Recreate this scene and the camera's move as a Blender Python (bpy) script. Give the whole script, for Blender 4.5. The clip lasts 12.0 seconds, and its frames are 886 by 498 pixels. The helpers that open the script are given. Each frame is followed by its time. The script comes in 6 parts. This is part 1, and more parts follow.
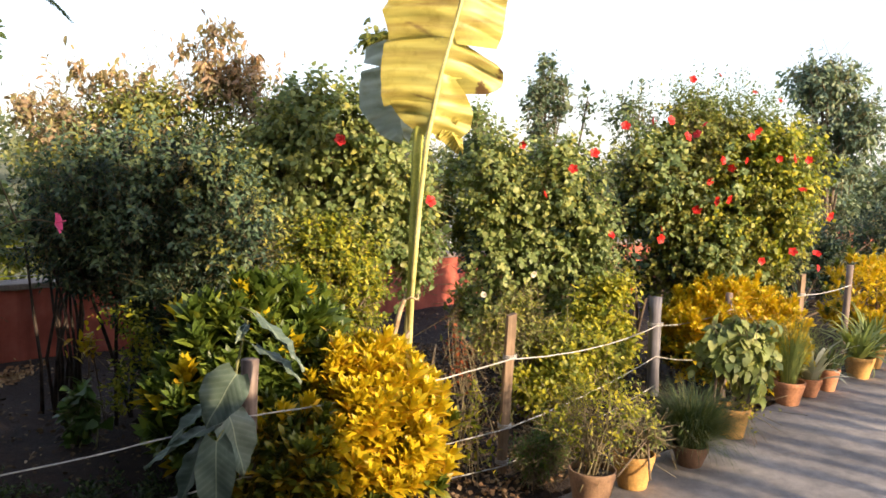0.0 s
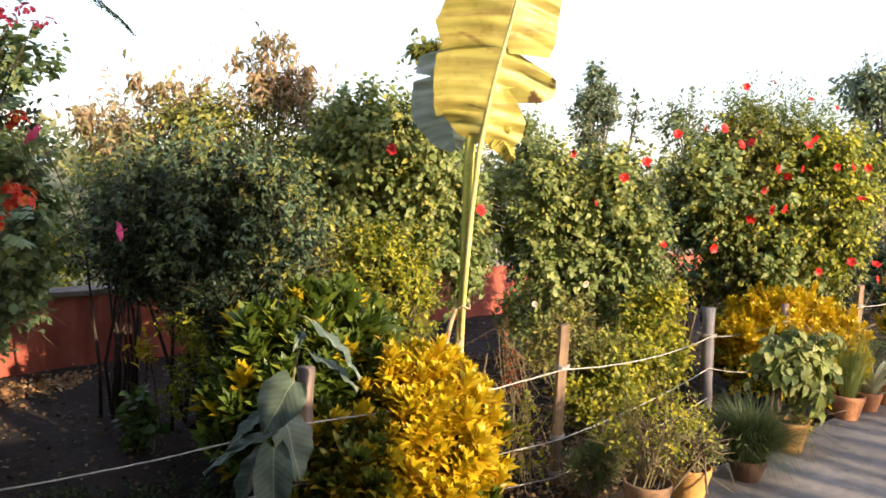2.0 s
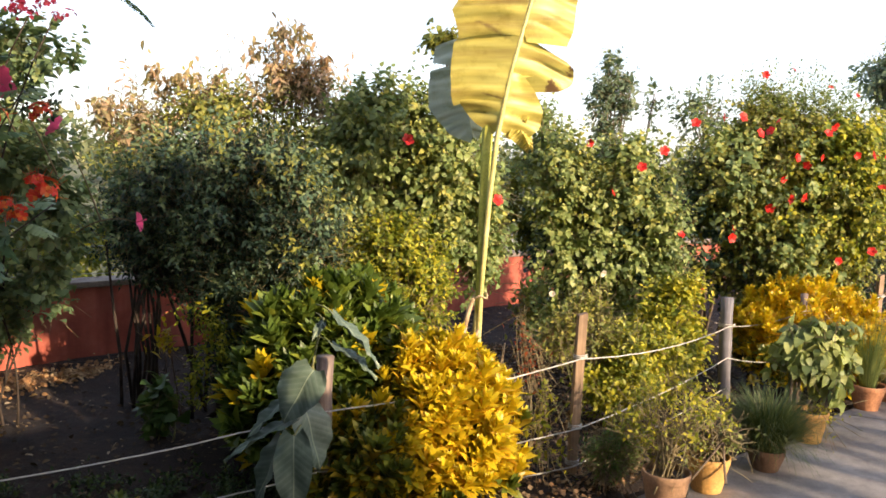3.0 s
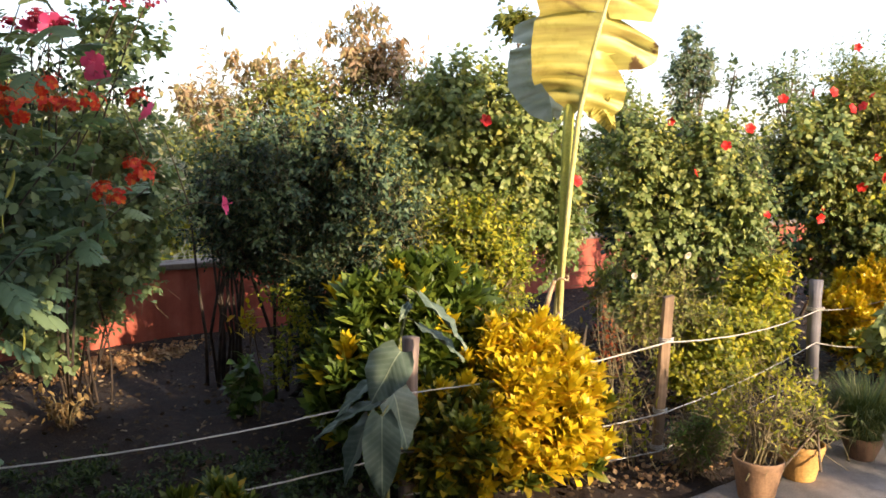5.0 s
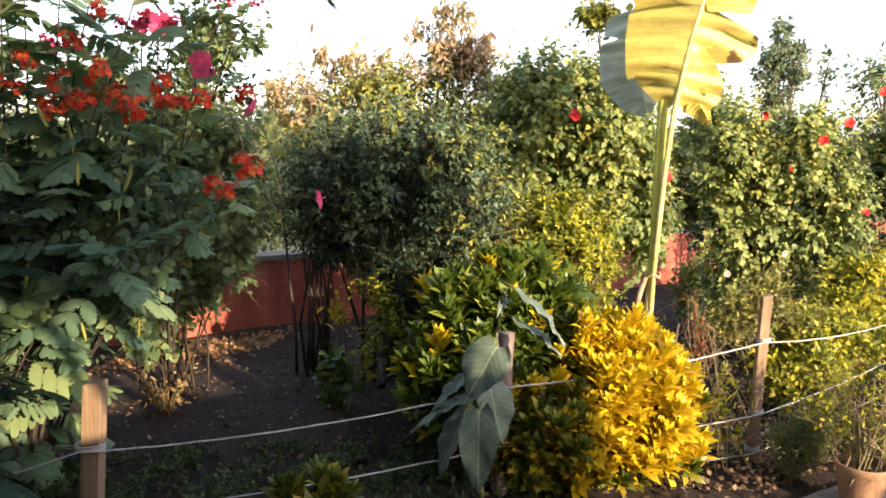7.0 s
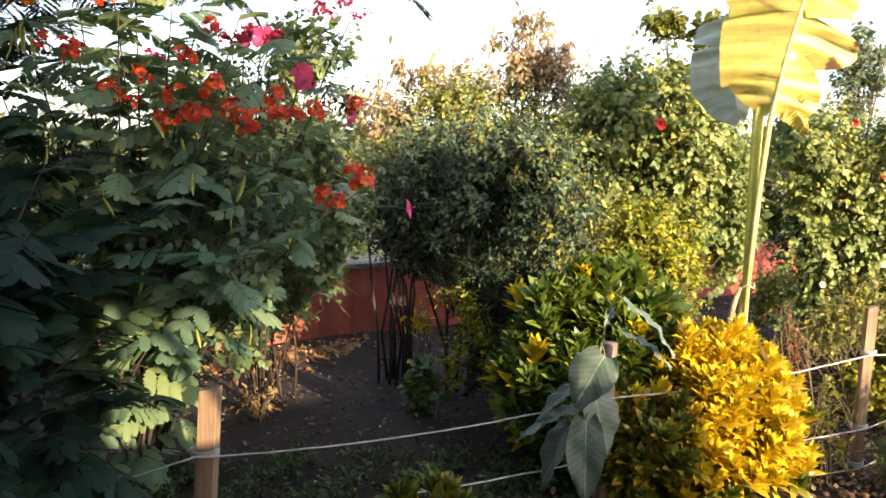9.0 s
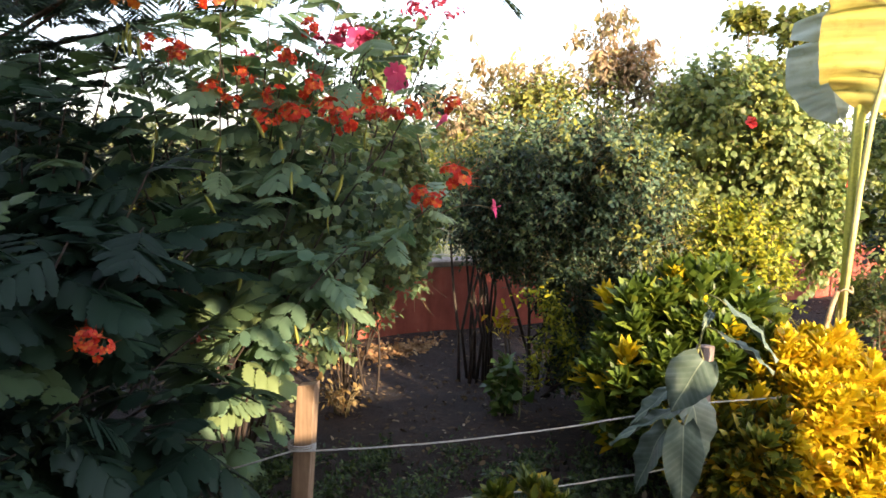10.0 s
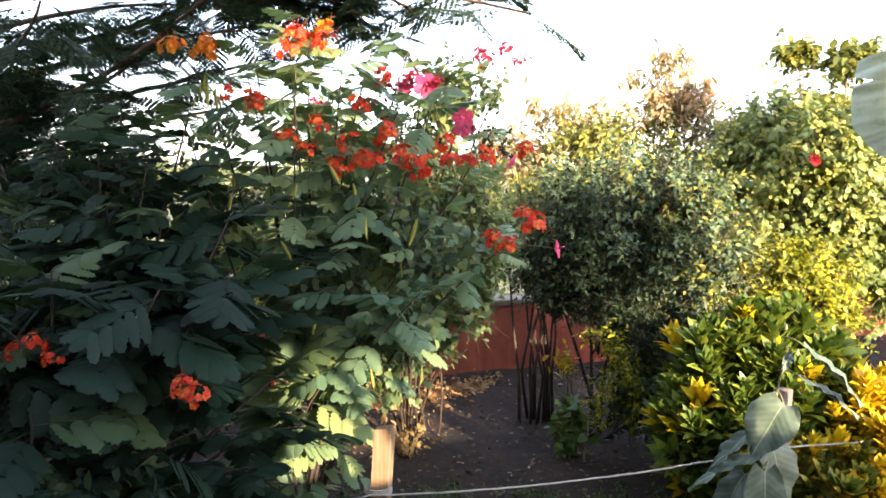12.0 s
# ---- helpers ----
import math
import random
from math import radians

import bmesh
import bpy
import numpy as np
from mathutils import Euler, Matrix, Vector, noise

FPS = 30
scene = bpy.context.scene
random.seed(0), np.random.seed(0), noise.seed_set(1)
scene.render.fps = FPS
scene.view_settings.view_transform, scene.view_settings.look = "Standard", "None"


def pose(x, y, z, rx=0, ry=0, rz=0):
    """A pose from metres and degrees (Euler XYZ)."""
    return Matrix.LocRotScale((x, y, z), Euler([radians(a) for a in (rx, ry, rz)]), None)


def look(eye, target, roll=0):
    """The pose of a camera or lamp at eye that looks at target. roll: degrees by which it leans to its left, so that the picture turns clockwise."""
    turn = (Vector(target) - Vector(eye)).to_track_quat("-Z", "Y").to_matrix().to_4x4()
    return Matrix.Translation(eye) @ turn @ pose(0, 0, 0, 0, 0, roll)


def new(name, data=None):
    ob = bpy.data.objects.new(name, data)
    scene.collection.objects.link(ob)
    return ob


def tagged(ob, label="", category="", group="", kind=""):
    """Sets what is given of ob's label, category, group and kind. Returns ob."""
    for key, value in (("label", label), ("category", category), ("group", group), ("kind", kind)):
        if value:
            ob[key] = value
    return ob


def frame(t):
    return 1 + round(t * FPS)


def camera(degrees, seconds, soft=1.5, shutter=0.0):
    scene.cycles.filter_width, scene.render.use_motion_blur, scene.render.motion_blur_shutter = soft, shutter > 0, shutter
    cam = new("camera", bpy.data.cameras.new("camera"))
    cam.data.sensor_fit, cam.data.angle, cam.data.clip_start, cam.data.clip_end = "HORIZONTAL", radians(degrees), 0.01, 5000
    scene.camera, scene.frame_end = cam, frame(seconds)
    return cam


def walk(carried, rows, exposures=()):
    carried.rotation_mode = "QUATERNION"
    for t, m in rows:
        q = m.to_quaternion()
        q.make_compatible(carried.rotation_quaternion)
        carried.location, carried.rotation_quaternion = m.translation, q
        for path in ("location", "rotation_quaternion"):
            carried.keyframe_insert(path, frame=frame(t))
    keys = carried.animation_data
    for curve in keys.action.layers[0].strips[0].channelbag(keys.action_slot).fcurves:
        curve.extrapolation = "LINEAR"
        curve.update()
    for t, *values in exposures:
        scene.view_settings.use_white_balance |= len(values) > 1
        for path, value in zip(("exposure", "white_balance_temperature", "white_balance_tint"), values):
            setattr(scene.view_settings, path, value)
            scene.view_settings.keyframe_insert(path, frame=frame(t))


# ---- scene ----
cam = camera(57.8, 12.0, soft=1.6)
PATH = [
    (0, (-0.056, 0.015, 1.597), (-0.053, 2.005, 1.396), 2.1),
    (0.5, (-0.073, 0.015, 1.603), (-0.112, 2.005, 1.407), 2.1),
    (1, (-0.088, 0.019, 1.595), (-0.144, 2.007, 1.38), 2.0),
    (1.5, (-0.093, 0.014, 1.592), (-0.173, 2.001, 1.373), 2.0),
    (2, (-0.115, 0.012, 1.597), (-0.216, 2.002, 1.414), 2.0),
    (2.5, (-0.116, 0.006, 1.592), (-0.225, 1.993, 1.402), 1.6),
    (3, (-0.129, 0.006, 1.591), (-0.266, 1.991, 1.384), 1.8),
    (5, (-0.225, 0.018, 1.577), (-0.518, 1.981, 1.325), 1.1),
    (5.5, (-0.244, 0.012, 1.579), (-0.571, 1.968, 1.317), 1.1),
    (6, (-0.287, 0.009, 1.575), (-0.661, 1.955, 1.306), 1.3),
    (6.5, (-0.315, 0.0, 1.578), (-0.727, 1.939, 1.31), 1.2),
    (7, (-0.352, -0.025, 1.587), (-0.806, 1.904, 1.315), 1.1),
    (9, (-0.603, -0.099, 1.585), (-1.162, 1.804, 1.334), 0.8),
    (9.5, (-0.68, -0.123, 1.584), (-1.351, 1.743, 1.324), 0.7),
    (10, (-0.74, -0.143, 1.587), (-1.441, 1.712, 1.33), 0.8),
    (10.5, (-0.796, -0.164, 1.592), (-1.49, 1.696, 1.343), 1.4),
    (11, (-0.834, -0.182, 1.603), (-1.577, 1.662, 1.386), 0.8),
    (11.5, (-0.846, -0.198, 1.607), (-1.607, 1.64, 1.403), 0.4),
    (12, (-0.871, -0.224, 1.627), (-1.662, 1.605, 1.455), 0.1),
]
walk(cam, [(t, look(eye, target, roll)) for t, eye, target, roll in PATH],
     [(t, stops, 6500, 18) for t, stops in ((0.0, 0.88), (5.0, 1.0), (7.0, 1.30), (9.0, 1.50), (10.5, 1.80), (12.0, 2.14))])

# ---- light ----
SUN_AZ = Vector((0.77, -0.63, 0.0)).normalized()
SUN_EL = radians(16.0)
world = bpy.data.worlds.new("sky")
scene.world = world
world.use_nodes = True
wn = world.node_tree
sky = wn.nodes.new("ShaderNodeTexSky")
sky.sky_type = "NISHITA"
sky.sun_disc = False
sky.sun_elevation = SUN_EL
sky.sun_rotation = math.atan2(SUN_AZ.x, SUN_AZ.y)
sky.dust_density = 1.5
sky.air_density = 1.0
bg = wn.nodes["Background"]
bg.inputs["Strength"].default_value = 0.13
veil = wn.nodes.new("ShaderNodeMix")  # thin bright haze over the whole sky
veil.data_type, veil.blend_type = "RGBA", "ADD"
veil.inputs[0].default_value = 1.0
veil.inputs[7].default_value = (2.10, 2.30, 2.65, 1)
wn.links.new(sky.outputs["Color"], veil.inputs[6])
wn.links.new(veil.outputs[2], bg.inputs["Color"])
sun_data = bpy.data.lights.new("sun", "SUN")
sun_data.energy = 5.0
sun_data.angle = radians(0.5)
sun_data.color = (1.0, 0.80, 0.52)
sun = new("sun", sun_data)
to_sun = SUN_AZ * math.cos(SUN_EL) + Vector((0, 0, math.sin(SUN_EL)))
sun.matrix_world = look(to_sun * 30, (0, 0, 0))

# ---- materials ----


def base_mat(name, rough=0.6, metal=0.0):
    m = bpy.data.materials.new(name)
    m.use_nodes = True
    nt = m.node_tree
    b = nt.nodes["Principled BSDF"]
    b.inputs["Roughness"].default_value = rough
    b.inputs["Metallic"].default_value = metal
    return m, nt, b


def ramp(nt, fac, stops):
    r = nt.nodes.new("ShaderNodeValToRGB")
    e = r.color_ramp.elements
    while len(e) < len(stops):
        e.new(0.5)
    for el, (p, c) in zip(e, stops):
        el.position = p
        el.color = (*c, 1)
    nt.links.new(fac, r.inputs["Fac"])
    return r.outputs["Color"]


def noise_fac(nt, scale, detail=4.0, rough=0.6, coord="Object"):
    tc = nt.nodes.new("ShaderNodeTexCoord")
    n = nt.nodes.new("ShaderNodeTexNoise")
    n.inputs["Scale"].default_value = scale
    n.inputs["Detail"].default_value = detail
    n.inputs["Roughness"].default_value = rough
    nt.links.new(tc.outputs[coord], n.inputs["Vector"])
    return n.outputs["Fac"]


def mixc(nt, fac, a, b, blend="MIX"):
    m = nt.nodes.new("ShaderNodeMix")
    m.data_type = "RGBA"
    m.blend_type = blend
    for sock, v in ((m.inputs[0], fac), (m.inputs[6], a), (m.inputs[7], b)):
        if isinstance(v, (int, float)):
            sock.default_value = v
        elif isinstance(v, tuple):
            sock.default_value = (*v, 1)
        else:
            nt.links.new(v, sock)
    return m.outputs[2]


def bump(nt, b, fac, strength, dist=0.01):
    n = nt.nodes.new("ShaderNodeBump")
    n.inputs["Strength"].default_value = strength
    n.inputs["Distance"].default_value = dist
    nt.links.new(fac, n.inputs["Height"])
    nt.links.new(n.outputs["Normal"], b.inputs["Normal"])


def leaf_mat(name, stops, trans=0.3, rough=0.45, per_object=False):
    """Foliage: each leaf takes its own tone, mottled along the blade, and lets some light through."""
    m, nt, b = base_mat(name, rough)
    g = nt.nodes.new("ShaderNodeObjectInfo" if per_object else "ShaderNodeNewGeometry")
    fac = g.outputs["Random" if per_object else "Random Per Island"]
    c = ramp(nt, fac, stops)
    n = noise_fac(nt, 3.0, 3.0)
    shade = ramp(nt, n, [(0.3, (0.62, 0.66, 0.6)), (0.7, (1.15, 1.12, 1.0))])
    c = mixc(nt, 1.0, c, shade, "MULTIPLY")
    nt.links.new(c, b.inputs["Base Color"])
    b.inputs["Specular IOR Level"].default_value = 0.35
    t = nt.nodes.new("ShaderNodeBsdfTranslucent")
    warm = mixc(nt, 1.0, c, (1.0, 1.0, 0.55), "MULTIPLY")
    nt.links.new(warm, t.inputs["Color"])
    mx = nt.nodes.new("ShaderNodeMixShader")
    mx.inputs[0].default_value = trans
    nt.links.new(b.outputs[0], mx.inputs[1])
    nt.links.new(t.outputs[0], mx.inputs[2])
    nt.links.new(mx.outputs[0], nt.nodes["Material Output"].inputs["Surface"])
    return m


def mottled(name, a, c, scale=8.0, rough=0.7, bump_s=0.3, fine=60.0, metal=0.0, dist=0.01):
    m, nt, b = base_mat(name, rough, metal)
    f1 = noise_fac(nt, scale)
    f2 = noise_fac(nt, fine, 3.0)
    col = ramp(nt, f1, [(0.32, a), (0.68, c)])
    col = mixc(nt, 0.55, col, ramp(nt, f2, [(0.3, (0.6, 0.6, 0.6)), (0.7, (1.25, 1.25, 1.25))]), "MULTIPLY")
    nt.links.new(col, b.inputs["Base Color"])
    if bump_s:
        bump(nt, b, f2, bump_s, dist)
    return m


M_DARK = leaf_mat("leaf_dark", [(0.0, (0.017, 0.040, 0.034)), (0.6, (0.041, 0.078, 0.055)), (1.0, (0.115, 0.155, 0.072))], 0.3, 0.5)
M_GREEN = leaf_mat("leaf_green", [(0.0, (0.14, 0.21, 0.085)), (0.6, (0.25, 0.33, 0.13)), (1.0, (0.46, 0.49, 0.19))], 0.4)
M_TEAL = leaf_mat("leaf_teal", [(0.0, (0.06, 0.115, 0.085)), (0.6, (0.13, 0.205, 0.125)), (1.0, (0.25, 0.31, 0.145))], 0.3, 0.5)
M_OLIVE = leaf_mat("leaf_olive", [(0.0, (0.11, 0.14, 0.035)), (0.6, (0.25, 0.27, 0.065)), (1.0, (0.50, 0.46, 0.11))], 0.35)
M_CITRUS = leaf_mat("leaf_citrus", [(0.0, (0.10, 0.15, 0.02)), (0.5, (0.26, 0.30, 0.035)), (1.0, (0.56, 0.50, 0.04))], 0.35)
M_LIME = leaf_mat("leaf_lime", [(0.0, (0.15, 0.20, 0.025)), (0.5, (0.36, 0.37, 0.04)), (1.0, (0.62, 0.54, 0.05))], 0.38)
M_BROWN = leaf_mat("leaf_brown", [(0.0, (0.24, 0.20, 0.10)), (0.3, (0.48, 0.32, 0.23)), (0.65, (0.42, 0.38, 0.19)), (1.0, (0.68, 0.44, 0.32))], 0.35, 0.6)
M_BLUE = leaf_mat("leaf_bluegreen", [(0.0, (0.11, 0.17, 0.13)), (0.6, (0.19, 0.26, 0.17)), (1.0, (0.32, 0.36, 0.20))], 0.25)
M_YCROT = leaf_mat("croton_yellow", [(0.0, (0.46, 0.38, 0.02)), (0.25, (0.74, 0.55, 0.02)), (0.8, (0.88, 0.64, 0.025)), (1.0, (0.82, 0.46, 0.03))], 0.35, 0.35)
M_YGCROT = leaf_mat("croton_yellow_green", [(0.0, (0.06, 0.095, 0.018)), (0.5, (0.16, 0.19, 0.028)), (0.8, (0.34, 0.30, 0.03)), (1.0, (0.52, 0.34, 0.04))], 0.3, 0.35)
M_GCROT = leaf_mat("croton_green", [(0.0, (0.06, 0.105, 0.02)), (0.6, (0.135, 0.20, 0.035)), (0.93, (0.23, 0.29, 0.045)), (1.0, (0.36, 0.38, 0.05))], 0.3, 0.38)
M_WEED = leaf_mat("leaf_weed", [(0.0, (0.022, 0.045, 0.02)), (0.6, (0.05, 0.09, 0.03)), (1.0, (0.12, 0.16, 0.05))], 0.3)
M_GREY = leaf_mat("leaf_grey_green", [(0.0, (0.13, 0.18, 0.06)), (0.5, (0.27, 0.33, 0.11)), (1.0, (0.42, 0.44, 0.16))], 0.3)
M_GRASS = leaf_mat("leaf_grass", [(0.0, (0.035, 0.065, 0.025)), (0.7, (0.085, 0.125, 0.045)), (1.0, (0.24, 0.24, 0.09))], 0.25)
M_RED = leaf_mat("petal_red", [(0.0, (0.50, 0.008, 0.008)), (1.0, (0.75, 0.03, 0.02))], 0.2, 0.5)
M_ORANGE = leaf_mat("petal_orange", [(0.0, (0.70, 0.025, 0.018)), (0.6, (0.82, 0.075, 0.025)), (1.0, (0.88, 0.22, 0.03))], 0.25, 0.5)
M_PINK = leaf_mat("petal_pink", [(0.0, (0.78, 0.06, 0.26)), (1.0, (0.86, 0.14, 0.38))], 0.35, 0.5)
M_MAGENTA = leaf_mat("bract_magenta", [(0.0, (0.26, 0.015, 0.045)), (1.0, (0.46, 0.035, 0.10))], 0.35, 0.5)
M_WHITE = leaf_mat("petal_white", [(0.0, (0.75, 0.62, 0.58)), (1.0, (0.85, 0.80, 0.75))], 0.3, 0.5)
M_POD = leaf_mat("pod_green", [(0.0, (0.26, 0.30, 0.06)), (1.0, (0.42, 0.40, 0.10))], 0.2, 0.5)
M_LITTER = leaf_mat("litter", [(0.0, (0.045, 0.028, 0.018)), (0.6, (0.10, 0.065, 0.04)), (0.85, (0.18, 0.125, 0.078)), (1.0, (0.42, 0.34, 0.27))], 0.1, 0.85)
M_STRIPED = leaf_mat("leaf_white_edged", [(0.0, (0.35, 0.38, 0.28)), (1.0, (0.62, 0.62, 0.52))], 0.25)
M_FAR = leaf_mat("leaf_far", [(0.0, (0.10, 0.14, 0.09)), (0.6, (0.17, 0.20, 0.11)), (1.0, (0.28, 0.27, 0.13))], 0.3, 0.7)
M_BARK = mottled("bark", (0.09, 0.065, 0.045), (0.22, 0.16, 0.11), 12.0, 0.85, 0.5, 90.0)
M_DARKBARK = mottled("dark_bark", (0.03, 0.022, 0.018), (0.085, 0.06, 0.045), 14.0, 0.9, 0.5, 90.0)
M_TWIG = mottled("twig", (0.12, 0.10, 0.05), (0.26, 0.20, 0.10), 20.0, 0.75, 0.2, 120.0)
M_STEM = mottled("green_stem", (0.13, 0.14, 0.05), (0.27, 0.26, 0.09), 15.0, 0.55, 0.1, 80.0)
M_ROPE = mottled("rope_fibre", (0.36, 0.345, 0.32), (0.56, 0.54, 0.50), 30.0, 0.85, 0.5, 300.0, dist=0.003)
M_TERRA = mottled("terracotta", (0.40, 0.17, 0.08), (0.55, 0.26, 0.13), 9.0, 0.8, 0.2, 70.0)
M_OCHRE = mottled("ochre_clay", (0.46, 0.25, 0.07), (0.62, 0.36, 0.11), 8.0, 0.75, 0.2, 70.0)
# clay darkened to put the grass tuft's shade on its pot
M_SHADECLAY = mottled("shaded_clay", (0.08, 0.045, 0.028), (0.17, 0.10, 0.06), 8.0, 0.85, 0.25, 70.0)
M_BUFF = mottled("buff_clay", (0.22, 0.125, 0.07), (0.37, 0.225, 0.125), 8.0, 0.8, 0.2, 70.0)
M_POTSOIL = mottled("pot_soil", (0.04, 0.028, 0.02), (0.12, 0.085, 0.06), 25.0, 0.95, 0.8, 120.0)


def wood_mat(name, a, c):
    m, nt, b = base_mat(name, 0.75)
    tc = nt.nodes.new("ShaderNodeTexCoord")
    mp = nt.nodes.new("ShaderNodeMapping")
    mp.inputs["Scale"].default_value = (60, 60, 3)
    nt.links.new(tc.outputs["Object"], mp.inputs["Vector"])
    n = nt.nodes.new("ShaderNodeTexNoise")
    n.inputs["Scale"].default_value = 1.0
    n.inputs["Detail"].default_value = 5.0
    nt.links.new(mp.outputs["Vector"], n.inputs["Vector"])
    col = ramp(nt, n.outputs["Fac"], [(0.3, a), (0.7, c)])
    st = noise_fac(nt, 9.0)
    col = mixc(nt, 0.5, col, ramp(nt, st, [(0.35, (0.55, 0.52, 0.5)), (0.65, (1.15, 1.12, 1.1))]), "MULTIPLY")
    nt.links.new(col, b.inputs["Base Color"])
    bump(nt, b, n.outputs["Fac"], 0.4, 0.004)
    return m


M_WOOD = wood_mat("pale_wood", (0.21, 0.135, 0.08), (0.35, 0.24, 0.15))
M_OLDWOOD = wood_mat("weathered_wood", (0.14, 0.10, 0.085), (0.30, 0.23, 0.19))
M_DARKPOST = wood_mat("grey_post", (0.10, 0.10, 0.12), (0.22, 0.21, 0.23))


def ground_mat():
    """Dark garden soil in the bed; dry pale grass beyond the boundary wall."""
    m, nt, b = base_mat("earth", 0.95)
    big = noise_fac(nt, 1.3, 5.0)
    mid = noise_fac(nt, 14.0, 5.0)
    fine = noise_fac(nt, 85.0, 4.0)
    soil = ramp(nt, big, [(0.3, (0.011, 0.007, 0.005)), (0.7, (0.040, 0.0235, 0.015))])
    soil = mixc(nt, 0.8, soil, ramp(nt, mid, [(0.3, (0.35, 0.35, 0.36)), (0.7, (1.75, 1.65, 1.55))]), "MULTIPLY")
    soil = mixc(nt, 0.8, soil, ramp(nt, fine, [(0.3, (0.45, 0.45, 0.45)), (0.75, (1.5, 1.45, 1.4))]), "MULTIPLY")
    turf = ramp(nt, mid, [(0.3, (0.09, 0.105, 0.04)), (0.7, (0.19, 0.18, 0.075))])
    tc = nt.nodes.new("ShaderNodeTexCoord")
    sp = nt.nodes.new("ShaderNodeSeparateXYZ")
    nt.links.new(tc.outputs["Object"], sp.inputs[0])
    d = nt.nodes.new("ShaderNodeMath")
    d.operation = "SUBTRACT"
    nt.links.new(sp.outputs[1], d.inputs[0])
    nt.links.new(sp.outputs[0], d.inputs[1])
    mr = nt.nodes.new("ShaderNodeMapRange")
    mr.inputs["From Min"].default_value = 9.4
    mr.inputs["From Max"].default_value = 10.2
    nt.links.new(d.outputs[0], mr.inputs["Value"])
    nt.links.new(mixc(nt, mr.outputs[0], soil, turf), b.inputs["Base Color"])
    bump(nt, b, fine, 0.9, 0.02)
    return m


M_GROUND = ground_mat()


def concrete_mat():
    m, nt, b = base_mat("worn_concrete", 0.85)
    big = noise_fac(nt, 1.6, 6.0, 0.65)
    mid = noise_fac(nt, 9.0, 5.0)
    fine = noise_fac(nt, 130.0, 3.0)
    c = ramp(nt, big, [(0.3, (0.15, 0.138, 0.13)), (0.55, (0.27, 0.245, 0.225)), (0.75, (0.40, 0.36, 0.31))])
    c = mixc(nt, 0.7, c, ramp(nt, mid, [(0.35, (0.62, 0.62, 0.64)), (0.65, (1.15, 1.13, 1.1))]), "MULTIPLY")
    c = mixc(nt, 0.6, c, ramp(nt, fine, [(0.3, (0.7, 0.7, 0.7)), (0.7, (1.2, 1.2, 1.2))]), "MULTIPLY")
    nt.links.new(c, b.inputs["Base Color"])
    bump(nt, b, mixc(nt, 0.5, mid, fine), 0.5, 0.01)
    return m


M_CONC = concrete_mat()


def paint_wall_mat():
    m, nt, b = base_mat("red_oxide_wall", 0.8)
    big = noise_fac(nt, 2.2, 6.0, 0.7)
    fine = noise_fac(nt, 70.0, 4.0)
    c = ramp(nt, big, [(0.28, (0.28, 0.058, 0.038)), (0.5, (0.45, 0.105, 0.065)), (0.75, (0.56, 0.18, 0.12))])
    tc = nt.nodes.new("ShaderNodeTexCoord")
    mp = nt.nodes.new("ShaderNodeMapping")
    mp.inputs["Scale"].default_value = (7, 7, 0.8)
    nt.links.new(tc.outputs["Object"], mp.inputs["Vector"])
    n = nt.nodes.new("ShaderNodeTexNoise")
    n.inputs["Scale"].default_value = 1.0
    n.inputs["Detail"].default_value = 5.0
    nt.links.new(mp.outputs["Vector"], n.inputs["Vector"])
    c = mixc(nt, 0.7, c, ramp(nt, n.outputs["Fac"], [(0.35, (0.55, 0.5, 0.5)), (0.6, (1.1, 1.1, 1.1))]), "MULTIPLY")
    nt.links.new(c, b.inputs["Base Color"])
    bump(nt, b, fine, 0.4, 0.006)
    return m


M_WALL = paint_wall_mat()
M_COPING = mottled("cement_coping", (0.30, 0.28, 0.25), (0.52, 0.49, 0.44), 6.0, 0.85, 0.4, 80.0)
M_TOP = mottled("wall_top", (0.13, 0.10, 0.085), (0.27, 0.22, 0.18), 6.0, 0.9, 0.4, 80.0)
M_PLASTER = mottled("house_plaster", (0.24, 0.19, 0.14), (0.34, 0.28, 0.21), 3.0, 0.85, 0.3, 60.0)
M_IRON = mottled("galvanised_wire", (0.22, 0.22, 0.22), (0.38, 0.38, 0.37), 20.0, 0.5, 0.1, 120.0, 0.6)


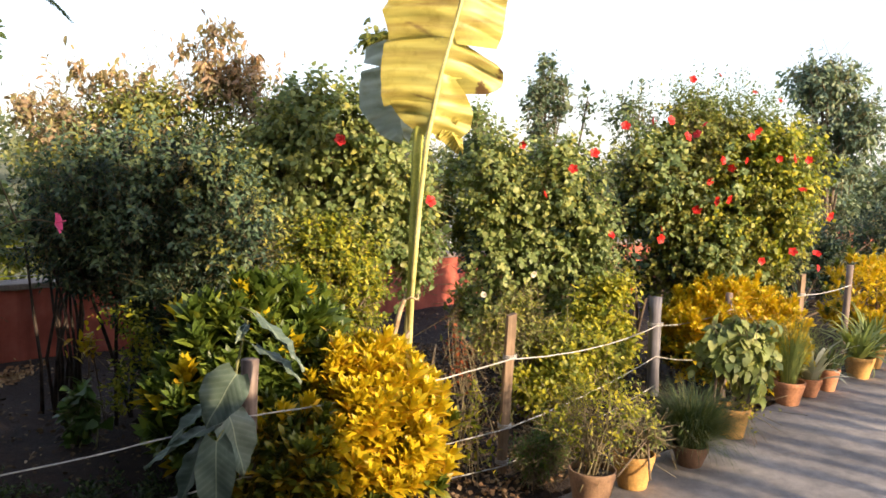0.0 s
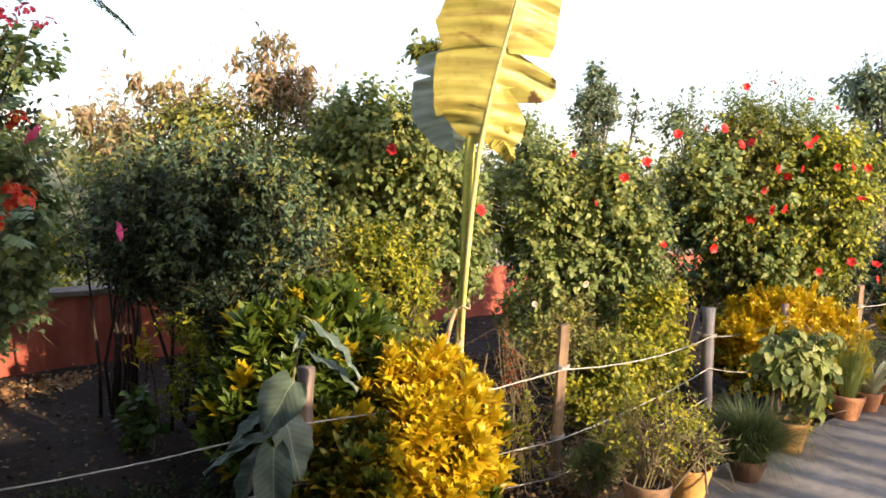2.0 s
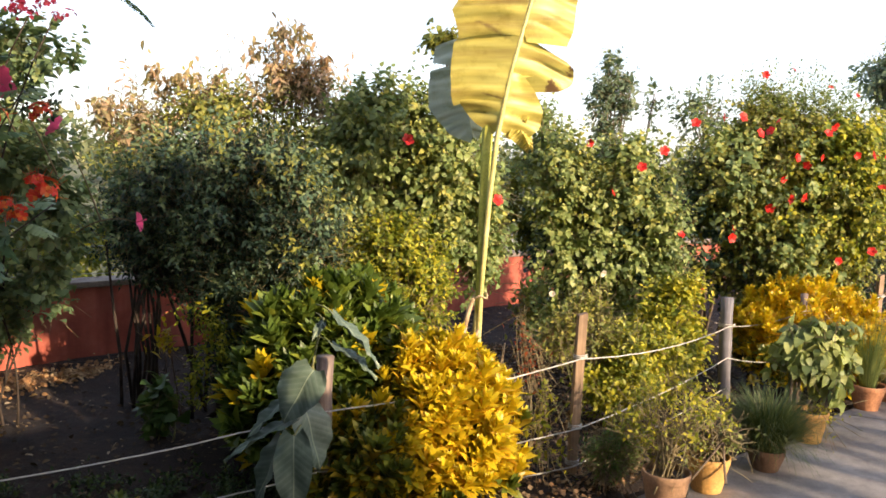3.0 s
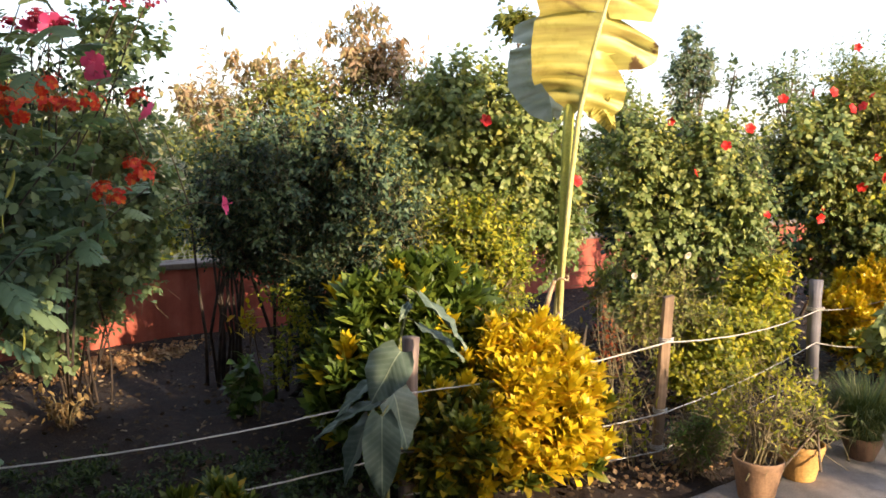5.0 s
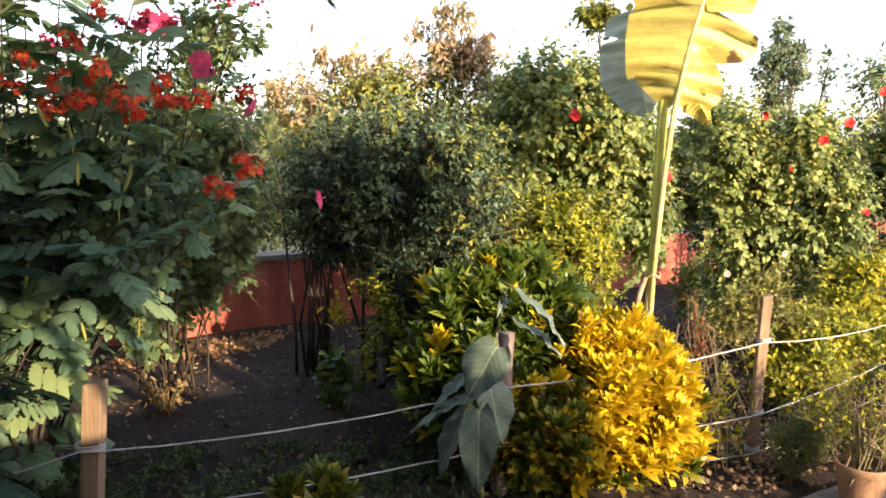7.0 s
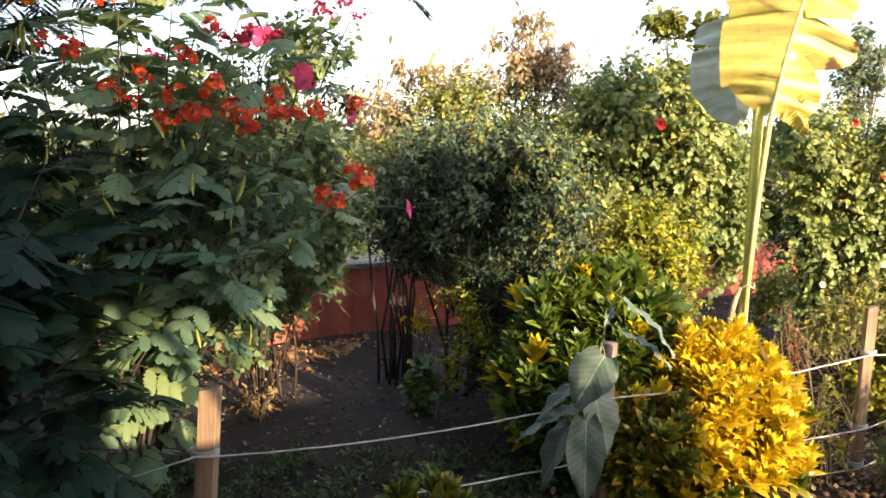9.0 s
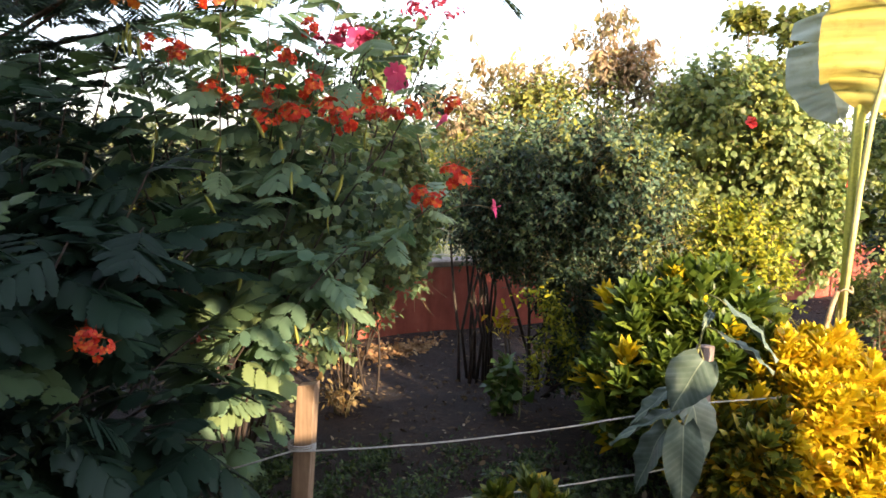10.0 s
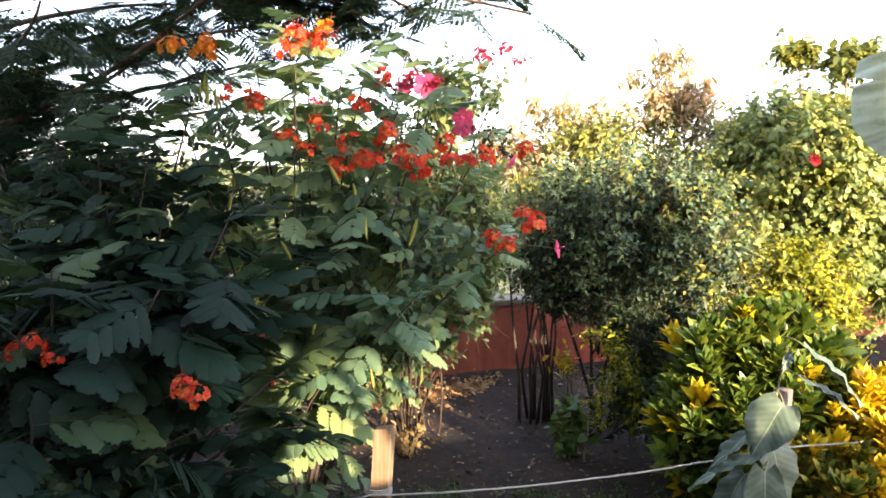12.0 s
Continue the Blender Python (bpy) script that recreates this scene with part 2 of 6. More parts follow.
def banana_mat(name, a, c, d, trans, stains=()):
    m, nt, b = base_mat(name, 0.4)
    tc = nt.nodes.new("ShaderNodeTexCoord")
    mp = nt.nodes.new("ShaderNodeMapping")
    mp.inputs["Rotation"].default_value = (0, radians(-12), 0)
    mp.inputs["Scale"].default_value = (1.3, 1.3, 15)
    nt.links.new(tc.outputs["Object"], mp.inputs["Vector"])
    n = nt.nodes.new("ShaderNodeTexNoise")
    n.inputs["Scale"].default_value = 1.0
    n.inputs["Detail"].default_value = 4.0
    nt.links.new(mp.outputs["Vector"], n.inputs["Vector"])
    # brown bands across the blade stand in for shade in its pleats
    col = ramp(nt, n.outputs["Fac"], [(0.3, a), (0.55, c), (0.75, d)])
    spots = noise_fac(nt, 11.0, 4.0)
    col = mixc(nt, 1.0, col, ramp(nt, spots, [(0.28, (0.75, 0.72, 0.6)), (0.5, (1.0, 1.0, 1.0))]), "MULTIPLY")
    for centre, turn, size in stains:  # withered brown tips; the long thin marks paint shade along creases
        sm = nt.nodes.new("ShaderNodeMapping")
        sm.vector_type = "TEXTURE"
        sm.inputs["Location"].default_value = centre
        sm.inputs["Rotation"].default_value = (0, radians(turn), 0)
        sm.inputs["Scale"].default_value = size
        nt.links.new(tc.outputs["Object"], sm.inputs["Vector"])
        ln_ = nt.nodes.new("ShaderNodeVectorMath")
        ln_.operation = "LENGTH"
        nt.links.new(sm.outputs["Vector"], ln_.inputs[0])
        ad = nt.nodes.new("ShaderNodeMath")
        ad.operation = "MULTIPLY_ADD"
        ad.inputs[1].default_value = 0.9
        nt.links.new(noise_fac(nt, 22.0, 4.0), ad.inputs[0])
        nt.links.new(ln_.outputs["Value"], ad.inputs[2])
        col = mixc(nt, ramp(nt, ad.outputs[0], [(0.85, (1.0, 1.0, 1.0)), (1.0, (0.0, 0.0, 0.0))]) if size[0] < 0.1 else ramp(nt, ad.outputs[0], [(0.55, (0.7, 0.7, 0.7)), (1.0, (0.0, 0.0, 0.0))]), col, (0.17, 0.10, 0.04))
    nt.links.new(col, b.inputs["Base Color"])
    bump(nt, b, n.outputs["Fac"], 0.35, 0.01)
    t = nt.nodes.new("ShaderNodeBsdfTranslucent")
    nt.links.new(col, t.inputs["Color"])
    mx = nt.nodes.new("ShaderNodeMixShader")
    mx.inputs[0].default_value = trans
    nt.links.new(b.outputs[0], mx.inputs[1])
    nt.links.new(t.outputs[0], mx.inputs[2])
    nt.links.new(mx.outputs[0], nt.nodes["Material Output"].inputs["Surface"])
    return m


M_BANANA = banana_mat("banana_blade", (0.36, 0.26, 0.07), (0.62, 0.54, 0.13), (0.76, 0.70, 0.22), 0.36,
                      [((0.53, 0.0, 2.19), 35, (0.085, 1.0, 0.17)), ((0.39, 0.0, 2.04), -30, (0.07, 1.0, 0.11)), ((0.03, 0.0, 2.36), 28, (0.30, 1.0, 0.035)), ((0.08, 0.0, 1.98), 15, (0.22, 1.0, 0.014))])
M_BANANA_BACK = banana_mat("banana_blade_grey", (0.38, 0.44, 0.34), (0.47, 0.53, 0.43), (0.53, 0.58, 0.48), 0.3)
M_BANANA_STEM = mottled("banana_stem", (0.45, 0.40, 0.12), (0.66, 0.60, 0.26), 7.0, 0.5, 0.2, 60.0)
M_BANANA_DRY = mottled("banana_dry", (0.28, 0.18, 0.09), (0.52, 0.40, 0.25), 18.0, 0.85, 0.4, 90.0)
M_BANANA_SHEATH = mottled("banana_sheath", (0.38, 0.40, 0.05), (0.56, 0.55, 0.11), 7.0, 0.5, 0.2, 60.0)

# ---- mesh tools ----
rng = np.random.default_rng(7)


def mesh_of(name, verts, tris, smooth=True):
    verts = np.asarray(verts, dtype=np.float32)
    tris = np.asarray(tris, dtype=np.int32)
    me = bpy.data.meshes.new(name)
    me.vertices.add(len(verts))
    me.vertices.foreach_set("co", verts.ravel())
    me.loops.add(tris.size)
    me.loops.foreach_set("vertex_index", tris.ravel())
    me.polygons.add(len(tris))
    me.polygons.foreach_set("loop_start", np.arange(0, tris.size, 3, dtype=np.int32))
    if smooth:
        me.polygons.foreach_set("use_smooth", np.ones(len(tris), dtype=bool))
    me.update(calc_edges=True)
    return me


def thing(name, label, category, at=(0, 0, 0), group="", kind=""):
    ob = new(name)
    ob.empty_display_size = 0.05
    ob.location = at
    return tagged(ob, label, category, group, kind)


def put(name, me, mat, parent=None, label="", at=None):
    """One mesh object under a thing or part."""
    ob = new(name, me)
    if mat is not None and not me.materials:
        me.materials.append(mat)
    if parent is not None:
        ob.parent = parent
    if at is not None:
        ob.matrix_basis = at
    if label:
        ob["label"] = label
    return ob


def part(name, bm, mat, parent=None, label="", at=None, smooth=False):
    me = bpy.data.meshes.new(name)
    bm.to_mesh(me)
    bm.free()
    if smooth:
        me.polygons.foreach_set("use_smooth", np.ones(len(me.polygons), dtype=bool))
    return put(name, me, mat, parent, label, at)


def unit(v):
    return v / np.maximum(np.linalg.norm(v, axis=-1, keepdims=True), 1e-9)


def join(chunks):
    vs, ts, n = [], [], 0
    for v, t in chunks:
        vs.append(np.asarray(v, dtype=np.float64).reshape(-1, 3))
        ts.append(np.asarray(t, dtype=np.int64).reshape(-1, 3) + n)
        n += len(vs[-1])
    return np.concatenate(vs), np.concatenate(ts)


def tube(points, radii, sides=6, cap=True):
    """A tapered round tube along a polyline."""
    p = np.asarray(points, dtype=float)
    r = np.broadcast_to(np.asarray(radii, dtype=float), (len(p),))
    tan = unit(np.gradient(p, axis=0))
    ref = np.array([0.0, 0.0, 1.0]) if abs(tan[0, 2]) < 0.9 else np.array([1.0, 0.0, 0.0])
    a = unit(np.cross(tan, ref))
    b = np.cross(tan, a)
    ang = np.arange(sides) * 2 * math.pi / sides
    ring = p[:, None] + r[:, None, None] * (np.cos(ang)[None, :, None] * a[:, None] + np.sin(ang)[None, :, None] * b[:, None])
    v = ring.reshape(-1, 3)
    t = []
    for i in range(len(p) - 1):
        for k in range(sides):
            q, w = i * sides + k, i * sides + (k + 1) % sides
            t += [(q, w, w + sides), (q, w + sides, q + sides)]
    if cap:
        n = len(v)
        v = np.concatenate([v, p[-1:], p[:1]])
        t += [(n - sides - 0 + k, n - sides + (k + 1) % sides, n) for k in range(sides)]
        t += [((k + 1) % sides, k, n + 1) for k in range(sides)]
    return v, t


def bez(a, c, b, n=8):
    t = np.linspace(0, 1, n)[:, None]
    a, b, c = (np.asarray(q, dtype=float) for q in (a, b, c))
    return (1 - t) ** 2 * a + 2 * t * (1 - t) * c + t ** 2 * b


SUNNY = (0.5, -0.5, 0.5)
# leaf outlines: length 1 along y, face up z
LEAF_S = (np.array([(0, 0, 0), (-0.24, 0.42, 0.07), (0, 0.5, 0.0), (0.24, 0.42, 0.07), (0, 1, -0.08)]),
          np.array([(0, 2, 1), (0, 3, 2), (1, 2, 4), (2, 3, 4)]))
LEAF_M = (np.array([(0, 0, 0), (0, 0.33, 0.02), (0, 0.7, -0.01), (0, 1, -0.12), (-0.2, 0.25, 0.08), (-0.2, 0.62, 0.05), (0.2, 0.25, 0.08), (0.2, 0.62, 0.05)]),
          np.array([(0, 1, 4), (1, 2, 5), (1, 5, 4), (2, 3, 5), (0, 6, 1), (1, 6, 7), (1, 7, 2), (2, 7, 3)]))
LEAF_B = (np.array([(0, 0, 0), (0, 0.33, 0.02), (0, 0.7, -0.02), (0, 1.04, -0.2), (-0.38, 0.2, 0.09), (-0.33, 0.6, 0.04), (0.38, 0.2, 0.09), (0.33, 0.6, 0.04)]),
          LEAF_M[1])
LEAF_C = (np.array([(0, 0, 0), (0, 0.33, 0.03), (0, 0.7, 0.02), (0, 1, -0.10), (-0.12, 0.28, 0.07), (-0.165, 0.66, 0.06), (0.12, 0.28, 0.07), (0.165, 0.66, 0.06)]), LEAF_M[1])
LEAF_D = (np.array([(0, 0, 0), (-0.27, 0.5, 0.03), (0.27, 0.5, 0.03), (0, 1, -0.05)]), np.array([(0, 2, 1), (1, 2, 3)]))
LEAF_L = (np.array([(-0.03, 0, 0), (0.03, 0, 0), (-0.055, 0.45, 0.0), (0.055, 0.45, 0.0), (0, 1, -0.2)]),
          np.array([(0, 1, 3), (0, 3, 2), (2, 3, 4)]))
PETAL = (np.array([(0, 0, 0), (-0.3, 0.45, 0.1), (0.3, 0.45, 0.1), (0, 0.5, 0.02), (-0.34, 0.85, 0.02), (0.34, 0.85, 0.02), (0, 1.0, -0.12)]),
         np.array([(0, 3, 1), (0, 2, 3), (1, 3, 4), (3, 2, 5), (3, 6, 4), (3, 5, 6)]))


def cloud(pos, ydir, nrm, length, outline, wide=1.0):
    """Many leaves at once: base place, direction, face and length of each."""
    y = unit(ydir)
    x = unit(np.cross(y, nrm))
    z = np.cross(x, y)
    tv, tf = outline
    ln = np.broadcast_to(length, (len(pos),))[:, None, None]
    v = pos[:, None] + ln * (tv[None, :, 0:1] * wide * x[:, None] + tv[None, :, 1:2] * y[:, None] + tv[None, :, 2:3] * z[:, None])
    t = tf[None] + (np.arange(len(pos)) * len(tv))[:, None, None]
    return v.reshape(-1, 3), t.reshape(-1, 3)


def rand_dirs(n):
    return unit(rng.normal(size=(n, 3)))


def shell_points(lobes, n, inner=0.55, clump=0.0, grain=0.3):
    """Places in the outer part of a union of rounded lobes (cx, cy, cz, rx, ry, rz), with the outward way. clump: how far they gather in tufts."""
    L = np.asarray(lobes, dtype=float)
    w = (L[:, 3] * L[:, 4] * L[:, 5]) ** 0.67
    m = int(n * (1 + 1.5 * clump))
    k = rng.choice(len(L), m, p=w / w.sum())
    d = rand_dirs(m)
    r = inner + (1 - inner) * rng.random(m) ** 0.6
    r *= 1 + 0.13 * rng.normal(size=m).clip(-1.5, 1.8)
    p = L[k, :3] + d * L[k, 3:] * r[:, None]
    out = unit(d / L[k, 3:])
    p[:, 2] = np.maximum(p[:, 2], 0.03)
    if clump:
        q = p * 2 * math.pi / grain
        f = rng.normal(size=(5, 3)) * 0.6
        score = sum(np.sin(q @ v + 1.7 * i) for i, v in enumerate(f)) / 2.2 + rng.normal(size=m) * 0.55
        best = np.sort(np.argsort(-score)[:n])
        p, out, k = p[best], out[best], k[best]
    return p, out, k


def foliage(lobes, shoots, per, leaf, outline, up=0.35, shoot=0.25, inner=0.5, droop=0.25, wide=1.0, spread=0.9, splay=0.6, face=(0, 0, 0.8), clump=0.8):
    """Leafy shoots that fill the lobes. Gives the leaves' mesh data and the shoots' starts and ends."""
    tip, out, _ = shell_points(lobes, shoots, inner, clump)
    way = unit(out + rand_dirs(shoots) * splay + np.array([0, 0, up]))
    ln = shoot * rng.uniform(0.6, 1.3, shoots)
    start = tip - way * ln[:, None]
    tt = np.linspace(0.12, 1.0, per)[None, :, None]
    pos = start[:, None] + way[:, None] * ln[:, None, None] * tt
    pos[:, :, 2] -= (droop * 0.3 * ln[:, None]) * tt[:, :, 0] ** 2
    side = unit(np.cross(way, rand_dirs(shoots)))
    other = np.cross(way, side)
    a = (np.arange(per) * 2.4)[None, :, None] + rng.uniform(0, 6.28, (shoots, 1, 1))
    rad = np.cos(a) * side[:, None] + np.sin(a) * other[:, None]
    d = unit(rad * spread + way[:, None] * (0.35 + 0.9 * tt ** 3) + rng.normal(size=pos.shape) * 0.22 - np.array([0, 0, droop]))
    nrm = unit(way[:, None] * 0.6 + np.array(face) + rng.normal(size=pos.shape) * 0.45)
    size = leaf * rng.uniform(0.55, 1.2, pos.shape[:2]) * (1.05 - 0.35 * tt[:, :, 0])
    n = shoots * per
    return cloud(pos.reshape(n, 3), d.reshape(n, 3), nrm.reshape(n, 3), size.reshape(n), outline, wide), start, tip


def sticks(a, b, r, sides=3):
    """Many thin straight twigs at once."""
    way = unit(b - a)
    x = unit(np.cross(way, rand_dirs(len(a))))
    y = np.cross(way, x)
    ang = np.arange(sides) * 2 * math.pi / sides
    ring = np.cos(ang)[None, :, None] * x[:, None] + np.sin(ang)[None, :, None] * y[:, None]
    v = np.concatenate([a[:, None] + ring * r, b[:, None] + ring * r * 0.5], axis=1)
    t = []
    for k in range(sides):
        q = (k + 1) % sides
        t += [(k, q, q + sides), (k, q + sides, k + sides)]
    t = np.array(t)[None] + (np.arange(len(a)) * 2 * sides)[:, None, None]
    return v.reshape(-1, 3), t.reshape(-1, 3)


def limbs(base, lobes, stems, r0, per_lobe=2, spread=0.08):
    """Stems that rise from the ground and fork into the lobes: one mesh each."""
    L = np.asarray(lobes, dtype=float)
    made = []
    base = np.asarray(base, dtype=float)
    for i in [i % len(L) for i in range(max(stems, len(L)))]:
        foot = base + np.array([*rng.normal(size=2) * spread, 0.0])
        top = L[i, :3] + rng.normal(size=3) * L[i, 3:] * 0.2
        mid = foot * 0.45 + top * 0.55 + np.array([*rng.normal(size=2) * 0.06, 0.05])
        p = bez(foot - np.array([0, 0, 0.05]), mid, top, 7)
        chunks = [tube(p, np.linspace(r0, r0 * 0.4, 7), 6)]
        for _ in range(per_lobe):
            s = p[rng.integers(2, 6)]
            e = L[i, :3] + rand_dirs(1)[0] * L[i, 3:] * rng.uniform(0.5, 0.85)
            e[2] = max(e[2], 0.08, s[2] * 0.8)
            m = (s + e) / 2 + np.array([0, 0, 0.06])
            chunks.append(tube(bez(s, m, e, 5), np.linspace(r0 * 0.5, r0 * 0.12, 5), 5))
        made.append(join(chunks))
    return made


def stuff(ob):
    ob["kind"] = "stuff"
    return ob


def shrub(name, label, category, base, lobes, shoots, per, leaf, mat, outline=LEAF_S, stems=4, r0=0.018, stem_mat=None, group="", twig=0.0022, core=0.35, extra=(), **kw):
    """A shrub or small tree: forked stems, twigs and leafy shoots. extra: further foliage of other colours."""
    ob = thing(name, label, category, base, group)
    off = np.asarray(base, dtype=float)
    L = [(l[0] - off[0], l[1] - off[1], l[2] - off[2], *l[3:]) for l in lobes]
    for v, t in limbs((0, 0, 0), L, stems, r0):
        put("stem", mesh_of("stem", v, t), stem_mat or M_BARK, ob)
    (v, t), a, b = foliage(L, shoots, per, leaf, outline, **kw)
    stuff(put("foliage", mesh_of("foliage", v, t), mat, ob))
    if core:
        (v, t), _, _ = foliage([(l[0], l[1], l[2], l[3] * 0.8, l[4] * 0.8, l[5] * 0.8) for l in L], int(shoots * core), per, leaf * 1.5, outline, inner=0.15, shoot=0.2)
        stuff(put("inner_foliage", mesh_of("inner_foliage", v, t), mat, ob))
    inner = a - unit(b - a) * 0.12
    stuff(put("twig_work", mesh_of("twig_work", *sticks(inner, b, twig)), M_TWIG, ob))
    for m2, lobes2, shoots2, per2, leaf2, outline2, kw2 in extra:
        L2 = [(l[0] - off[0], l[1] - off[1], l[2] - off[2], *l[3:]) for l in lobes2]
        (v, t), a, b = foliage(L2, shoots2, per2, leaf2, outline2, **kw2)
        stuff(put("foliage", mesh_of("foliage", v, t), m2, ob))
    return ob


def world_at(ob, place, facing, size=1.0, spin=0.0):
    """Pose under a thing at its own base, for a part at a place in the world that faces a way."""
    q = Vector(facing).to_track_quat("Z", "Y").to_matrix().to_4x4()
    return Matrix.Translation(Vector(place) - ob.location) @ q @ pose(0, 0, 0, 0, 0, spin) @ Matrix.Diagonal((size, size, size, 1))


# ---- flowers ----
def open_flower(petals=5, r=0.06, cup=0.45, stamen=0.05):
    a = np.arange(petals) * 2 * math.pi / petals
    d = np.stack([np.cos(a), np.sin(a), np.full(petals, cup)], axis=1)
    n = np.stack([-np.cos(a) * cup, -np.sin(a) * cup, np.ones(petals)], axis=1)
    chunks = [cloud(np.zeros((petals, 3)), d, n, r, PETAL, 1.1)]
    if stamen:
        chunks.append(tube([(0, 0, 0), (0.004, 0, stamen * 0.6), (0.012, 0, stamen)], [0.003, 0.0025, 0.005], 5))
    return join(chunks)


def flower_head(count=13, r=0.022, spread=0.058):
    """A loose cluster of small flowers on thin stalks."""
    chunks = []
    for i in range(count):
        d = unit(np.array([*rng.normal(size=2), rng.uniform(0.2, 1.4)]))
        c = d * spread * rng.uniform(0.5, 1.2)
        v, t = open_flower(5, r * rng.uniform(0.7, 1.2), 0.25, 0.0)
        q = np.array(Vector(d).to_track_quat("Z", "Y").to_matrix())
        chunks.append((v @ q.T + c, t))
        chunks.append(sticks(c[None], (c + d * 0.045)[None], 0.0011))
    return join(chunks)


def flower_stalks(spread=0.05):
    d = unit(np.concatenate([rng.normal(size=(16, 2)), rng.uniform(0.1, 1.4, (16, 1))], axis=1))
    return sticks(np.tile([[0, 0, -0.03]], (16, 1)), d * spread, 0.0014)


ME_HIB = mesh_of("hibiscus_flower", *open_flower(5, 0.062, 0.5, 0.06))
ME_HEADS = [mesh_of("flower_head", *flower_head()) for _ in range(4)]
ME_STALKS = mesh_of("flower_stalks", *flower_stalks())
ME_ROSE = mesh_of("rose", *join([open_flower(6, 0.035, 0.8, 0.0), open_flower(5, 0.024, 1.6, 0.0)]))
ME_PINKHIB = ME_HIB.copy()
ME_SPRAYS = [mesh_of("bract_spray", *flower_head(14, 0.02, 0.085)) for _ in range(2)]


# ---- ground, pavement, wall ----
def lateral():
    """Steps that are fine near the garden and run out to the horizon."""
    near = np.arange(-7.0, 11.01, 0.12)
    far = np.array([14, 18, 25, 40, 70, 130, 260, 600, 1500.0])
    return np.concatenate([-far[::-1] - 1, near, far])


gx = lateral()
gy = lateral()
GX, GY = np.meshgrid(gx, gy)
GZ = np.zeros_like(GX)
for i in range(GX.shape[0]):
    for j in range(GX.shape[1]):
        x, y = GX[i, j], GY[i, j]
        if -8 < x < 12 and -8 < y < 12:
            bed = min(max((y - x - 3.15) / 0.3, 0), 1)
            GZ[i, j] = -0.05 + bed * (0.03 + 0.022 * noise.noise((x * 1.1, y * 1.1, 0)) + 0.018 * noise.noise((x * 4.5, y * 4.5, 3)) + 0.012 * noise.noise((x * 9, y * 9, 7)))
        else:
            GZ[i, j] = -0.05
nx, ny = len(gx), len(gy)
idx = np.arange(nx * ny).reshape(ny, nx)
q = np.stack([idx[:-1, :-1], idx[:-1, 1:], idx[1:, 1:], idx[1:, :-1]], axis=-1).reshape(-1, 4)
gt = np.concatenate([q[:, [0, 1, 2]], q[:, [0, 2, 3]]])
ground = put("ground", mesh_of("ground", np.stack([GX, GY, GZ], axis=-1).reshape(-1, 3), gt), M_GROUND)
tagged(ground, "dark garden soil with dry grass beyond the wall", "ground", kind="structure")


def ground_z(x, y):
    i = int(np.clip(np.searchsorted(gy, y), 0, ny - 1))
    j = int(np.clip(np.searchsorted(gx, x), 0, nx - 1))
    return float(GZ[i, j])



def oblong(x0, y0, z0, x1, y1, z1, bevel=0.0):
    bm = bmesh.new()
    bmesh.ops.create_cube(bm, size=1.0)
    bmesh.ops.scale(bm, vec=(x1 - x0, y1 - y0, z1 - z0), verts=bm.verts)
    bmesh.ops.translate(bm, vec=((x0 + x1) / 2, (y0 + y1) / 2, (z0 + z1) / 2), verts=bm.verts)
    if bevel:
        bmesh.ops.bevel(bm, geom=bm.edges[:], offset=bevel, segments=2, affect="EDGES", profile=0.5)
    return bm


def pavement_edge(s):
    return 0.03 * noise.noise((s * 1.3, 5, 0)) + 0.012 * noise.noise((s * 6, 2, 0))


def pavement_mesh():
    """A cast slab whose garden edge is worn and uneven."""
    s = np.arange(-10.0, 26.0, 0.1)
    rows = [(-6.5, 0.0), (-3.0, 0.0), (-0.6, 0.0), (-0.03, 0.0), (0.0, -0.012), (0.004, -0.12)]
    v = []
    for a in s:
        for d, z in rows:
            w = d + (pavement_edge(a) if d > -0.5 else 0)
            v.append((a, w, z + 0.004 * noise.noise((a * 0.8, d, 1))))
    n = len(rows)
    t = []
    for i in range(len(s) - 1):
        for k in range(n - 1):
            p = i * n + k
            t += [(p, p + n, p + n + 1), (p, p + n + 1, p + 1)]
    return mesh_of("pavement", v, t, False)


PAVE_AT = Matrix.Translation((-1.5, 1.80, 0)) @ Matrix.Rotation(radians(45), 4, "Z")
pavement = put("pavement", pavement_mesh(), M_CONC, at=PAVE_AT)
tagged(pavement, "worn grey concrete path with stained uneven edge", "pavement", kind="structure")

WALL_AT = Matrix.Translation((-4.66, 4.72, 0)) @ Matrix.Rotation(radians(45), 4, "Z")
wall = put("wall_garden", bpy.data.meshes.new("wall"), None)
bm = oblong(-9, 0, -0.2, 22, 0.2, 0.55, 0.006)
bm.to_mesh(wall.data)
bm.free()
wall.data.materials.append(M_WALL)
wall.matrix_basis = WALL_AT
tagged(wall, "low brick-red painted plaster garden wall with stains", "wall", kind="structure")
part("coping", oblong(-9, -0.03, 0.55, 22, 0.23, 0.60, 0.01), M_TOP, wall, "grey cement coping")
for k in (-6.0, -2.9, 0.2, 3.3, 9.5, 12.6, 15.7):
    part("pier", oblong(k, -0.06, -0.2, k + 0.26, 0.26, 0.66, 0.01), M_WALL, wall)

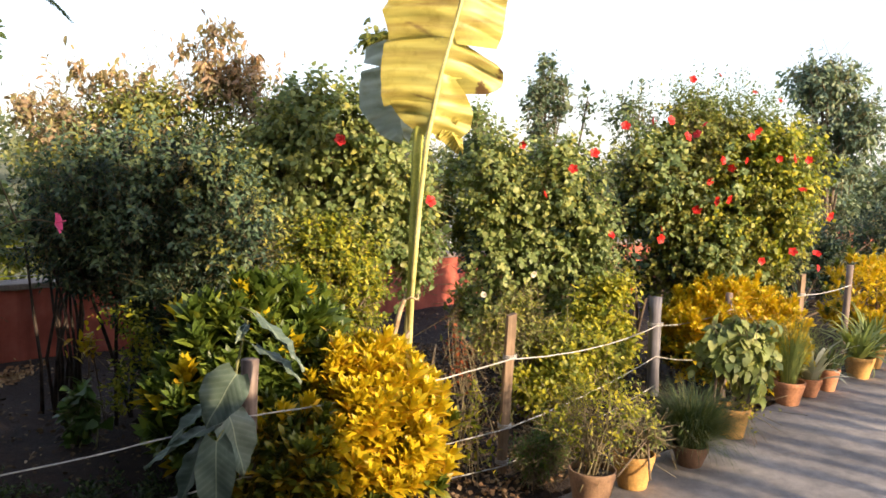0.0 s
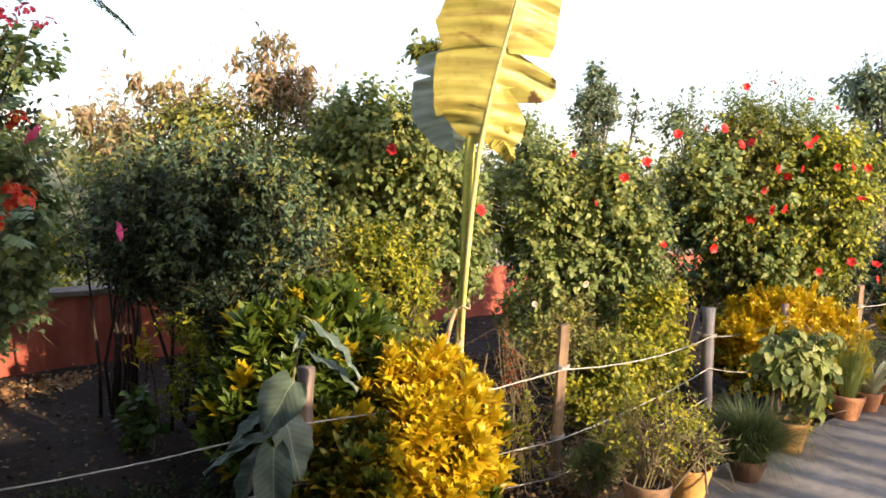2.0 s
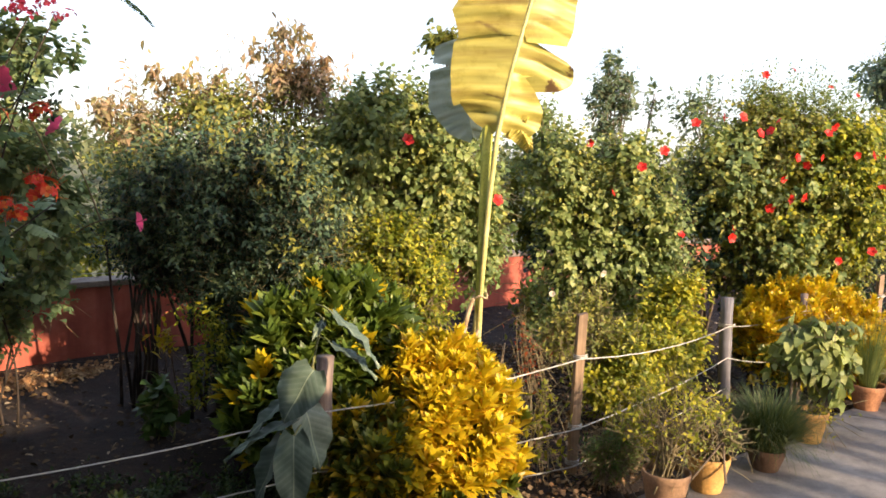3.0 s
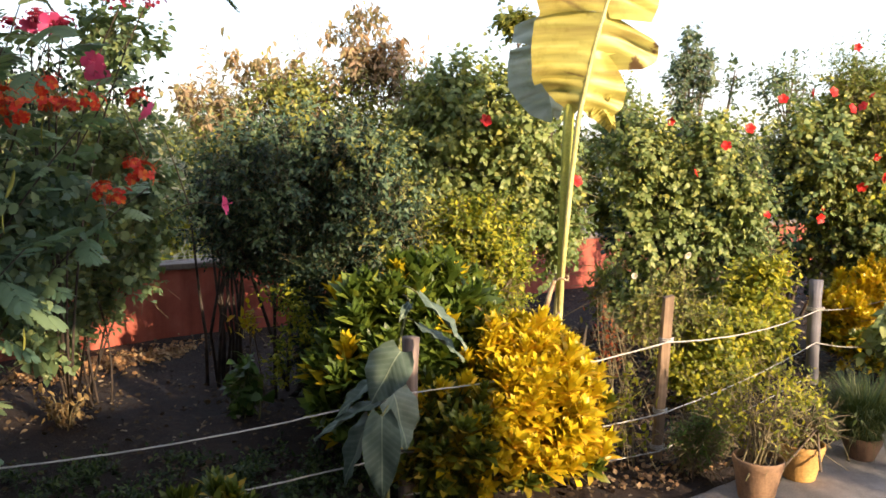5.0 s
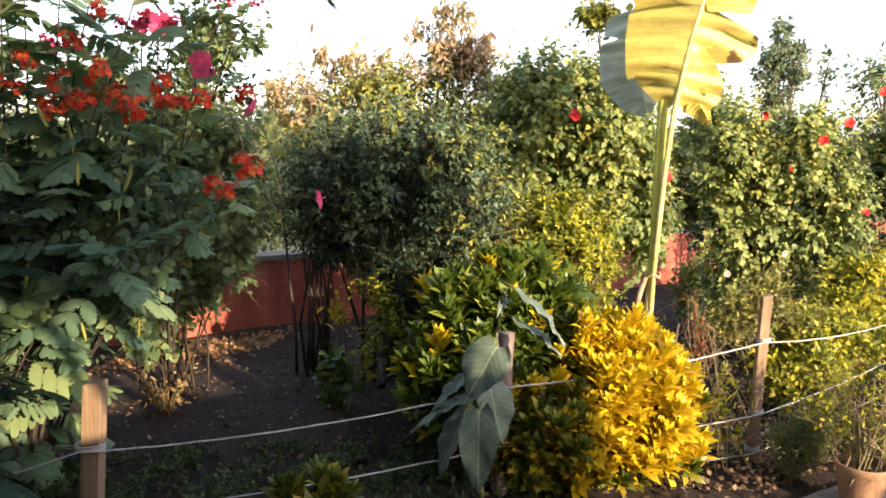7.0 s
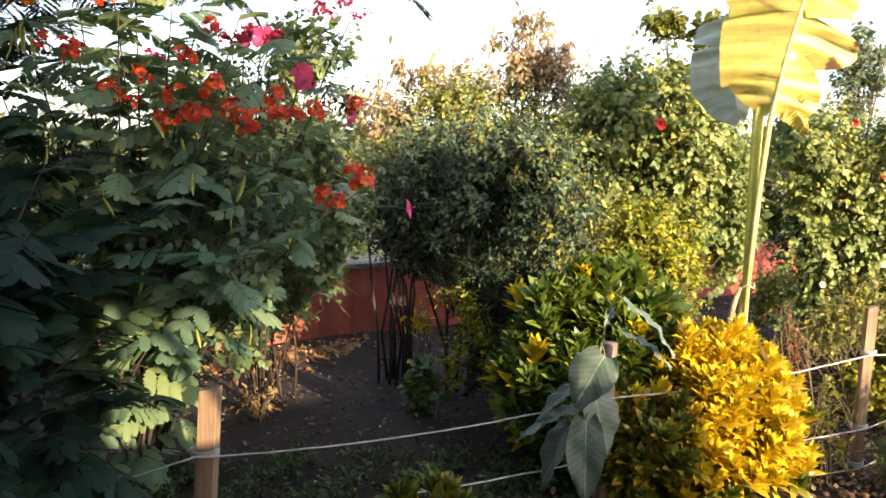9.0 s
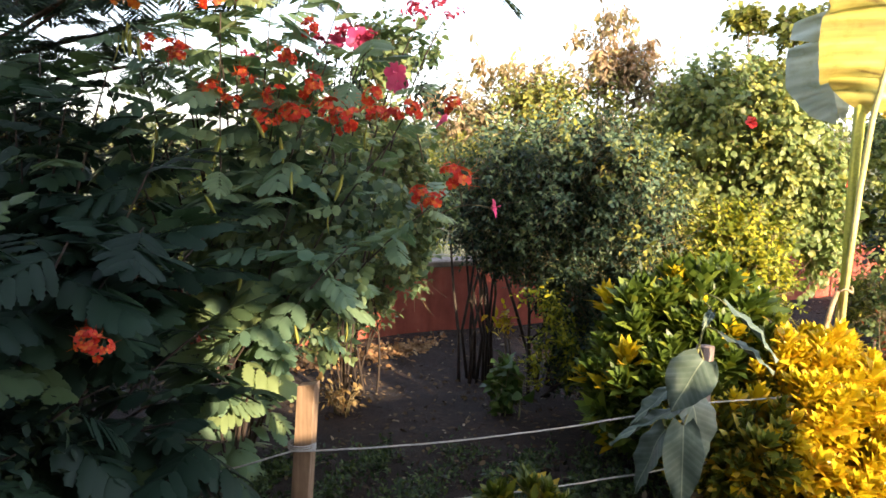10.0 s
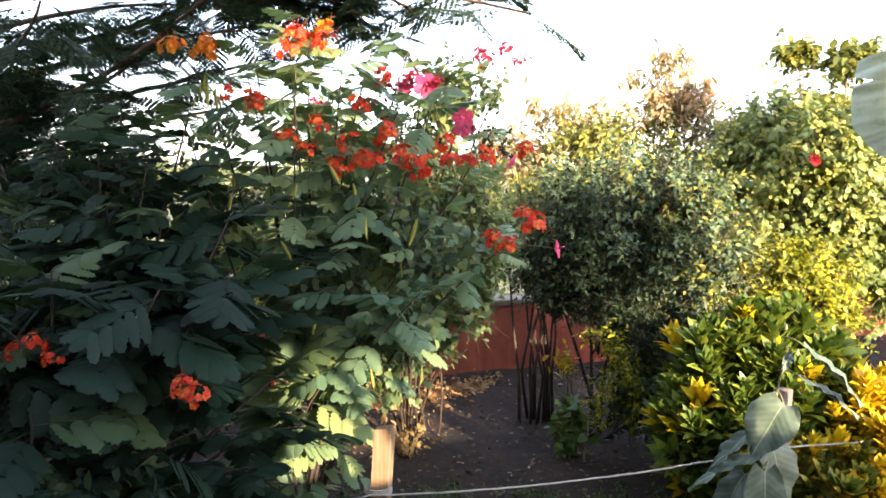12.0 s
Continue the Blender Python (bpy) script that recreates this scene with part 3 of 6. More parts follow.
# wire mesh fence in the field behind the wall
fence = thing("wire_fence", "rusty wire fence on thin posts beyond the wall", "fence", (-4.66, 4.72, 0))
fence.rotation_euler = (0, 0, radians(45))
for k in range(13):
    put("post", mesh_of("post", *tube([(k * 2.2 - 8, 0.75, -0.1), (k * 2.2 - 8, 0.75, 1.05)], [0.025, 0.025], 6)), M_IRON, fence)
for z in (0.3, 0.55, 0.8, 1.0):
    pts = [(a, 0.75, z + 0.012 * math.sin(a * 2.1 + z * 9)) for a in np.arange(-8, 19, 0.4)]
    put("wire", mesh_of("wire", *tube(pts, [0.0035] * len(pts), 4)), M_IRON, fence)

# unseen house, added behind the path to keep low sun off part of the garden
NORM = Vector((0.63, 0.77, 0))
ang = math.atan2(-SUN_AZ.y, -SUN_AZ.x)
house = thing("house", "unseen plastered house added to shade the garden", "house", SUN_AZ * 1.9, kind="structure")
house.rotation_euler = (0, 0, math.atan2(SUN_AZ.y, SUN_AZ.x))
part("wall", oblong(0, -9, -0.1, 6, 0.25, 6.2, 0.01), M_PLASTER, house)
part("roof", oblong(-0.25, -9.3, 6.2, 6.3, 0.30, 6.32, 0.01), M_COPING, house)
# roof over the viewpoint, added only to cut sky light
part("sky_block_roof", oblong(-3.9, -9.0, 2.75, -0.004, 0.0, 2.87, 0.01), M_COPING, house)
# unseen wall, added to stop the sun below a band of light
side_wall = part("sun_block_wall", oblong(0.4, 0.26, -0.1, 0.6, 2.42, 2.06, 0.01), M_PLASTER, at=Matrix.Translation(SUN_AZ * 1.9) @ Matrix.Rotation(math.atan2(SUN_AZ.y, SUN_AZ.x), 4, "Z"))
tagged(side_wall, "unseen plastered wall added to block the low sun", "wall", kind="structure")

# added out of view to darken the near shrub from the left
sky_block_wall = part("sky_block_wall", oblong(-4.8, -3.5, -0.1, -4.6, 2.2, 2.7, 0.01), M_PLASTER)
tagged(sky_block_wall, "unseen plastered wall added to block sky light from the left", "wall", kind="structure")

# ---- rope fence ----
def square_post(bm_w, h, lean, mat, at, name="fence_post", label="", round_=False, spin=0.0):
    ob = thing(name, label, "post", at, "rope fence posts")
    if round_:
        pts = [(lean[0] * k, lean[1] * k, -0.1 + (h + 0.1) * k) for k in np.linspace(0, 1, 7)]
        rad = [bm_w / 2 * (1 + 0.06 * math.sin(i * 2.3)) for i in range(7)]
        put("shaft", mesh_of("shaft", *tube(pts, rad, 10)), mat, ob)
    else:
        bm = oblong(-bm_w / 2, -bm_w * 0.4, -0.1, bm_w / 2, bm_w * 0.4, h, 0.004)
        for v in bm.verts:
            k = (v.co.z + 0.1) / (h + 0.1)
            v.co.x += lean[0] * k
            v.co.y += lean[1] * k
            if v.co.z > h - 0.03:
                v.co.z += 0.012 * (v.co.x > lean[0])
        ob.rotation_euler = (0, 0, radians(spin))
        part("shaft", bm, mat, ob)
    return ob


POSTS = [((-2.40, 2.60, 0), 0.076, 0.62, (0.05, 0.0), M_WOOD, "pale sawn timber stake holding the white rope", False, 8),
         ((-0.88, 3.43, 0), 0.075, 0.74, (0.01, 0.0), M_OLDWOOD, "weathered round stake half hidden by leaves", True, 0),
         ((0.305, 4.20, 0), 0.050, 0.835, (0.022, 0.0), M_WOOD, "thin pale timber stake with rope ties", False, 15),
         ((1.55, 5.85, 0), 0.088, 0.71, (-0.02, 0.0), M_DARKPOST, "thick dark grey round fence post", True, 0),
         ((2.07, 5.86, 0), 0.05, 0.76, (0.0, 0.0), M_OLDWOOD, "weathered stake behind the leafy potted plant", True, 0),
         ((3.06, 6.90, 0), 0.05, 0.79, (0.01, 0.0), M_WOOD, "thin pale stake beside the potted dracaena", False, 20),
         ((3.72, 7.40, 0), 0.06, 0.84, (0.01, 0.0), M_OLDWOOD, "weathered stake before the far yellow croton", True, 0)]
for at, w, h, lean, mat, label, rd, spin in POSTS:
    square_post(w, h, lean, mat, at, label=label, round_=rd, spin=spin)


def rope(points, sag, label="white braided rope strung slack between stakes"):
    ob = None
    pts = []
    for (a, b, s) in zip(points[:-1], points[1:], sag):
        n = 24
        for i in range(n + (b is points[-1])):
            k = i / n
            p = Vector(a).lerp(Vector(b), k)
            p.z -= s * 4 * k * (1 - k)
            p.x += 0.002 * math.sin(i * 1.9)
            p.z += 0.003 * noise.noise((p.x * 6, p.y * 6, 0))
            pts.append(p[:])
    strands = []
    for ph in (0, 2.09, 4.19):
        q = [(x + 0.0018 * math.cos(ph + i * 1.3), y, z + 0.0018 * math.sin(ph + i * 1.3)) for i, (x, y, z) in enumerate(pts)]
        strands.append(tube(q, [0.0026] * len(q), 5))
    ob = put("rope", mesh_of("rope", *join(strands)), M_ROPE)
    tagged(ob, label, "rope", "fence ropes")
    return ob


def tie(at, r, turns=3):
    a = np.linspace(0, turns * 2 * math.pi, 14 * turns)
    pts = np.stack([at[0] + r * np.cos(a), at[1] + r * np.sin(a), at[2] + (a / (2 * math.pi) - turns / 2) * 0.009], axis=1)
    ob = put("rope_tie", mesh_of("rope_tie", *tube(pts, [0.0034] * len(pts), 5)), M_ROPE)
    tagged(ob, "white rope wound round a fence stake", "rope", "rope ties")


rope([(-3.6, 2.05, 0.03), (-2.385, 2.535, 0.36), (-0.88, 3.38, 0.50), (0.327, 4.15, 0.612), (1.54, 5.79, 0.51), (2.07, 5.82, 0.64), (3.07, 6.86, 0.62), (3.73, 7.36, 0.66)],
     (0.02, 0.04, 0.03, 0.05, 0.03, 0.02, 0.02))
rope([(-2.385, 2.535, 0.10), (-0.88, 3.38, 0.23), (0.318, 4.15, 0.235), (1.54, 5.79, 0.28), (2.07, 5.82, 0.30)], (0.03, 0.03, 0.03, 0.03), "lower white rope strung between fence stakes")
rope([(-0.88, 3.38, 0.03), (0.31, 4.15, 0.03), (1.54, 5.79, 0.06)], (0.01, 0.02), "lowest white rope near the soil")
for p, r in (((-2.38, 2.60, 0.365), 0.056), ((0.325, 4.20, 0.612), 0.035), ((0.314, 4.20, 0.235), 0.035), ((0.308, 4.20, 0.04), 0.035), ((1.538, 5.85, 0.51), 0.056), ((3.07, 6.90, 0.62), 0.034)):
    tie(p, r)


# ---- pots ----
def pot(at, r, h, mat, label, rim=0.02):
    ob = thing("flower_pot", label, "pot", at, "pots along the path")
    prof = [(0, 0.0), (r * 0.66, 0.0), (r * 0.68, 0.006), (r * 0.93, h - 0.045), (r * 0.945, h - 0.040), (r * 0.975, h - 0.036), (r * 1.0, h - 0.005), (r * 0.985, h),
            (r * 0.925, h), (r * 0.91, h - 0.006), (r * 0.88, h - 0.05)]
    n = 28
    v = [(x * math.cos(k * 2 * math.pi / n) * (1 + 0.008 * math.sin(k * 3.0)), x * math.sin(k * 2 * math.pi / n), z) for x, z in prof for k in range(n)]
    t = []
    for i in range(len(prof) - 1):
        for k in range(n):
            a, b = i * n + k, i * n + (k + 1) % n
            t += [(a, b, b + n), (a, b + n, a + n)]
    put("body", mesh_of("pot_body", v, t), mat, ob)
    bm = bmesh.new()
    bmesh.ops.create_circle(bm, cap_ends=True, segments=24, radius=r * 0.87)
    bmesh.ops.subdivide_edges(bm, edges=bm.edges[:], cuts=2, use_grid_fill=True)
    for w in bm.verts:
        w.co.z = h - 0.03 + 0.008 * noise.noise((w.co.x * 40, w.co.y * 40, at[0]))
    part("soil", bm, M_POTSOIL, ob)
    return ob


POTS = [((0.70, 3.72, 0), 0.115, 0.20, M_BUFF, "buff clay flower pot with woody shrub"),
        ((0.97, 4.02, 0), 0.11, 0.18, M_OCHRE, "ochre clay flower pot with worn rim"),
        ((1.37, 4.36, 0), 0.10, 0.12, M_SHADECLAY, "clay pot darkened as if shaded by the grass tuft"),
        ((1.79, 4.88, 0), 0.105, 0.19, M_OCHRE, "pale ochre tapered pot beside the path"),
        ((2.47, 5.66, 0), 0.115, 0.17, M_TERRA, "terracotta pot with a wide rim"),
        ((2.72, 5.90, 0), 0.10, 0.14, M_TERRA, "low shaded terracotta pot"),
        ((2.95, 6.08, 0), 0.09, 0.17, M_TERRA, "small tapered terracotta pot"),
        ((3.42, 6.52, 0), 0.12, 0.18, M_OCHRE, "ochre clay pot with spider plant"),
        ((3.72, 6.90, 0), 0.12, 0.18, M_OCHRE, "ochre clay pot at the far end")]
for at, r, h, mat, label in POTS:
    pot(at, r, h, mat, label)

# plants in the pots
woody_a = shrub("woody_shrub", "sparse woody shrub with small yellow-green leaves", "shrub", (0.70, 3.72, 0.17),
      [(0.70, 3.76, 0.34, 0.17, 0.15, 0.13), (0.78, 3.85, 0.50, 0.22, 0.2, 0.17), (0.60, 3.85, 0.46, 0.17, 0.16, 0.18), (0.95, 3.95, 0.44, 0.15, 0.15, 0.13)], 130, 7, 0.036, M_LIME, LEAF_S, 6, 0.0055, M_TWIG, twig=0.0014, shoot=0.13, spread=0.8, core=0.1, face=SUNNY, splay=1.0)
woody_b = shrub("woody_shrub", "low bare-branched potted shrub with few fleshy leaves", "shrub", (0.97, 4.02, 0.15),
      [(0.98, 4.03, 0.27, 0.17, 0.14, 0.09), (1.12, 4.03, 0.30, 0.17, 0.1, 0.11), (0.88, 4.05, 0.30, 0.12, 0.1, 0.1)], 46, 6, 0.05, M_GREY, LEAF_S, 7, 0.0065, M_BARK, twig=0.0018, shoot=0.12, core=0, splay=1.1)


def tangle(ob, foot, centre, reach, n, r):
    """Crooked woody branches that fork from the foot into a tangle."""
    foot, centre, reach = (np.array(q) for q in (foot, centre, reach))
    for _ in range(n):
        end = centre + rand_dirs(1)[0] * reach * rng.uniform(0.6, 1.0)
        p = [foot + rng.normal(size=3) * np.array([0.03, 0.03, 0.0])]
        for k in np.linspace(0.2, 1.0, 6):
            p.append(foot * (1 - k) + end * k + rng.normal(size=3) * 0.022 + np.array([0, 0, 0.06 * math.sin(k * 3.1)]))
        chunks = [tube(p, np.linspace(r, r * 0.35, 7), 5)]
        for _ in range(4):
            s = p[rng.integers(2, 6)]
            e = s + unit(rand_dirs(1)[0] + np.array([0, 0, 0.5])) * rng.uniform(0.06, 0.15)
            chunks.append(tube(bez(s, (s + e) / 2 + rng.normal(size=3) * 0.02, e, 5), np.linspace(r * 0.45, r * 0.15, 5), 4))
        put("branch", mesh_of("branch", *join(chunks)), M_TWIG, ob)


tangle(woody_a, (0, 0, 0), (0.06, 0.1, 0.26), (0.22, 0.2, 0.17), 20, 0.005)
tangle(woody_b, (0, 0, 0), (0.04, 0.03, 0.12), (0.23, 0.16, 0.12), 26, 0.006)


def grass_tuft(at, n, length, mat, label, name="grass_tuft", droop=0.5, wide=1.0, spread=0.7):
    """Blades that rise from one crown and arch over, each its own length and bend."""
    ob = thing(name, label, "grass", at)
    a = rng.uniform(0, 6.283, n)
    lean = np.abs(rng.normal(size=n)) * spread * 0.55
    bend = droop * rng.uniform(0.3, 1.4, n)
    ln = length * rng.uniform(0.5, 1.1, n)
    twist = rng.normal(size=n) * 0.5
    p = np.stack([np.cos(a), np.sin(a), np.zeros(n)], axis=1) * (0.055 * np.sqrt(rng.random((n, 1)))) * min(1.0, length * 3)
    steps = 4
    rows = []
    for k in range(steps + 1):
        az = a + twist * k / steps
        side = np.stack([-np.sin(az), np.cos(az), np.zeros(n)], axis=1) * (0.0045 * wide * (1.0 - 0.85 * (k / steps) ** 2))
        rows += [p - side, p + side]
        th = lean + bend * ((k + 0.5) / steps) ** 1.5 * 1.6
        p = p + np.stack([np.sin(th) * np.cos(az), np.sin(th) * np.sin(az), np.cos(th)], axis=1) * (ln / steps)[:, None]
    v = np.stack(rows, axis=1).reshape(-1, 3)
    t = []
    for k in range(steps):
        q_ = 2 * k
        t += [(q_, q_ + 1, q_ + 3), (q_, q_ + 3, q_ + 2)]
    t = np.array(t)[None] + (np.arange(n) * 2 * (steps + 1))[:, None, None]
    sides = 4 if n > 1000 else 1
    sector = (a / 6.2832 * sides).astype(int) % sides
    for k in range(sides):
        pick = np.flatnonzero(sector == k)
        vv = v.reshape(n, -1, 3)[pick].reshape(-1, 3)
        stuff(put("blade_tuft", mesh_of("blade_tuft", vv, t[:len(pick)].reshape(-1, 3)), mat, ob))
    return ob


grass_tuft((1.37, 4.36, 0.09), 3000, 0.40, M_GRASS, "bushy dark green fine-bladed grass in a pot", droop=1.0, wide=0.42, spread=0.62)
shrub("leafy_potted_plant", "potted plant with broad pale green drooping leaves", "plant", (1.79, 4.93, 0.16),
      [(1.86, 5.02, 0.61, 0.24, 0.22, 0.20), (1.93, 5.02, 0.44, 0.17, 0.2, 0.22), (1.75, 5.02, 0.54, 0.17, 0.2, 0.20)], 130, 6, 0.10, M_GREY, LEAF_B, 3, 0.012, M_BARK,
      up=0.1, shoot=0.16, droop=1.3, inner=0.6, face=(0.5, -0.7, 0.3), core=0.15)
shrub("herb", "small green herb at the foot of a potted plant", "plant", (1.82, 4.86, 0.16), [(1.83, 4.86, 0.21, 0.09, 0.07, 0.05)], 30, 5, 0.03, M_LIME, LEAF_S, 3, 0.003)
grass_tuft((2.47, 5.66, 0.15), 520, 0.50, M_GREY, "tall feathery potted plant with thread-like leaves", "feathery_plant", 0.3, 0.38, 0.4)
grass_tuft((2.74, 5.90, 0.12), 26, 0.42, M_STRIPED, "dracaena with white-edged strap leaves", "dracaena", 0.8, 5.0, 0.9)
grass_tuft((2.95, 6.08, 0.14), 120, 0.26, M_GRASS, "small spiky plant in terracotta pot", "spiky_plant", 0.5, 1.5, 1.0)
grass_tuft((3.42, 6.55, 0.16), 90, 0.42, M_GREY, "spider plant with arching strap leaves", "spider_plant", 0.9, 4.0, 1.3)
grass_tuft((3.72, 6.92, 0.16), 90, 0.42, M_GREY, "spider plant with arching strap leaves", "spider_plant", 0.9, 4.0, 1.3)
M_FERN = leaf_mat("leaf_fern", [(0.0, (0.07, 0.14, 0.045)), (0.6, (0.14, 0.24, 0.065)), (1.0, (0.26, 0.34, 0.09))], 0.38)
shrub("fern_bush", "low soft dark green feathery bush", "bush", (0.47, 3.98, 0), [(0.47, 4.0, 0.17, 0.15, 0.13, 0.15), (0.55, 4.05, 0.24, 0.12, 0.1, 0.1)], 620, 9, 0.036, M_FERN, LEAF_L, 5, 0.004, shoot=0.1)


# ---- crotons ----
def whorl(n, ln, lift):
    """A rosette of pointed leathery leaves at a shoot's end."""
    i = np.arange(n)
    a = i * 2.4
    k = i / n
    tilt = lift + 0.9 * k
    d = np.stack([np.cos(a) * (1.15 - k * 0.9), np.sin(a) * (1.15 - k * 0.9), tilt], axis=1)
    nn = np.stack([-np.cos(a) * tilt, -np.sin(a) * tilt, np.ones(n) * 0.8], axis=1) + rng.normal(size=(n, 3)) * 0.15
    pos = np.stack([np.zeros(n), np.zeros(n), k * ln * 0.45], axis=1)
    return cloud(pos, d + rng.normal(size=(n, 3)) * 0.12, nn, ln * rng.uniform(0.75, 1.1, n) * (1.05 - 0.35 * k), LEAF_C, 1.0)


def croton(name, label, base, lobes, count, mats, shares, ln, group="", bright=9):
    ob = thing(name, label, "croton bush", base, group)
    off = np.asarray(base, dtype=float)
    L = [(l[0] - off[0], l[1] - off[1], l[2], *l[3:]) for l in lobes]
    for v, t in limbs((0, 0, 0), L, 7, 0.014, 4, 0.12):
        put("stem", mesh_of("stem", v, t), M_BARK, ob)
    kinds = [[mesh_of("leaf_whorl", *whorl(18, ln, lift)) for lift in (0.7, 1.05, 1.4)] for _ in mats]
    for ks, m in zip(kinds, mats):
        for me in ks:
            me.materials.append(m)
    p, out, lobe = shell_points(L, count * 3, 0.86)
    keep = []
    for i in range(len(p)):
        inside = any(sum(((p[i][c] - l[c]) / (l[c + 3] * 0.86)) ** 2 for c in range(3)) < 1 for n_, l in enumerate(L) if n_ != lobe[i])
        if not inside and p[i][2] > 0.06:
            keep.append(i)
    keep = keep[:count]
    for i in keep:
        facing = Vector(out[i]) * 0.65 + Vector((0.12, -0.12, 1.0)) + Vector(rng.normal(size=3)) * 0.16
        share = shares(p[i] + off, rng.random())
        me = kinds[share][rng.integers(0, 3)]
        qm = facing.to_track_quat("Z", "Y").to_matrix().to_4x4()
        s = rng.uniform(0.75, 1.15)
        put("leaf_whorl", me, None, ob, at=Matrix.Translation(Vector(p[i]) - facing.normalized() * ln * 0.35) @ qm @ pose(0, 0, 0, 0, 0, rng.uniform(0, 360)) @ Matrix.Diagonal((s, s, s, 1)))
    # leaves further in close the crown; lobes past bright take the shade tone
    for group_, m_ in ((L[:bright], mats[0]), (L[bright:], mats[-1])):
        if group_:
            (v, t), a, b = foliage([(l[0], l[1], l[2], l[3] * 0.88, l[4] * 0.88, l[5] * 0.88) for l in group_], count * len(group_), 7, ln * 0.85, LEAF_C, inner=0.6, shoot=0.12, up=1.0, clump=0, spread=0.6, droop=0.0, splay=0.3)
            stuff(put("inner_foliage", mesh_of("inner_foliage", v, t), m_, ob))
    return ob


# lower-left whorls are yellow-green, darkened to put the shade there in colour
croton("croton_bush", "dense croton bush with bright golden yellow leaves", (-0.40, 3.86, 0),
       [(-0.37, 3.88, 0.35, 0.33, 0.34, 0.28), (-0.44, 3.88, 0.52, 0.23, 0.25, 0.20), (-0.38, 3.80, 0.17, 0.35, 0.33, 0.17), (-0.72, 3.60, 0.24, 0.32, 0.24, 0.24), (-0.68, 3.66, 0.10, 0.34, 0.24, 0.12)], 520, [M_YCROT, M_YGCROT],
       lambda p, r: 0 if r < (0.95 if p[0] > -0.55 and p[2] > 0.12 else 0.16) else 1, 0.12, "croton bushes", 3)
croton("croton_bush", "rounded croton bush with dark green leaves", (-1.02, 4.02, 0),
       [(-1.0, 4.08, 0.52, 0.37, 0.34, 0.37), (-1.2, 3.92, 0.37, 0.25, 0.26, 0.29), (-0.88, 4.15, 0.67, 0.28, 0.28, 0.25)], 400, [M_GCROT, M_YCROT, M_GCROT],
       lambda p, r: 1 if r < 0.055 else 0, 0.165, "croton bushes")
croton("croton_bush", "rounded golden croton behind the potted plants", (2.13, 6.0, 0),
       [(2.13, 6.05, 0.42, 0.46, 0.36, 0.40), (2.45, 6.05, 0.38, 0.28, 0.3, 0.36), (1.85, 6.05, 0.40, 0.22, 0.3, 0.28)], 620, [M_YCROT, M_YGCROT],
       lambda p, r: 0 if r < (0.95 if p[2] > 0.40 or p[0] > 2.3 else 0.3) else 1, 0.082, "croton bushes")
croton("croton_bush", "golden croton at the far end of the bed", (4.2, 7.85, 0),
       [(4.2, 7.85, 0.48, 0.45, 0.4, 0.46), (4.7, 8.1, 0.42, 0.4, 0.4, 0.42)], 170, [M_YCROT, M_YGCROT],
       lambda p, r: 0 if r < 0.85 else 1, 0.11, "croton bushes")
croton("croton_plant", "small croton with yellow-green strap leaves", (-1.44, 2.62, 0), [(-1.44, 2.62, 0.22, 0.10, 0.10, 0.13)], 16, [M_YGCROT, M_YGCROT],
       lambda p, r: 0, 0.12)


# ---- broad-leaved sapling on the stake ----
def broad_leaf(ln, wd, fold=0.12, droop=0.35):
    """A heart-shaped leaf with raised veins, a wavy rim and a bent midrib."""
    n, m = 12, 5
    v, t = [], []
    for i in range(n + 1):
        k = i / n
        w = wd * 0.5 * (math.sin(math.pi * min(k ** 0.75 * 0.87 + 0.13, 1.0)) ** 0.85) * (1 if k < 0.95 else 0.4)
        w = w if i < n else 0.001
        back = -0.10 * ln * (1 - k * 6) if k < 0.16 else 0
        for j in range(-m, m + 1):
            s = j / m
            z = -droop * ln * k * k + fold * abs(s) * w * 2 + 0.008 * math.sin(k * 22 - abs(s) * 5) * abs(s) + 0.006 * math.sin(s * 3 + k * 9)
            v.append((s * w, k * ln + back * abs(s) ** 1.5, z))
    c = 2 * m + 1
    for i in range(n):
        for j in range(c - 1):
            p = i * c + j
            t += [(p, p + 1, p + c + 1), (p, p + c + 1, p + c)]
    return v, t


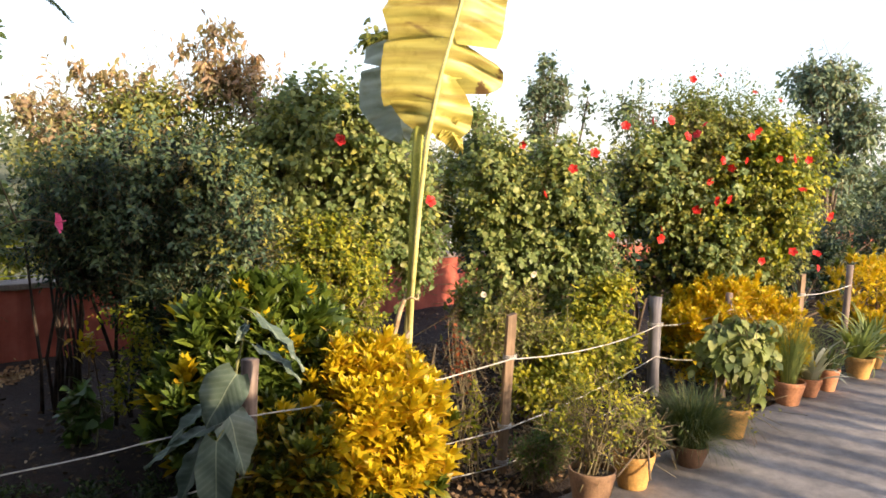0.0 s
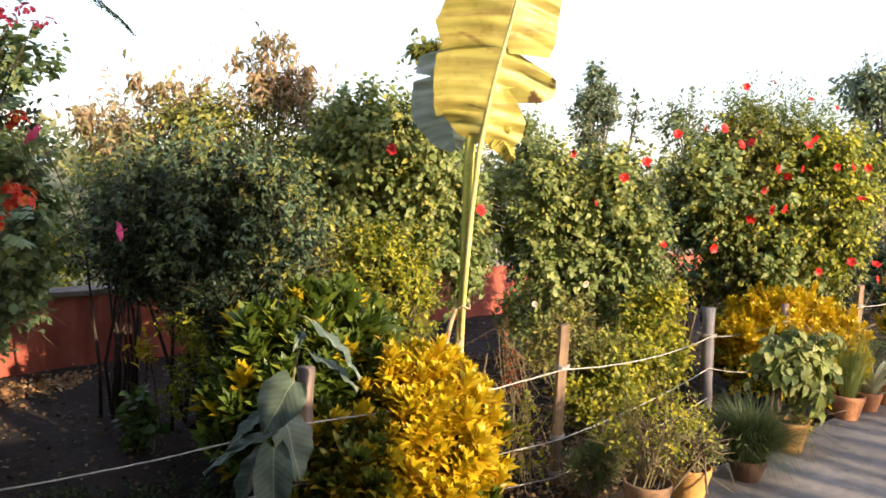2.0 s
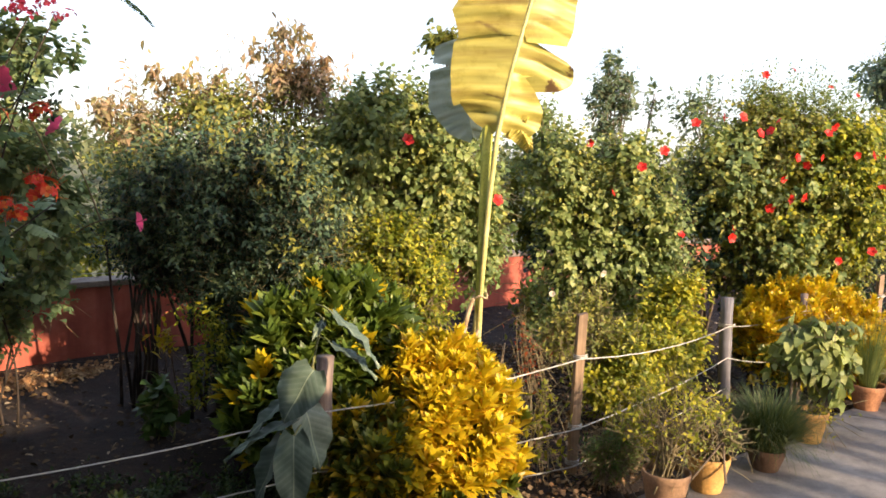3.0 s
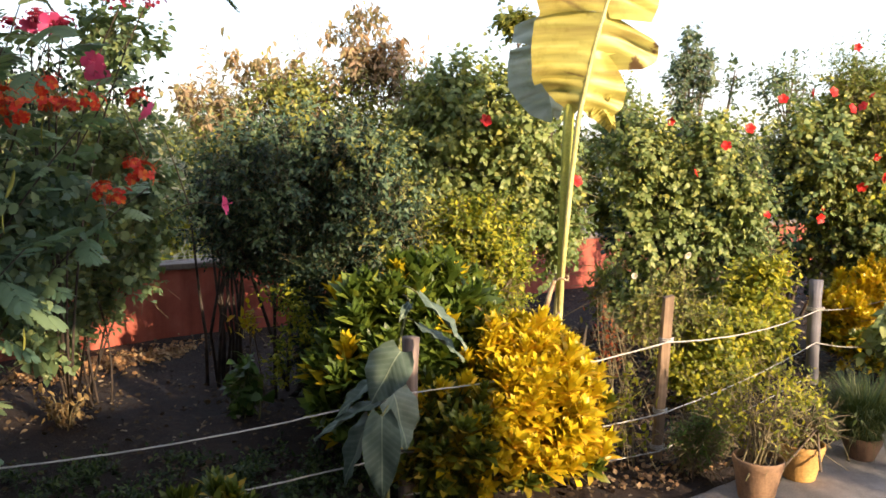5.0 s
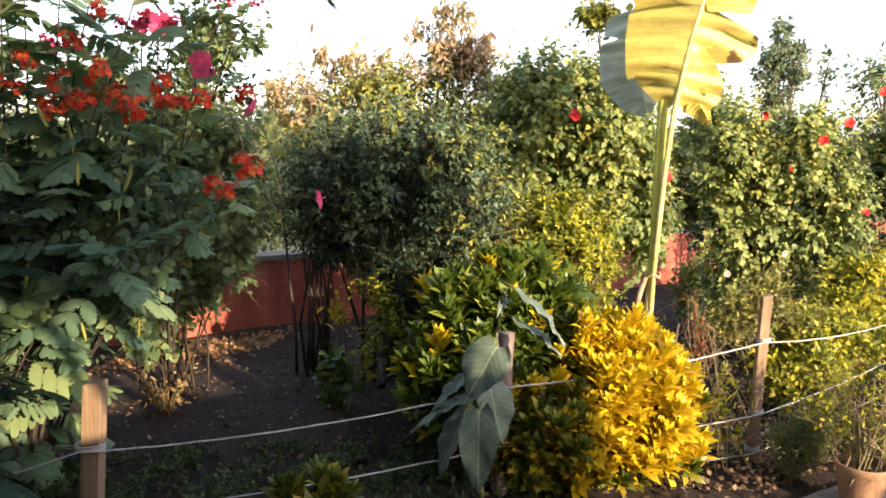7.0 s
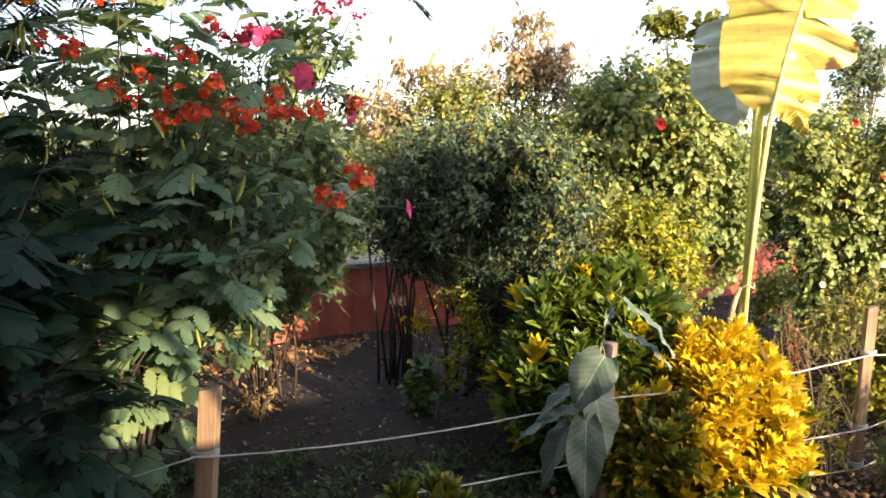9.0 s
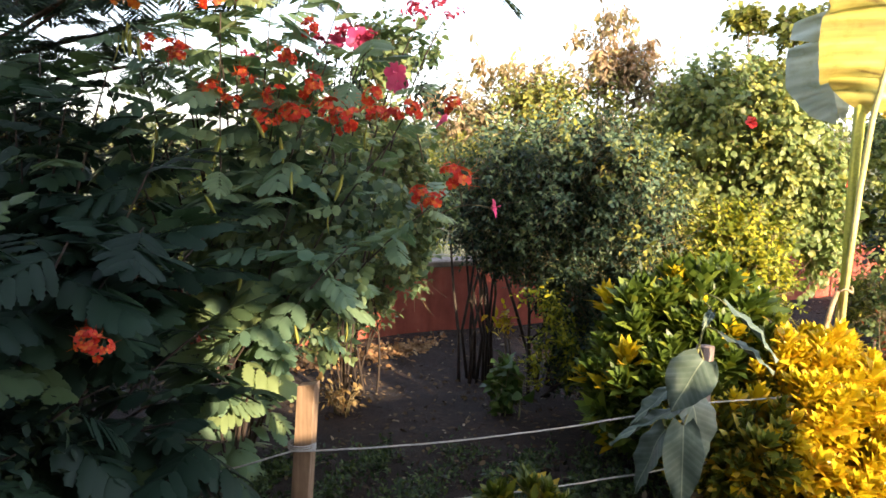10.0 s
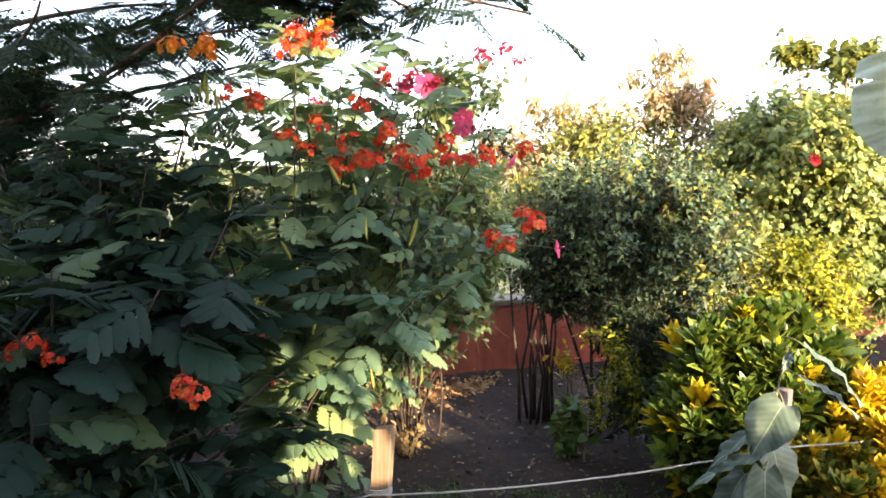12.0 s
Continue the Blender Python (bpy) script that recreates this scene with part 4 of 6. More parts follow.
def veined_mat():
    m, nt, b = base_mat("broad_leaf", 0.5)
    tc = nt.nodes.new("ShaderNodeTexCoord")
    sp = nt.nodes.new("ShaderNodeSeparateXYZ")
    nt.links.new(tc.outputs["Object"], sp.inputs[0])
    ab = nt.nodes.new("ShaderNodeMath")
    ab.operation = "ABSOLUTE"
    nt.links.new(sp.outputs[0], ab.inputs[0])
    mid = nt.nodes.new("ShaderNodeMapRange")
    mid.inputs["From Min"].default_value = 0.0012
    mid.inputs["From Max"].default_value = 0.0035
    nt.links.new(ab.outputs[0], mid.inputs["Value"])
    cb = nt.nodes.new("ShaderNodeCombineXYZ")
    s1 = nt.nodes.new("ShaderNodeMath")
    s1.operation = "MULTIPLY_ADD"
    s1.inputs[1].default_value = -0.8
    nt.links.new(ab.outputs[0], s1.inputs[0])
    nt.links.new(sp.outputs[1], s1.inputs[2])
    nt.links.new(s1.outputs[0], cb.inputs[1])
    wv = nt.nodes.new("ShaderNodeTexWave")
    wv.bands_direction = "Y"
    wv.inputs["Scale"].default_value = 11.0
    wv.inputs["Distortion"].default_value = 1.6
    nt.links.new(cb.outputs[0], wv.inputs["Vector"])
    veins = ramp(nt, wv.outputs["Fac"], [(0.0, (0.125, 0.165, 0.125)), (0.06, (0.10, 0.14, 0.105)), (1.0, (0.085, 0.125, 0.09))])
    col = mixc(nt, mid.outputs[0], (0.24, 0.29, 0.20), veins)
    blotch = noise_fac(nt, 18.0, 4.0)
    col = mixc(nt, 0.8, col, ramp(nt, blotch, [(0.3, (0.7, 0.75, 0.7)), (0.7, (1.25, 1.2, 1.2))]), "MULTIPLY")
    nt.links.new(col, b.inputs["Base Color"])
    bump(nt, b, wv.outputs["Fac"], 0.14, 0.003)
    return m


M_BROAD = veined_mat()
sap = thing("broad_leaved_sapling", "sapling with large grey-green heart-shaped leaves on a stake", "plant", (-0.93, 3.28, 0))
put("stem", mesh_of("stem", *tube(bez((0, 0, -0.05), (-0.03, 0.0, 0.5), (0.07, 0.06, 0.93), 9), np.linspace(0.011, 0.004, 9), 7)), M_STEM, sap)
# each leaf from its stalk to its tip, with the way its face looks and its width
for base_, tip_, face_, wd in (((-0.868, 3.20, 0.736), (-0.985, 3.12, 0.535), (-0.1, -0.85, 0.45), 0.205), ((-0.926, 3.12, 0.480), (-0.912, 3.05, 0.135), (0.1, -0.95, 0.2), 0.16),
                               ((-0.915, 3.24, 0.560), (-0.815, 3.22, 0.300), (0.75, -0.5, -0.35), 0.19), ((-0.965, 3.22, 0.615), (-1.164, 3.16, 0.456), (0.4, -0.05, 0.9), 0.09),
                               ((-0.945, 3.20, 0.520), (-1.236, 3.12, 0.400), (0.15, -0.02, 0.95), 0.11), ((-1.005, 3.24, 0.410), (-1.150, 3.20, 0.135), (-0.75, -0.45, -0.35), 0.17),
                               ((-0.790, 3.22, 0.964), (-0.565, 3.18, 0.800), (0.45, 0.0, 0.9), 0.10), ((-0.800, 3.26, 0.830), (-0.587, 3.18, 0.752), (0.25, 0.05, 0.95), 0.085),
                               ((-0.848, 3.28, 0.925), (-0.875, 3.20, 0.872), (0.1, -0.8, 0.5), 0.04)):
    yv = (Vector(tip_) - Vector(base_))
    ln = yv.length
    yv.normalize()
    xv = yv.cross(Vector(face_)).normalized()
    zv = xv.cross(yv)
    rot = Matrix((xv, yv, zv)).transposed().to_4x4()
    stalk_from = Vector((-0.93 + 0.05 * base_[2], 3.29, base_[2] + 0.03))
    leaf = put("leaf", mesh_of("leaf", *broad_leaf(ln, wd, 0.12, 0.16)), M_BROAD, sap, at=Matrix.Translation(Vector(base_) - sap.location) @ rot)
    st = bez(stalk_from - sap.location, (stalk_from + Vector(base_)) / 2 - sap.location + Vector((0, 0, 0.02)), Vector(base_) - sap.location, 5)
    put("leaf_stalk", mesh_of("leaf_stalk", *tube(st, [0.0035] * 5, 5)), M_STEM, sap)


# ---- banana ----
def blade(mid, left, right, tears, cup=0.12, seg=46, across=7, ripple=0.045):
    """A torn banana leaf: halves hang from the midrib; each tear opens a wedge."""
    mid = np.asarray(mid, dtype=float)
    v, t = [], []
    tan = unit(np.gradient(mid, axis=0))
    for sign, reach, cuts in ((-1, left, tears[0]), (1, right, tears[1])):
        edges = [0.0] + list(cuts) + [1.0]
        for a, b in zip(edges[:-1], edges[1:]):
            n = max(3, int((b - a) * seg))
            first = len(v)
            for i in range(n + 1):
                k = a + (b - a) * i / n
                f = k * (len(mid) - 1)
                j = min(int(f), len(mid) - 2)
                p = mid[j] * (1 - f + j) + mid[j + 1] * (f - j)
                tg = tan[j]
                sd = np.array([tg[2], 0, -tg[0]]) * sign
                w = reach(k)
                lag = 0.045 * (0.5 - i / n) * 2 if len(edges) > 2 else 0
                for c in range(across + 1):
                    s = c / across
                    q = p + sd * w * s - tg * ((0.10 if sign < 0 else 0.02) * w * s * s + max(lag, -0.02) * s * s * 0.6)
                    q = q + np.array([0, cup * w * s * s + ripple * (abs(math.sin(k * 33 + sign)) ** 0.7 + 0.5 * math.sin(k * 81)) * min(1, s * 1.8) + 0.03 * math.sin(k * 13 + a * 9) * s, -0.05 * s * s * (a * 3 % 1)])
                    v.append(tuple(q))
            m = across + 1
            for i in range(n):
                for c in range(across):
                    z = first + i * m + c
                    t += [(z, z + 1, z + m + 1), (z, z + m + 1, z + m)]
    return v, t


banana = thing("banana_plant", "young banana plant with sunlit yellowing torn leaves", "banana plant", (-0.25, 4.6, 0))
BO = np.array([0.25, -4.6, 0])
put("pseudostem", mesh_of("pseudostem", *tube(np.array([(-0.25, 4.6, -0.06), (-0.245, 4.6, 0.3), (-0.235, 4.6, 0.6), (-0.228, 4.6, 0.8), (-0.226, 4.6, 0.88)]) + BO, [0.050, 0.036, 0.028, 0.024, 0.020], 14)), M_BANANA_STEM, banana)
put("leaf_stalk", mesh_of("leaf_stalk", *tube(np.array([(-0.243, 4.595, 0.45), (-0.228, 4.59, 0.95), (-0.222, 4.6, 1.45), (-0.212, 4.62, 1.86), (-0.29, 4.75, 2.25)]) + BO, [0.012, 0.019, 0.026, 0.032, 0.012], 12)), M_BANANA_SHEATH, banana, "yellow-green leaf sheath")
put("leaf_stalk", mesh_of("leaf_stalk", *tube(np.array([(-0.232, 4.585, 0.55), (-0.212, 4.572, 1.0), (-0.19, 4.56, 1.4), (-0.16, 4.55, 1.75), (-0.10, 4.55, 2.1), (0.0, 4.55, 2.5), (0.09, 4.58, 2.95)]) + BO, [0.012, 0.016, 0.016, 0.015, 0.013, 0.010, 0.006], 10)), M_BANANA_STEM, banana)


def lerp_table(rows):
    xs = [r[0] for r in rows]
    ys = [r[1] for r in rows]
    return lambda k: float(np.interp(k, xs, ys))


mid_front = bez((-0.155, 4.545, 1.80), (-0.075, 4.53, 2.25), (0.09, 4.57, 3.0), 20) + BO
put("leaf_blade", mesh_of("leaf_blade", *blade(mid_front, lerp_table([(0, 0.02), (0.037, 0.13), (0.084, 0.20), (0.137, 0.265), (0.197, 0.30), (0.34, 0.345), (0.44, 0.36), (0.485, 0.34), (0.5, 0.33), (0.61, 0.41), (0.8, 0.34), (1, 0.03)]),
                                               lerp_table([(0, 0.05), (0.02, 0.18), (0.08, 0.23), (0.17, 0.225), (0.25, 0.15), (0.30, 0.08), (0.315, 0.04), (0.325, 0.22), (0.36, 0.31), (0.40, 0.35), (0.44, 0.33), (0.48, 0.26), (0.505, 0.10), (0.515, 0.04), (0.525, 0.26), (0.61, 0.28), (0.8, 0.25), (1, 0.02)]),
                                               ((0.165, 0.49), (0.32, 0.515)))), M_BANANA, banana, "large torn yellow blade")
mid_back = bez((-0.30, 4.72, 1.76), (-0.40, 4.78, 2.1), (-0.36, 4.85, 2.65), 14) + BO
put("leaf_blade", mesh_of("leaf_blade", *blade(mid_back, lerp_table([(0, 0.02), (0.1, 0.13), (0.3, 0.235), (0.45, 0.225), (0.53, 0.21), (0.55, 0.03), (0.58, 0.04), (0.62, 0.20), (0.70, 0.18), (0.72, 0.02), (1, 0.005)]), lerp_table([(0, 0.02), (0.2, 0.12), (0.7, 0.15), (0.8, 0.02), (1, 0.005)]), ((0.55, 0.72), (0.75,)), 0.3)), M_BANANA_BACK, banana, "grey-green blade seen from below")
put("leaf_blade", mesh_of("leaf_blade", *blade(bez((-0.13, 4.6, 1.88), (-0.02, 4.58, 1.83), (0.03, 4.62, 1.70), 8) + BO, lerp_table([(0, 0.05), (0.5, 0.09), (1, 0.01)]), lerp_table([(0, 0.05), (0.5, 0.08), (1, 0.02)]), ((0.5,), (0.4,)))), M_BANANA, banana, "hanging torn leaf piece")
for k, (a, b, c) in enumerate((((-0.26, 4.55, 0.84), (-0.34, 4.5, 0.62), (-0.30, 4.5, 0.38)), ((-0.22, 4.54, 0.66), (-0.30, 4.5, 0.55), (-0.33, 4.48, 0.30)), ((-0.12, 4.55, 0.1), (-0.10, 4.5, 0.35), (-0.07, 4.5, 0.60)), ((-0.10, 4.56, 0.15), (-0.02, 4.52, 0.55), (0.0, 4.5, 0.36)))):
    p = bez(a, b, c, 8) + BO
    put("dry_sheath", mesh_of("dry_sheath", *tube(p, [0.012, 0.015, 0.016, 0.015, 0.013, 0.01, 0.008, 0.004], 5)), M_BANANA_DRY, banana, "papery dried leaf sheath")
a = np.linspace(0, 9, 24)
put("twine", mesh_of("twine", *tube(np.stack([-0.222 + 0.04 * np.cos(a), 4.6 + 0.04 * np.sin(a), 0.83 + a * 0.003 + 0.01 * np.sin(a * 3)], axis=1) + BO, [0.006] * 24, 5)), M_BANANA_DRY, banana, "frayed brown fibre")


# ---- shrubs of the bed ----
def bloom(ob, me, mat, places, y, size=1.0, toward=(0.3, -0.9, 0.25), name="flower", jitter=0.12):
    """Flowers on the outer side of a shrub; places are (x, z)."""
    if not me.materials:
        me.materials.append(mat)
    for x, z in places:
        f = Vector(toward) + Vector(rng.normal(size=3)) * 0.5
        put(name, me, None, ob, at=world_at(ob, (x, y + rng.uniform(-jitter, jitter), z), f, size * rng.uniform(0.8, 1.15), rng.uniform(0, 360)))


shrub("citrus_bush", "dense citrus bush with small glossy yellow-green leaves", "bush", (-0.80, 5.35, 0),
      [(-0.80, 5.35, 0.95, 0.40, 0.38, 0.42), (-1.05, 5.35, 0.75, 0.36, 0.36, 0.36), (-0.62, 5.35, 0.68, 0.26, 0.30, 0.34), (-1.3, 5.2, 0.7, 0.3, 0.3, 0.3)], 1500, 9, 0.055, M_CITRUS, LEAF_S, 6, 0.016, inner=0.55, shoot=0.16, face=SUNNY)
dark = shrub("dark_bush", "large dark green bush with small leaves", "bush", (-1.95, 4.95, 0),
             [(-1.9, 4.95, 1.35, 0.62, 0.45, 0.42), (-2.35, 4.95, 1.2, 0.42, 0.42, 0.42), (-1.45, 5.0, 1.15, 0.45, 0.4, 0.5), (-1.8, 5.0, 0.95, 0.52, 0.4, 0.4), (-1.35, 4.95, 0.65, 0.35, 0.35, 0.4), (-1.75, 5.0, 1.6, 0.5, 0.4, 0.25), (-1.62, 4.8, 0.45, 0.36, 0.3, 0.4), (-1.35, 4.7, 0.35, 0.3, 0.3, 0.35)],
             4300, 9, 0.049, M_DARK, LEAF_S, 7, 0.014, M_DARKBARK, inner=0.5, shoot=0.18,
             # teal layers put sky light into the colour of the upper front
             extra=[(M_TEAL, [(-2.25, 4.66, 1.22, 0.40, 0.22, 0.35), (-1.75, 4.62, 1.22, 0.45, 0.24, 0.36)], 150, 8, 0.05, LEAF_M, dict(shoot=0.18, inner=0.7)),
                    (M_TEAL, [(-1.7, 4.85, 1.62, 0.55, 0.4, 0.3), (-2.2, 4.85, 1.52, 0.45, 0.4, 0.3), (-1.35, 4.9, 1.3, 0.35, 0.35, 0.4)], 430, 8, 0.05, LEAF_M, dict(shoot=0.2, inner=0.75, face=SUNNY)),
                    # yellow-green clump low down, coloured as leaves caught by the sun
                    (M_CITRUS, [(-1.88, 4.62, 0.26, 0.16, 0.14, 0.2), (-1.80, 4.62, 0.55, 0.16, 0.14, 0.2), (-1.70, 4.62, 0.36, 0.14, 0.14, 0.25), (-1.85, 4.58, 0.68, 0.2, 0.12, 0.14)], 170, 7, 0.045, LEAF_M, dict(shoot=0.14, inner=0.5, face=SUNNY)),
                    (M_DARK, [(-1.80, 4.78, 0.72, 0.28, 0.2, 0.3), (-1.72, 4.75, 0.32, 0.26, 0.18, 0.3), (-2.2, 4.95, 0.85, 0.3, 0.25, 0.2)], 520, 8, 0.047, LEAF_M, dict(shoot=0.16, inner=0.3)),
                    # olive leaves colour the sunlit top
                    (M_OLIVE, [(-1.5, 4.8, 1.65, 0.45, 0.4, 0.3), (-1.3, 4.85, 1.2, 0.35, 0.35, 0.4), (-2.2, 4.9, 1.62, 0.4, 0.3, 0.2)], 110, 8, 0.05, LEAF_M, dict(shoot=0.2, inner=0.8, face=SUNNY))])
for k_ in range(11):
    x_, y_ = -0.43 + rng.normal() * 0.075, 0.05 + rng.normal() * 0.07
    put("stem", mesh_of("stem", *tube([(x_, y_, -0.05), (x_ + rng.normal() * 0.025, y_, 0.3), (x_ + rng.normal() * 0.035, y_, 0.6), (x_ + rng.normal() * 0.1, y_ + rng.normal() * 0.1, 1.05)], [0.013, 0.011, 0.009, 0.006], 6)), M_DARKBARK, dark)
tall = shrub("hibiscus_bush", "tall leafy hibiscus with one red flower", "hibiscus bush", (-0.85, 5.75, 0),
             [(-0.95, 5.7, 1.85, 0.45, 0.40, 0.45), (-0.5, 5.75, 1.75, 0.33, 0.38, 0.48), (-0.65, 5.75, 1.25, 0.5, 0.4, 0.5), (-0.25, 5.8, 1.2, 0.25, 0.3, 0.55), (-1.25, 5.75, 1.5, 0.35, 0.35, 0.5)],
             1500, 8, 0.058, M_GREEN, LEAF_B, 8, 0.016, inner=0.5, droop=0.55, face=SUNNY, group="hibiscus bushes",
             # olive and grey outer layers put sun and sky light into leaf colour
             extra=[(M_OLIVE, [(-0.95, 5.65, 1.85, 0.47, 0.40, 0.45), (-0.5, 5.7, 1.75, 0.35, 0.38, 0.48), (-0.6, 5.7, 1.25, 0.5, 0.4, 0.5)], 260, 8, 0.055, LEAF_B, dict(inner=0.85, face=SUNNY, droop=0.6)),
                    (M_GREY, [(-0.95, 5.62, 1.85, 0.47, 0.40, 0.45), (-0.5, 5.68, 1.75, 0.35, 0.38, 0.48), (-0.75, 5.66, 1.35, 0.5, 0.4, 0.45), (-1.25, 5.7, 1.5, 0.35, 0.35, 0.5)], 420, 7, 0.06, LEAF_B, dict(inner=0.88, droop=0.7, face=(0.2, -0.7, 0.5)))])
ME_HIB.materials.append(M_RED)
bloom(tall, ME_HIB, M_RED, [(-0.75, 1.75)], 5.27, 0.75, jitter=0.01)
bloom(tall, ME_HIB, M_RED, [(-0.15, 1.37)], 5.5, 0.8)
M_RUST = leaf_mat("leaf_rust", [(0.0, (0.46, 0.27, 0.15)), (0.6, (0.66, 0.38, 0.21)), (1.0, (0.72, 0.50, 0.30))], 0.4, 0.6)
shrub("autumn_tree", "small tree with thinning brown and orange drooping leaves", "tree", (-1.95, 6.0, 0),
              [(-1.75, 6.0, 2.28, 0.36, 0.36, 0.34), (-2.25, 6.0, 2.05, 0.5, 0.4, 0.30), (-2.85, 6.0, 1.95, 0.45, 0.4, 0.35), (-1.45, 6.0, 2.1, 0.35, 0.35, 0.35)],
              430, 8, 0.08, M_BROWN, LEAF_M, 5, 0.014, inner=0.35, droop=0.9, shoot=0.3, up=0.7, wide=0.8, twig=0.003, core=0, face=SUNNY,
              extra=[(M_RUST, [(-1.69, 5.9, 2.28, 0.1, 0.1, 0.12), (-1.55, 5.9, 2.28, 0.09, 0.1, 0.12), (-1.81, 5.9, 2.28, 0.09, 0.1, 0.1), (-1.69, 5.9, 2.44, 0.06, 0.08, 0.12), (-1.45, 5.9, 2.34, 0.07, 0.08, 0.08)], 26, 7, 0.095, LEAF_M, dict(droop=1.5, up=0.2, shoot=0.12, face=SUNNY, wide=0.7)),
                     (M_BROWN, [(-1.97, 6.0, 2.55, 0.10, 0.1, 0.10), (-1.78, 6.0, 2.64, 0.10, 0.1, 0.08), (-1.45, 6.0, 2.35, 0.1, 0.1, 0.1), (-3.16, 6.0, 1.96, 0.12, 0.1, 0.06), (-2.3, 6.0, 2.28, 0.15, 0.1, 0.08), (-2.0, 6.0, 2.5, 0.1, 0.1, 0.1), (-2.54, 6.0, 2.28, 0.12, 0.1, 0.12), (-2.75, 6.0, 2.28, 0.1, 0.1, 0.12), (-3.16, 6.0, 2.03, 0.14, 0.1, 0.1), (-1.65, 6.0, 2.6, 0.06, 0.06, 0.12)], 130, 6, 0.075, LEAF_M, dict(droop=1.3, up=0.8, shoot=0.28)),
                     (M_OLIVE, [(-1.9, 5.95, 1.8, 0.6, 0.4, 0.4), (-2.5, 5.95, 1.6, 0.5, 0.4, 0.4), (-2.3, 5.95, 2.0, 0.4, 0.4, 0.3), (-2.9, 5.95, 1.4, 0.4, 0.4, 0.5)], 720, 8, 0.065, LEAF_M, dict(droop=0.5, up=0.5, shoot=0.25, face=SUNNY))])
mid_hib = shrub("hibiscus_bush", "slender hibiscus with dusty olive leaves", "hibiscus bush", (0.75, 6.35, 0),
                [(0.35, 6.3, 1.50, 0.33, 0.35, 0.5), (0.85, 6.3, 1.55, 0.38, 0.35, 0.42), (0.6, 6.35, 1.0, 0.5, 0.35, 0.5), (1.15, 6.3, 1.1, 0.3, 0.35, 0.5), (0.2, 6.6, 1.75, 0.25, 0.3, 0.45), (0.45, 6.3, 0.45, 0.35, 0.3, 0.35), (1.0, 6.3, 0.45, 0.4, 0.3, 0.4)],
                1400, 9, 0.048, M_GREEN, LEAF_B, 9, 0.013, inner=0.5, droop=0.6, face=SUNNY, group="hibiscus bushes",
                extra=[(M_OLIVE, [(0.35, 6.25, 1.55, 0.33, 0.35, 0.45), (0.9, 6.25, 1.45, 0.4, 0.35, 0.5)], 240, 8, 0.05, LEAF_B, dict(droop=0.6, inner=0.85, face=SUNNY)),
                       (M_OLIVE, [(-0.05, 6.75, 1.40, 0.26, 0.25, 0.42), (0.12, 6.8, 1.1, 0.2, 0.2, 0.3)], 190, 8, 0.05, LEAF_B, dict(droop=0.5, inner=0.2, face=SUNNY)),
                       (M_GREY, [(0.4, 6.2, 1.5, 0.35, 0.35, 0.45), (0.9, 6.2, 1.45, 0.4, 0.35, 0.48), (0.6, 6.2, 0.95, 0.5, 0.35, 0.4)], 330, 8, 0.06, LEAF_B, dict(droop=0.7, inner=0.86, face=SUNNY)),
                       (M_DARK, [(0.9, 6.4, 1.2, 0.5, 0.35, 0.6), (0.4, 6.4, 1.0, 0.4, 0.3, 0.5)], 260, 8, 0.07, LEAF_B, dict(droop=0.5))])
bloom(mid_hib, ME_HIB, M_RED, [(0.87, 1.62), (1.01, 1.74), (0.67, 1.43), (0.51, 1.79), (1.32, 0.76), (1.2, 1.14)], 5.92, 0.6)
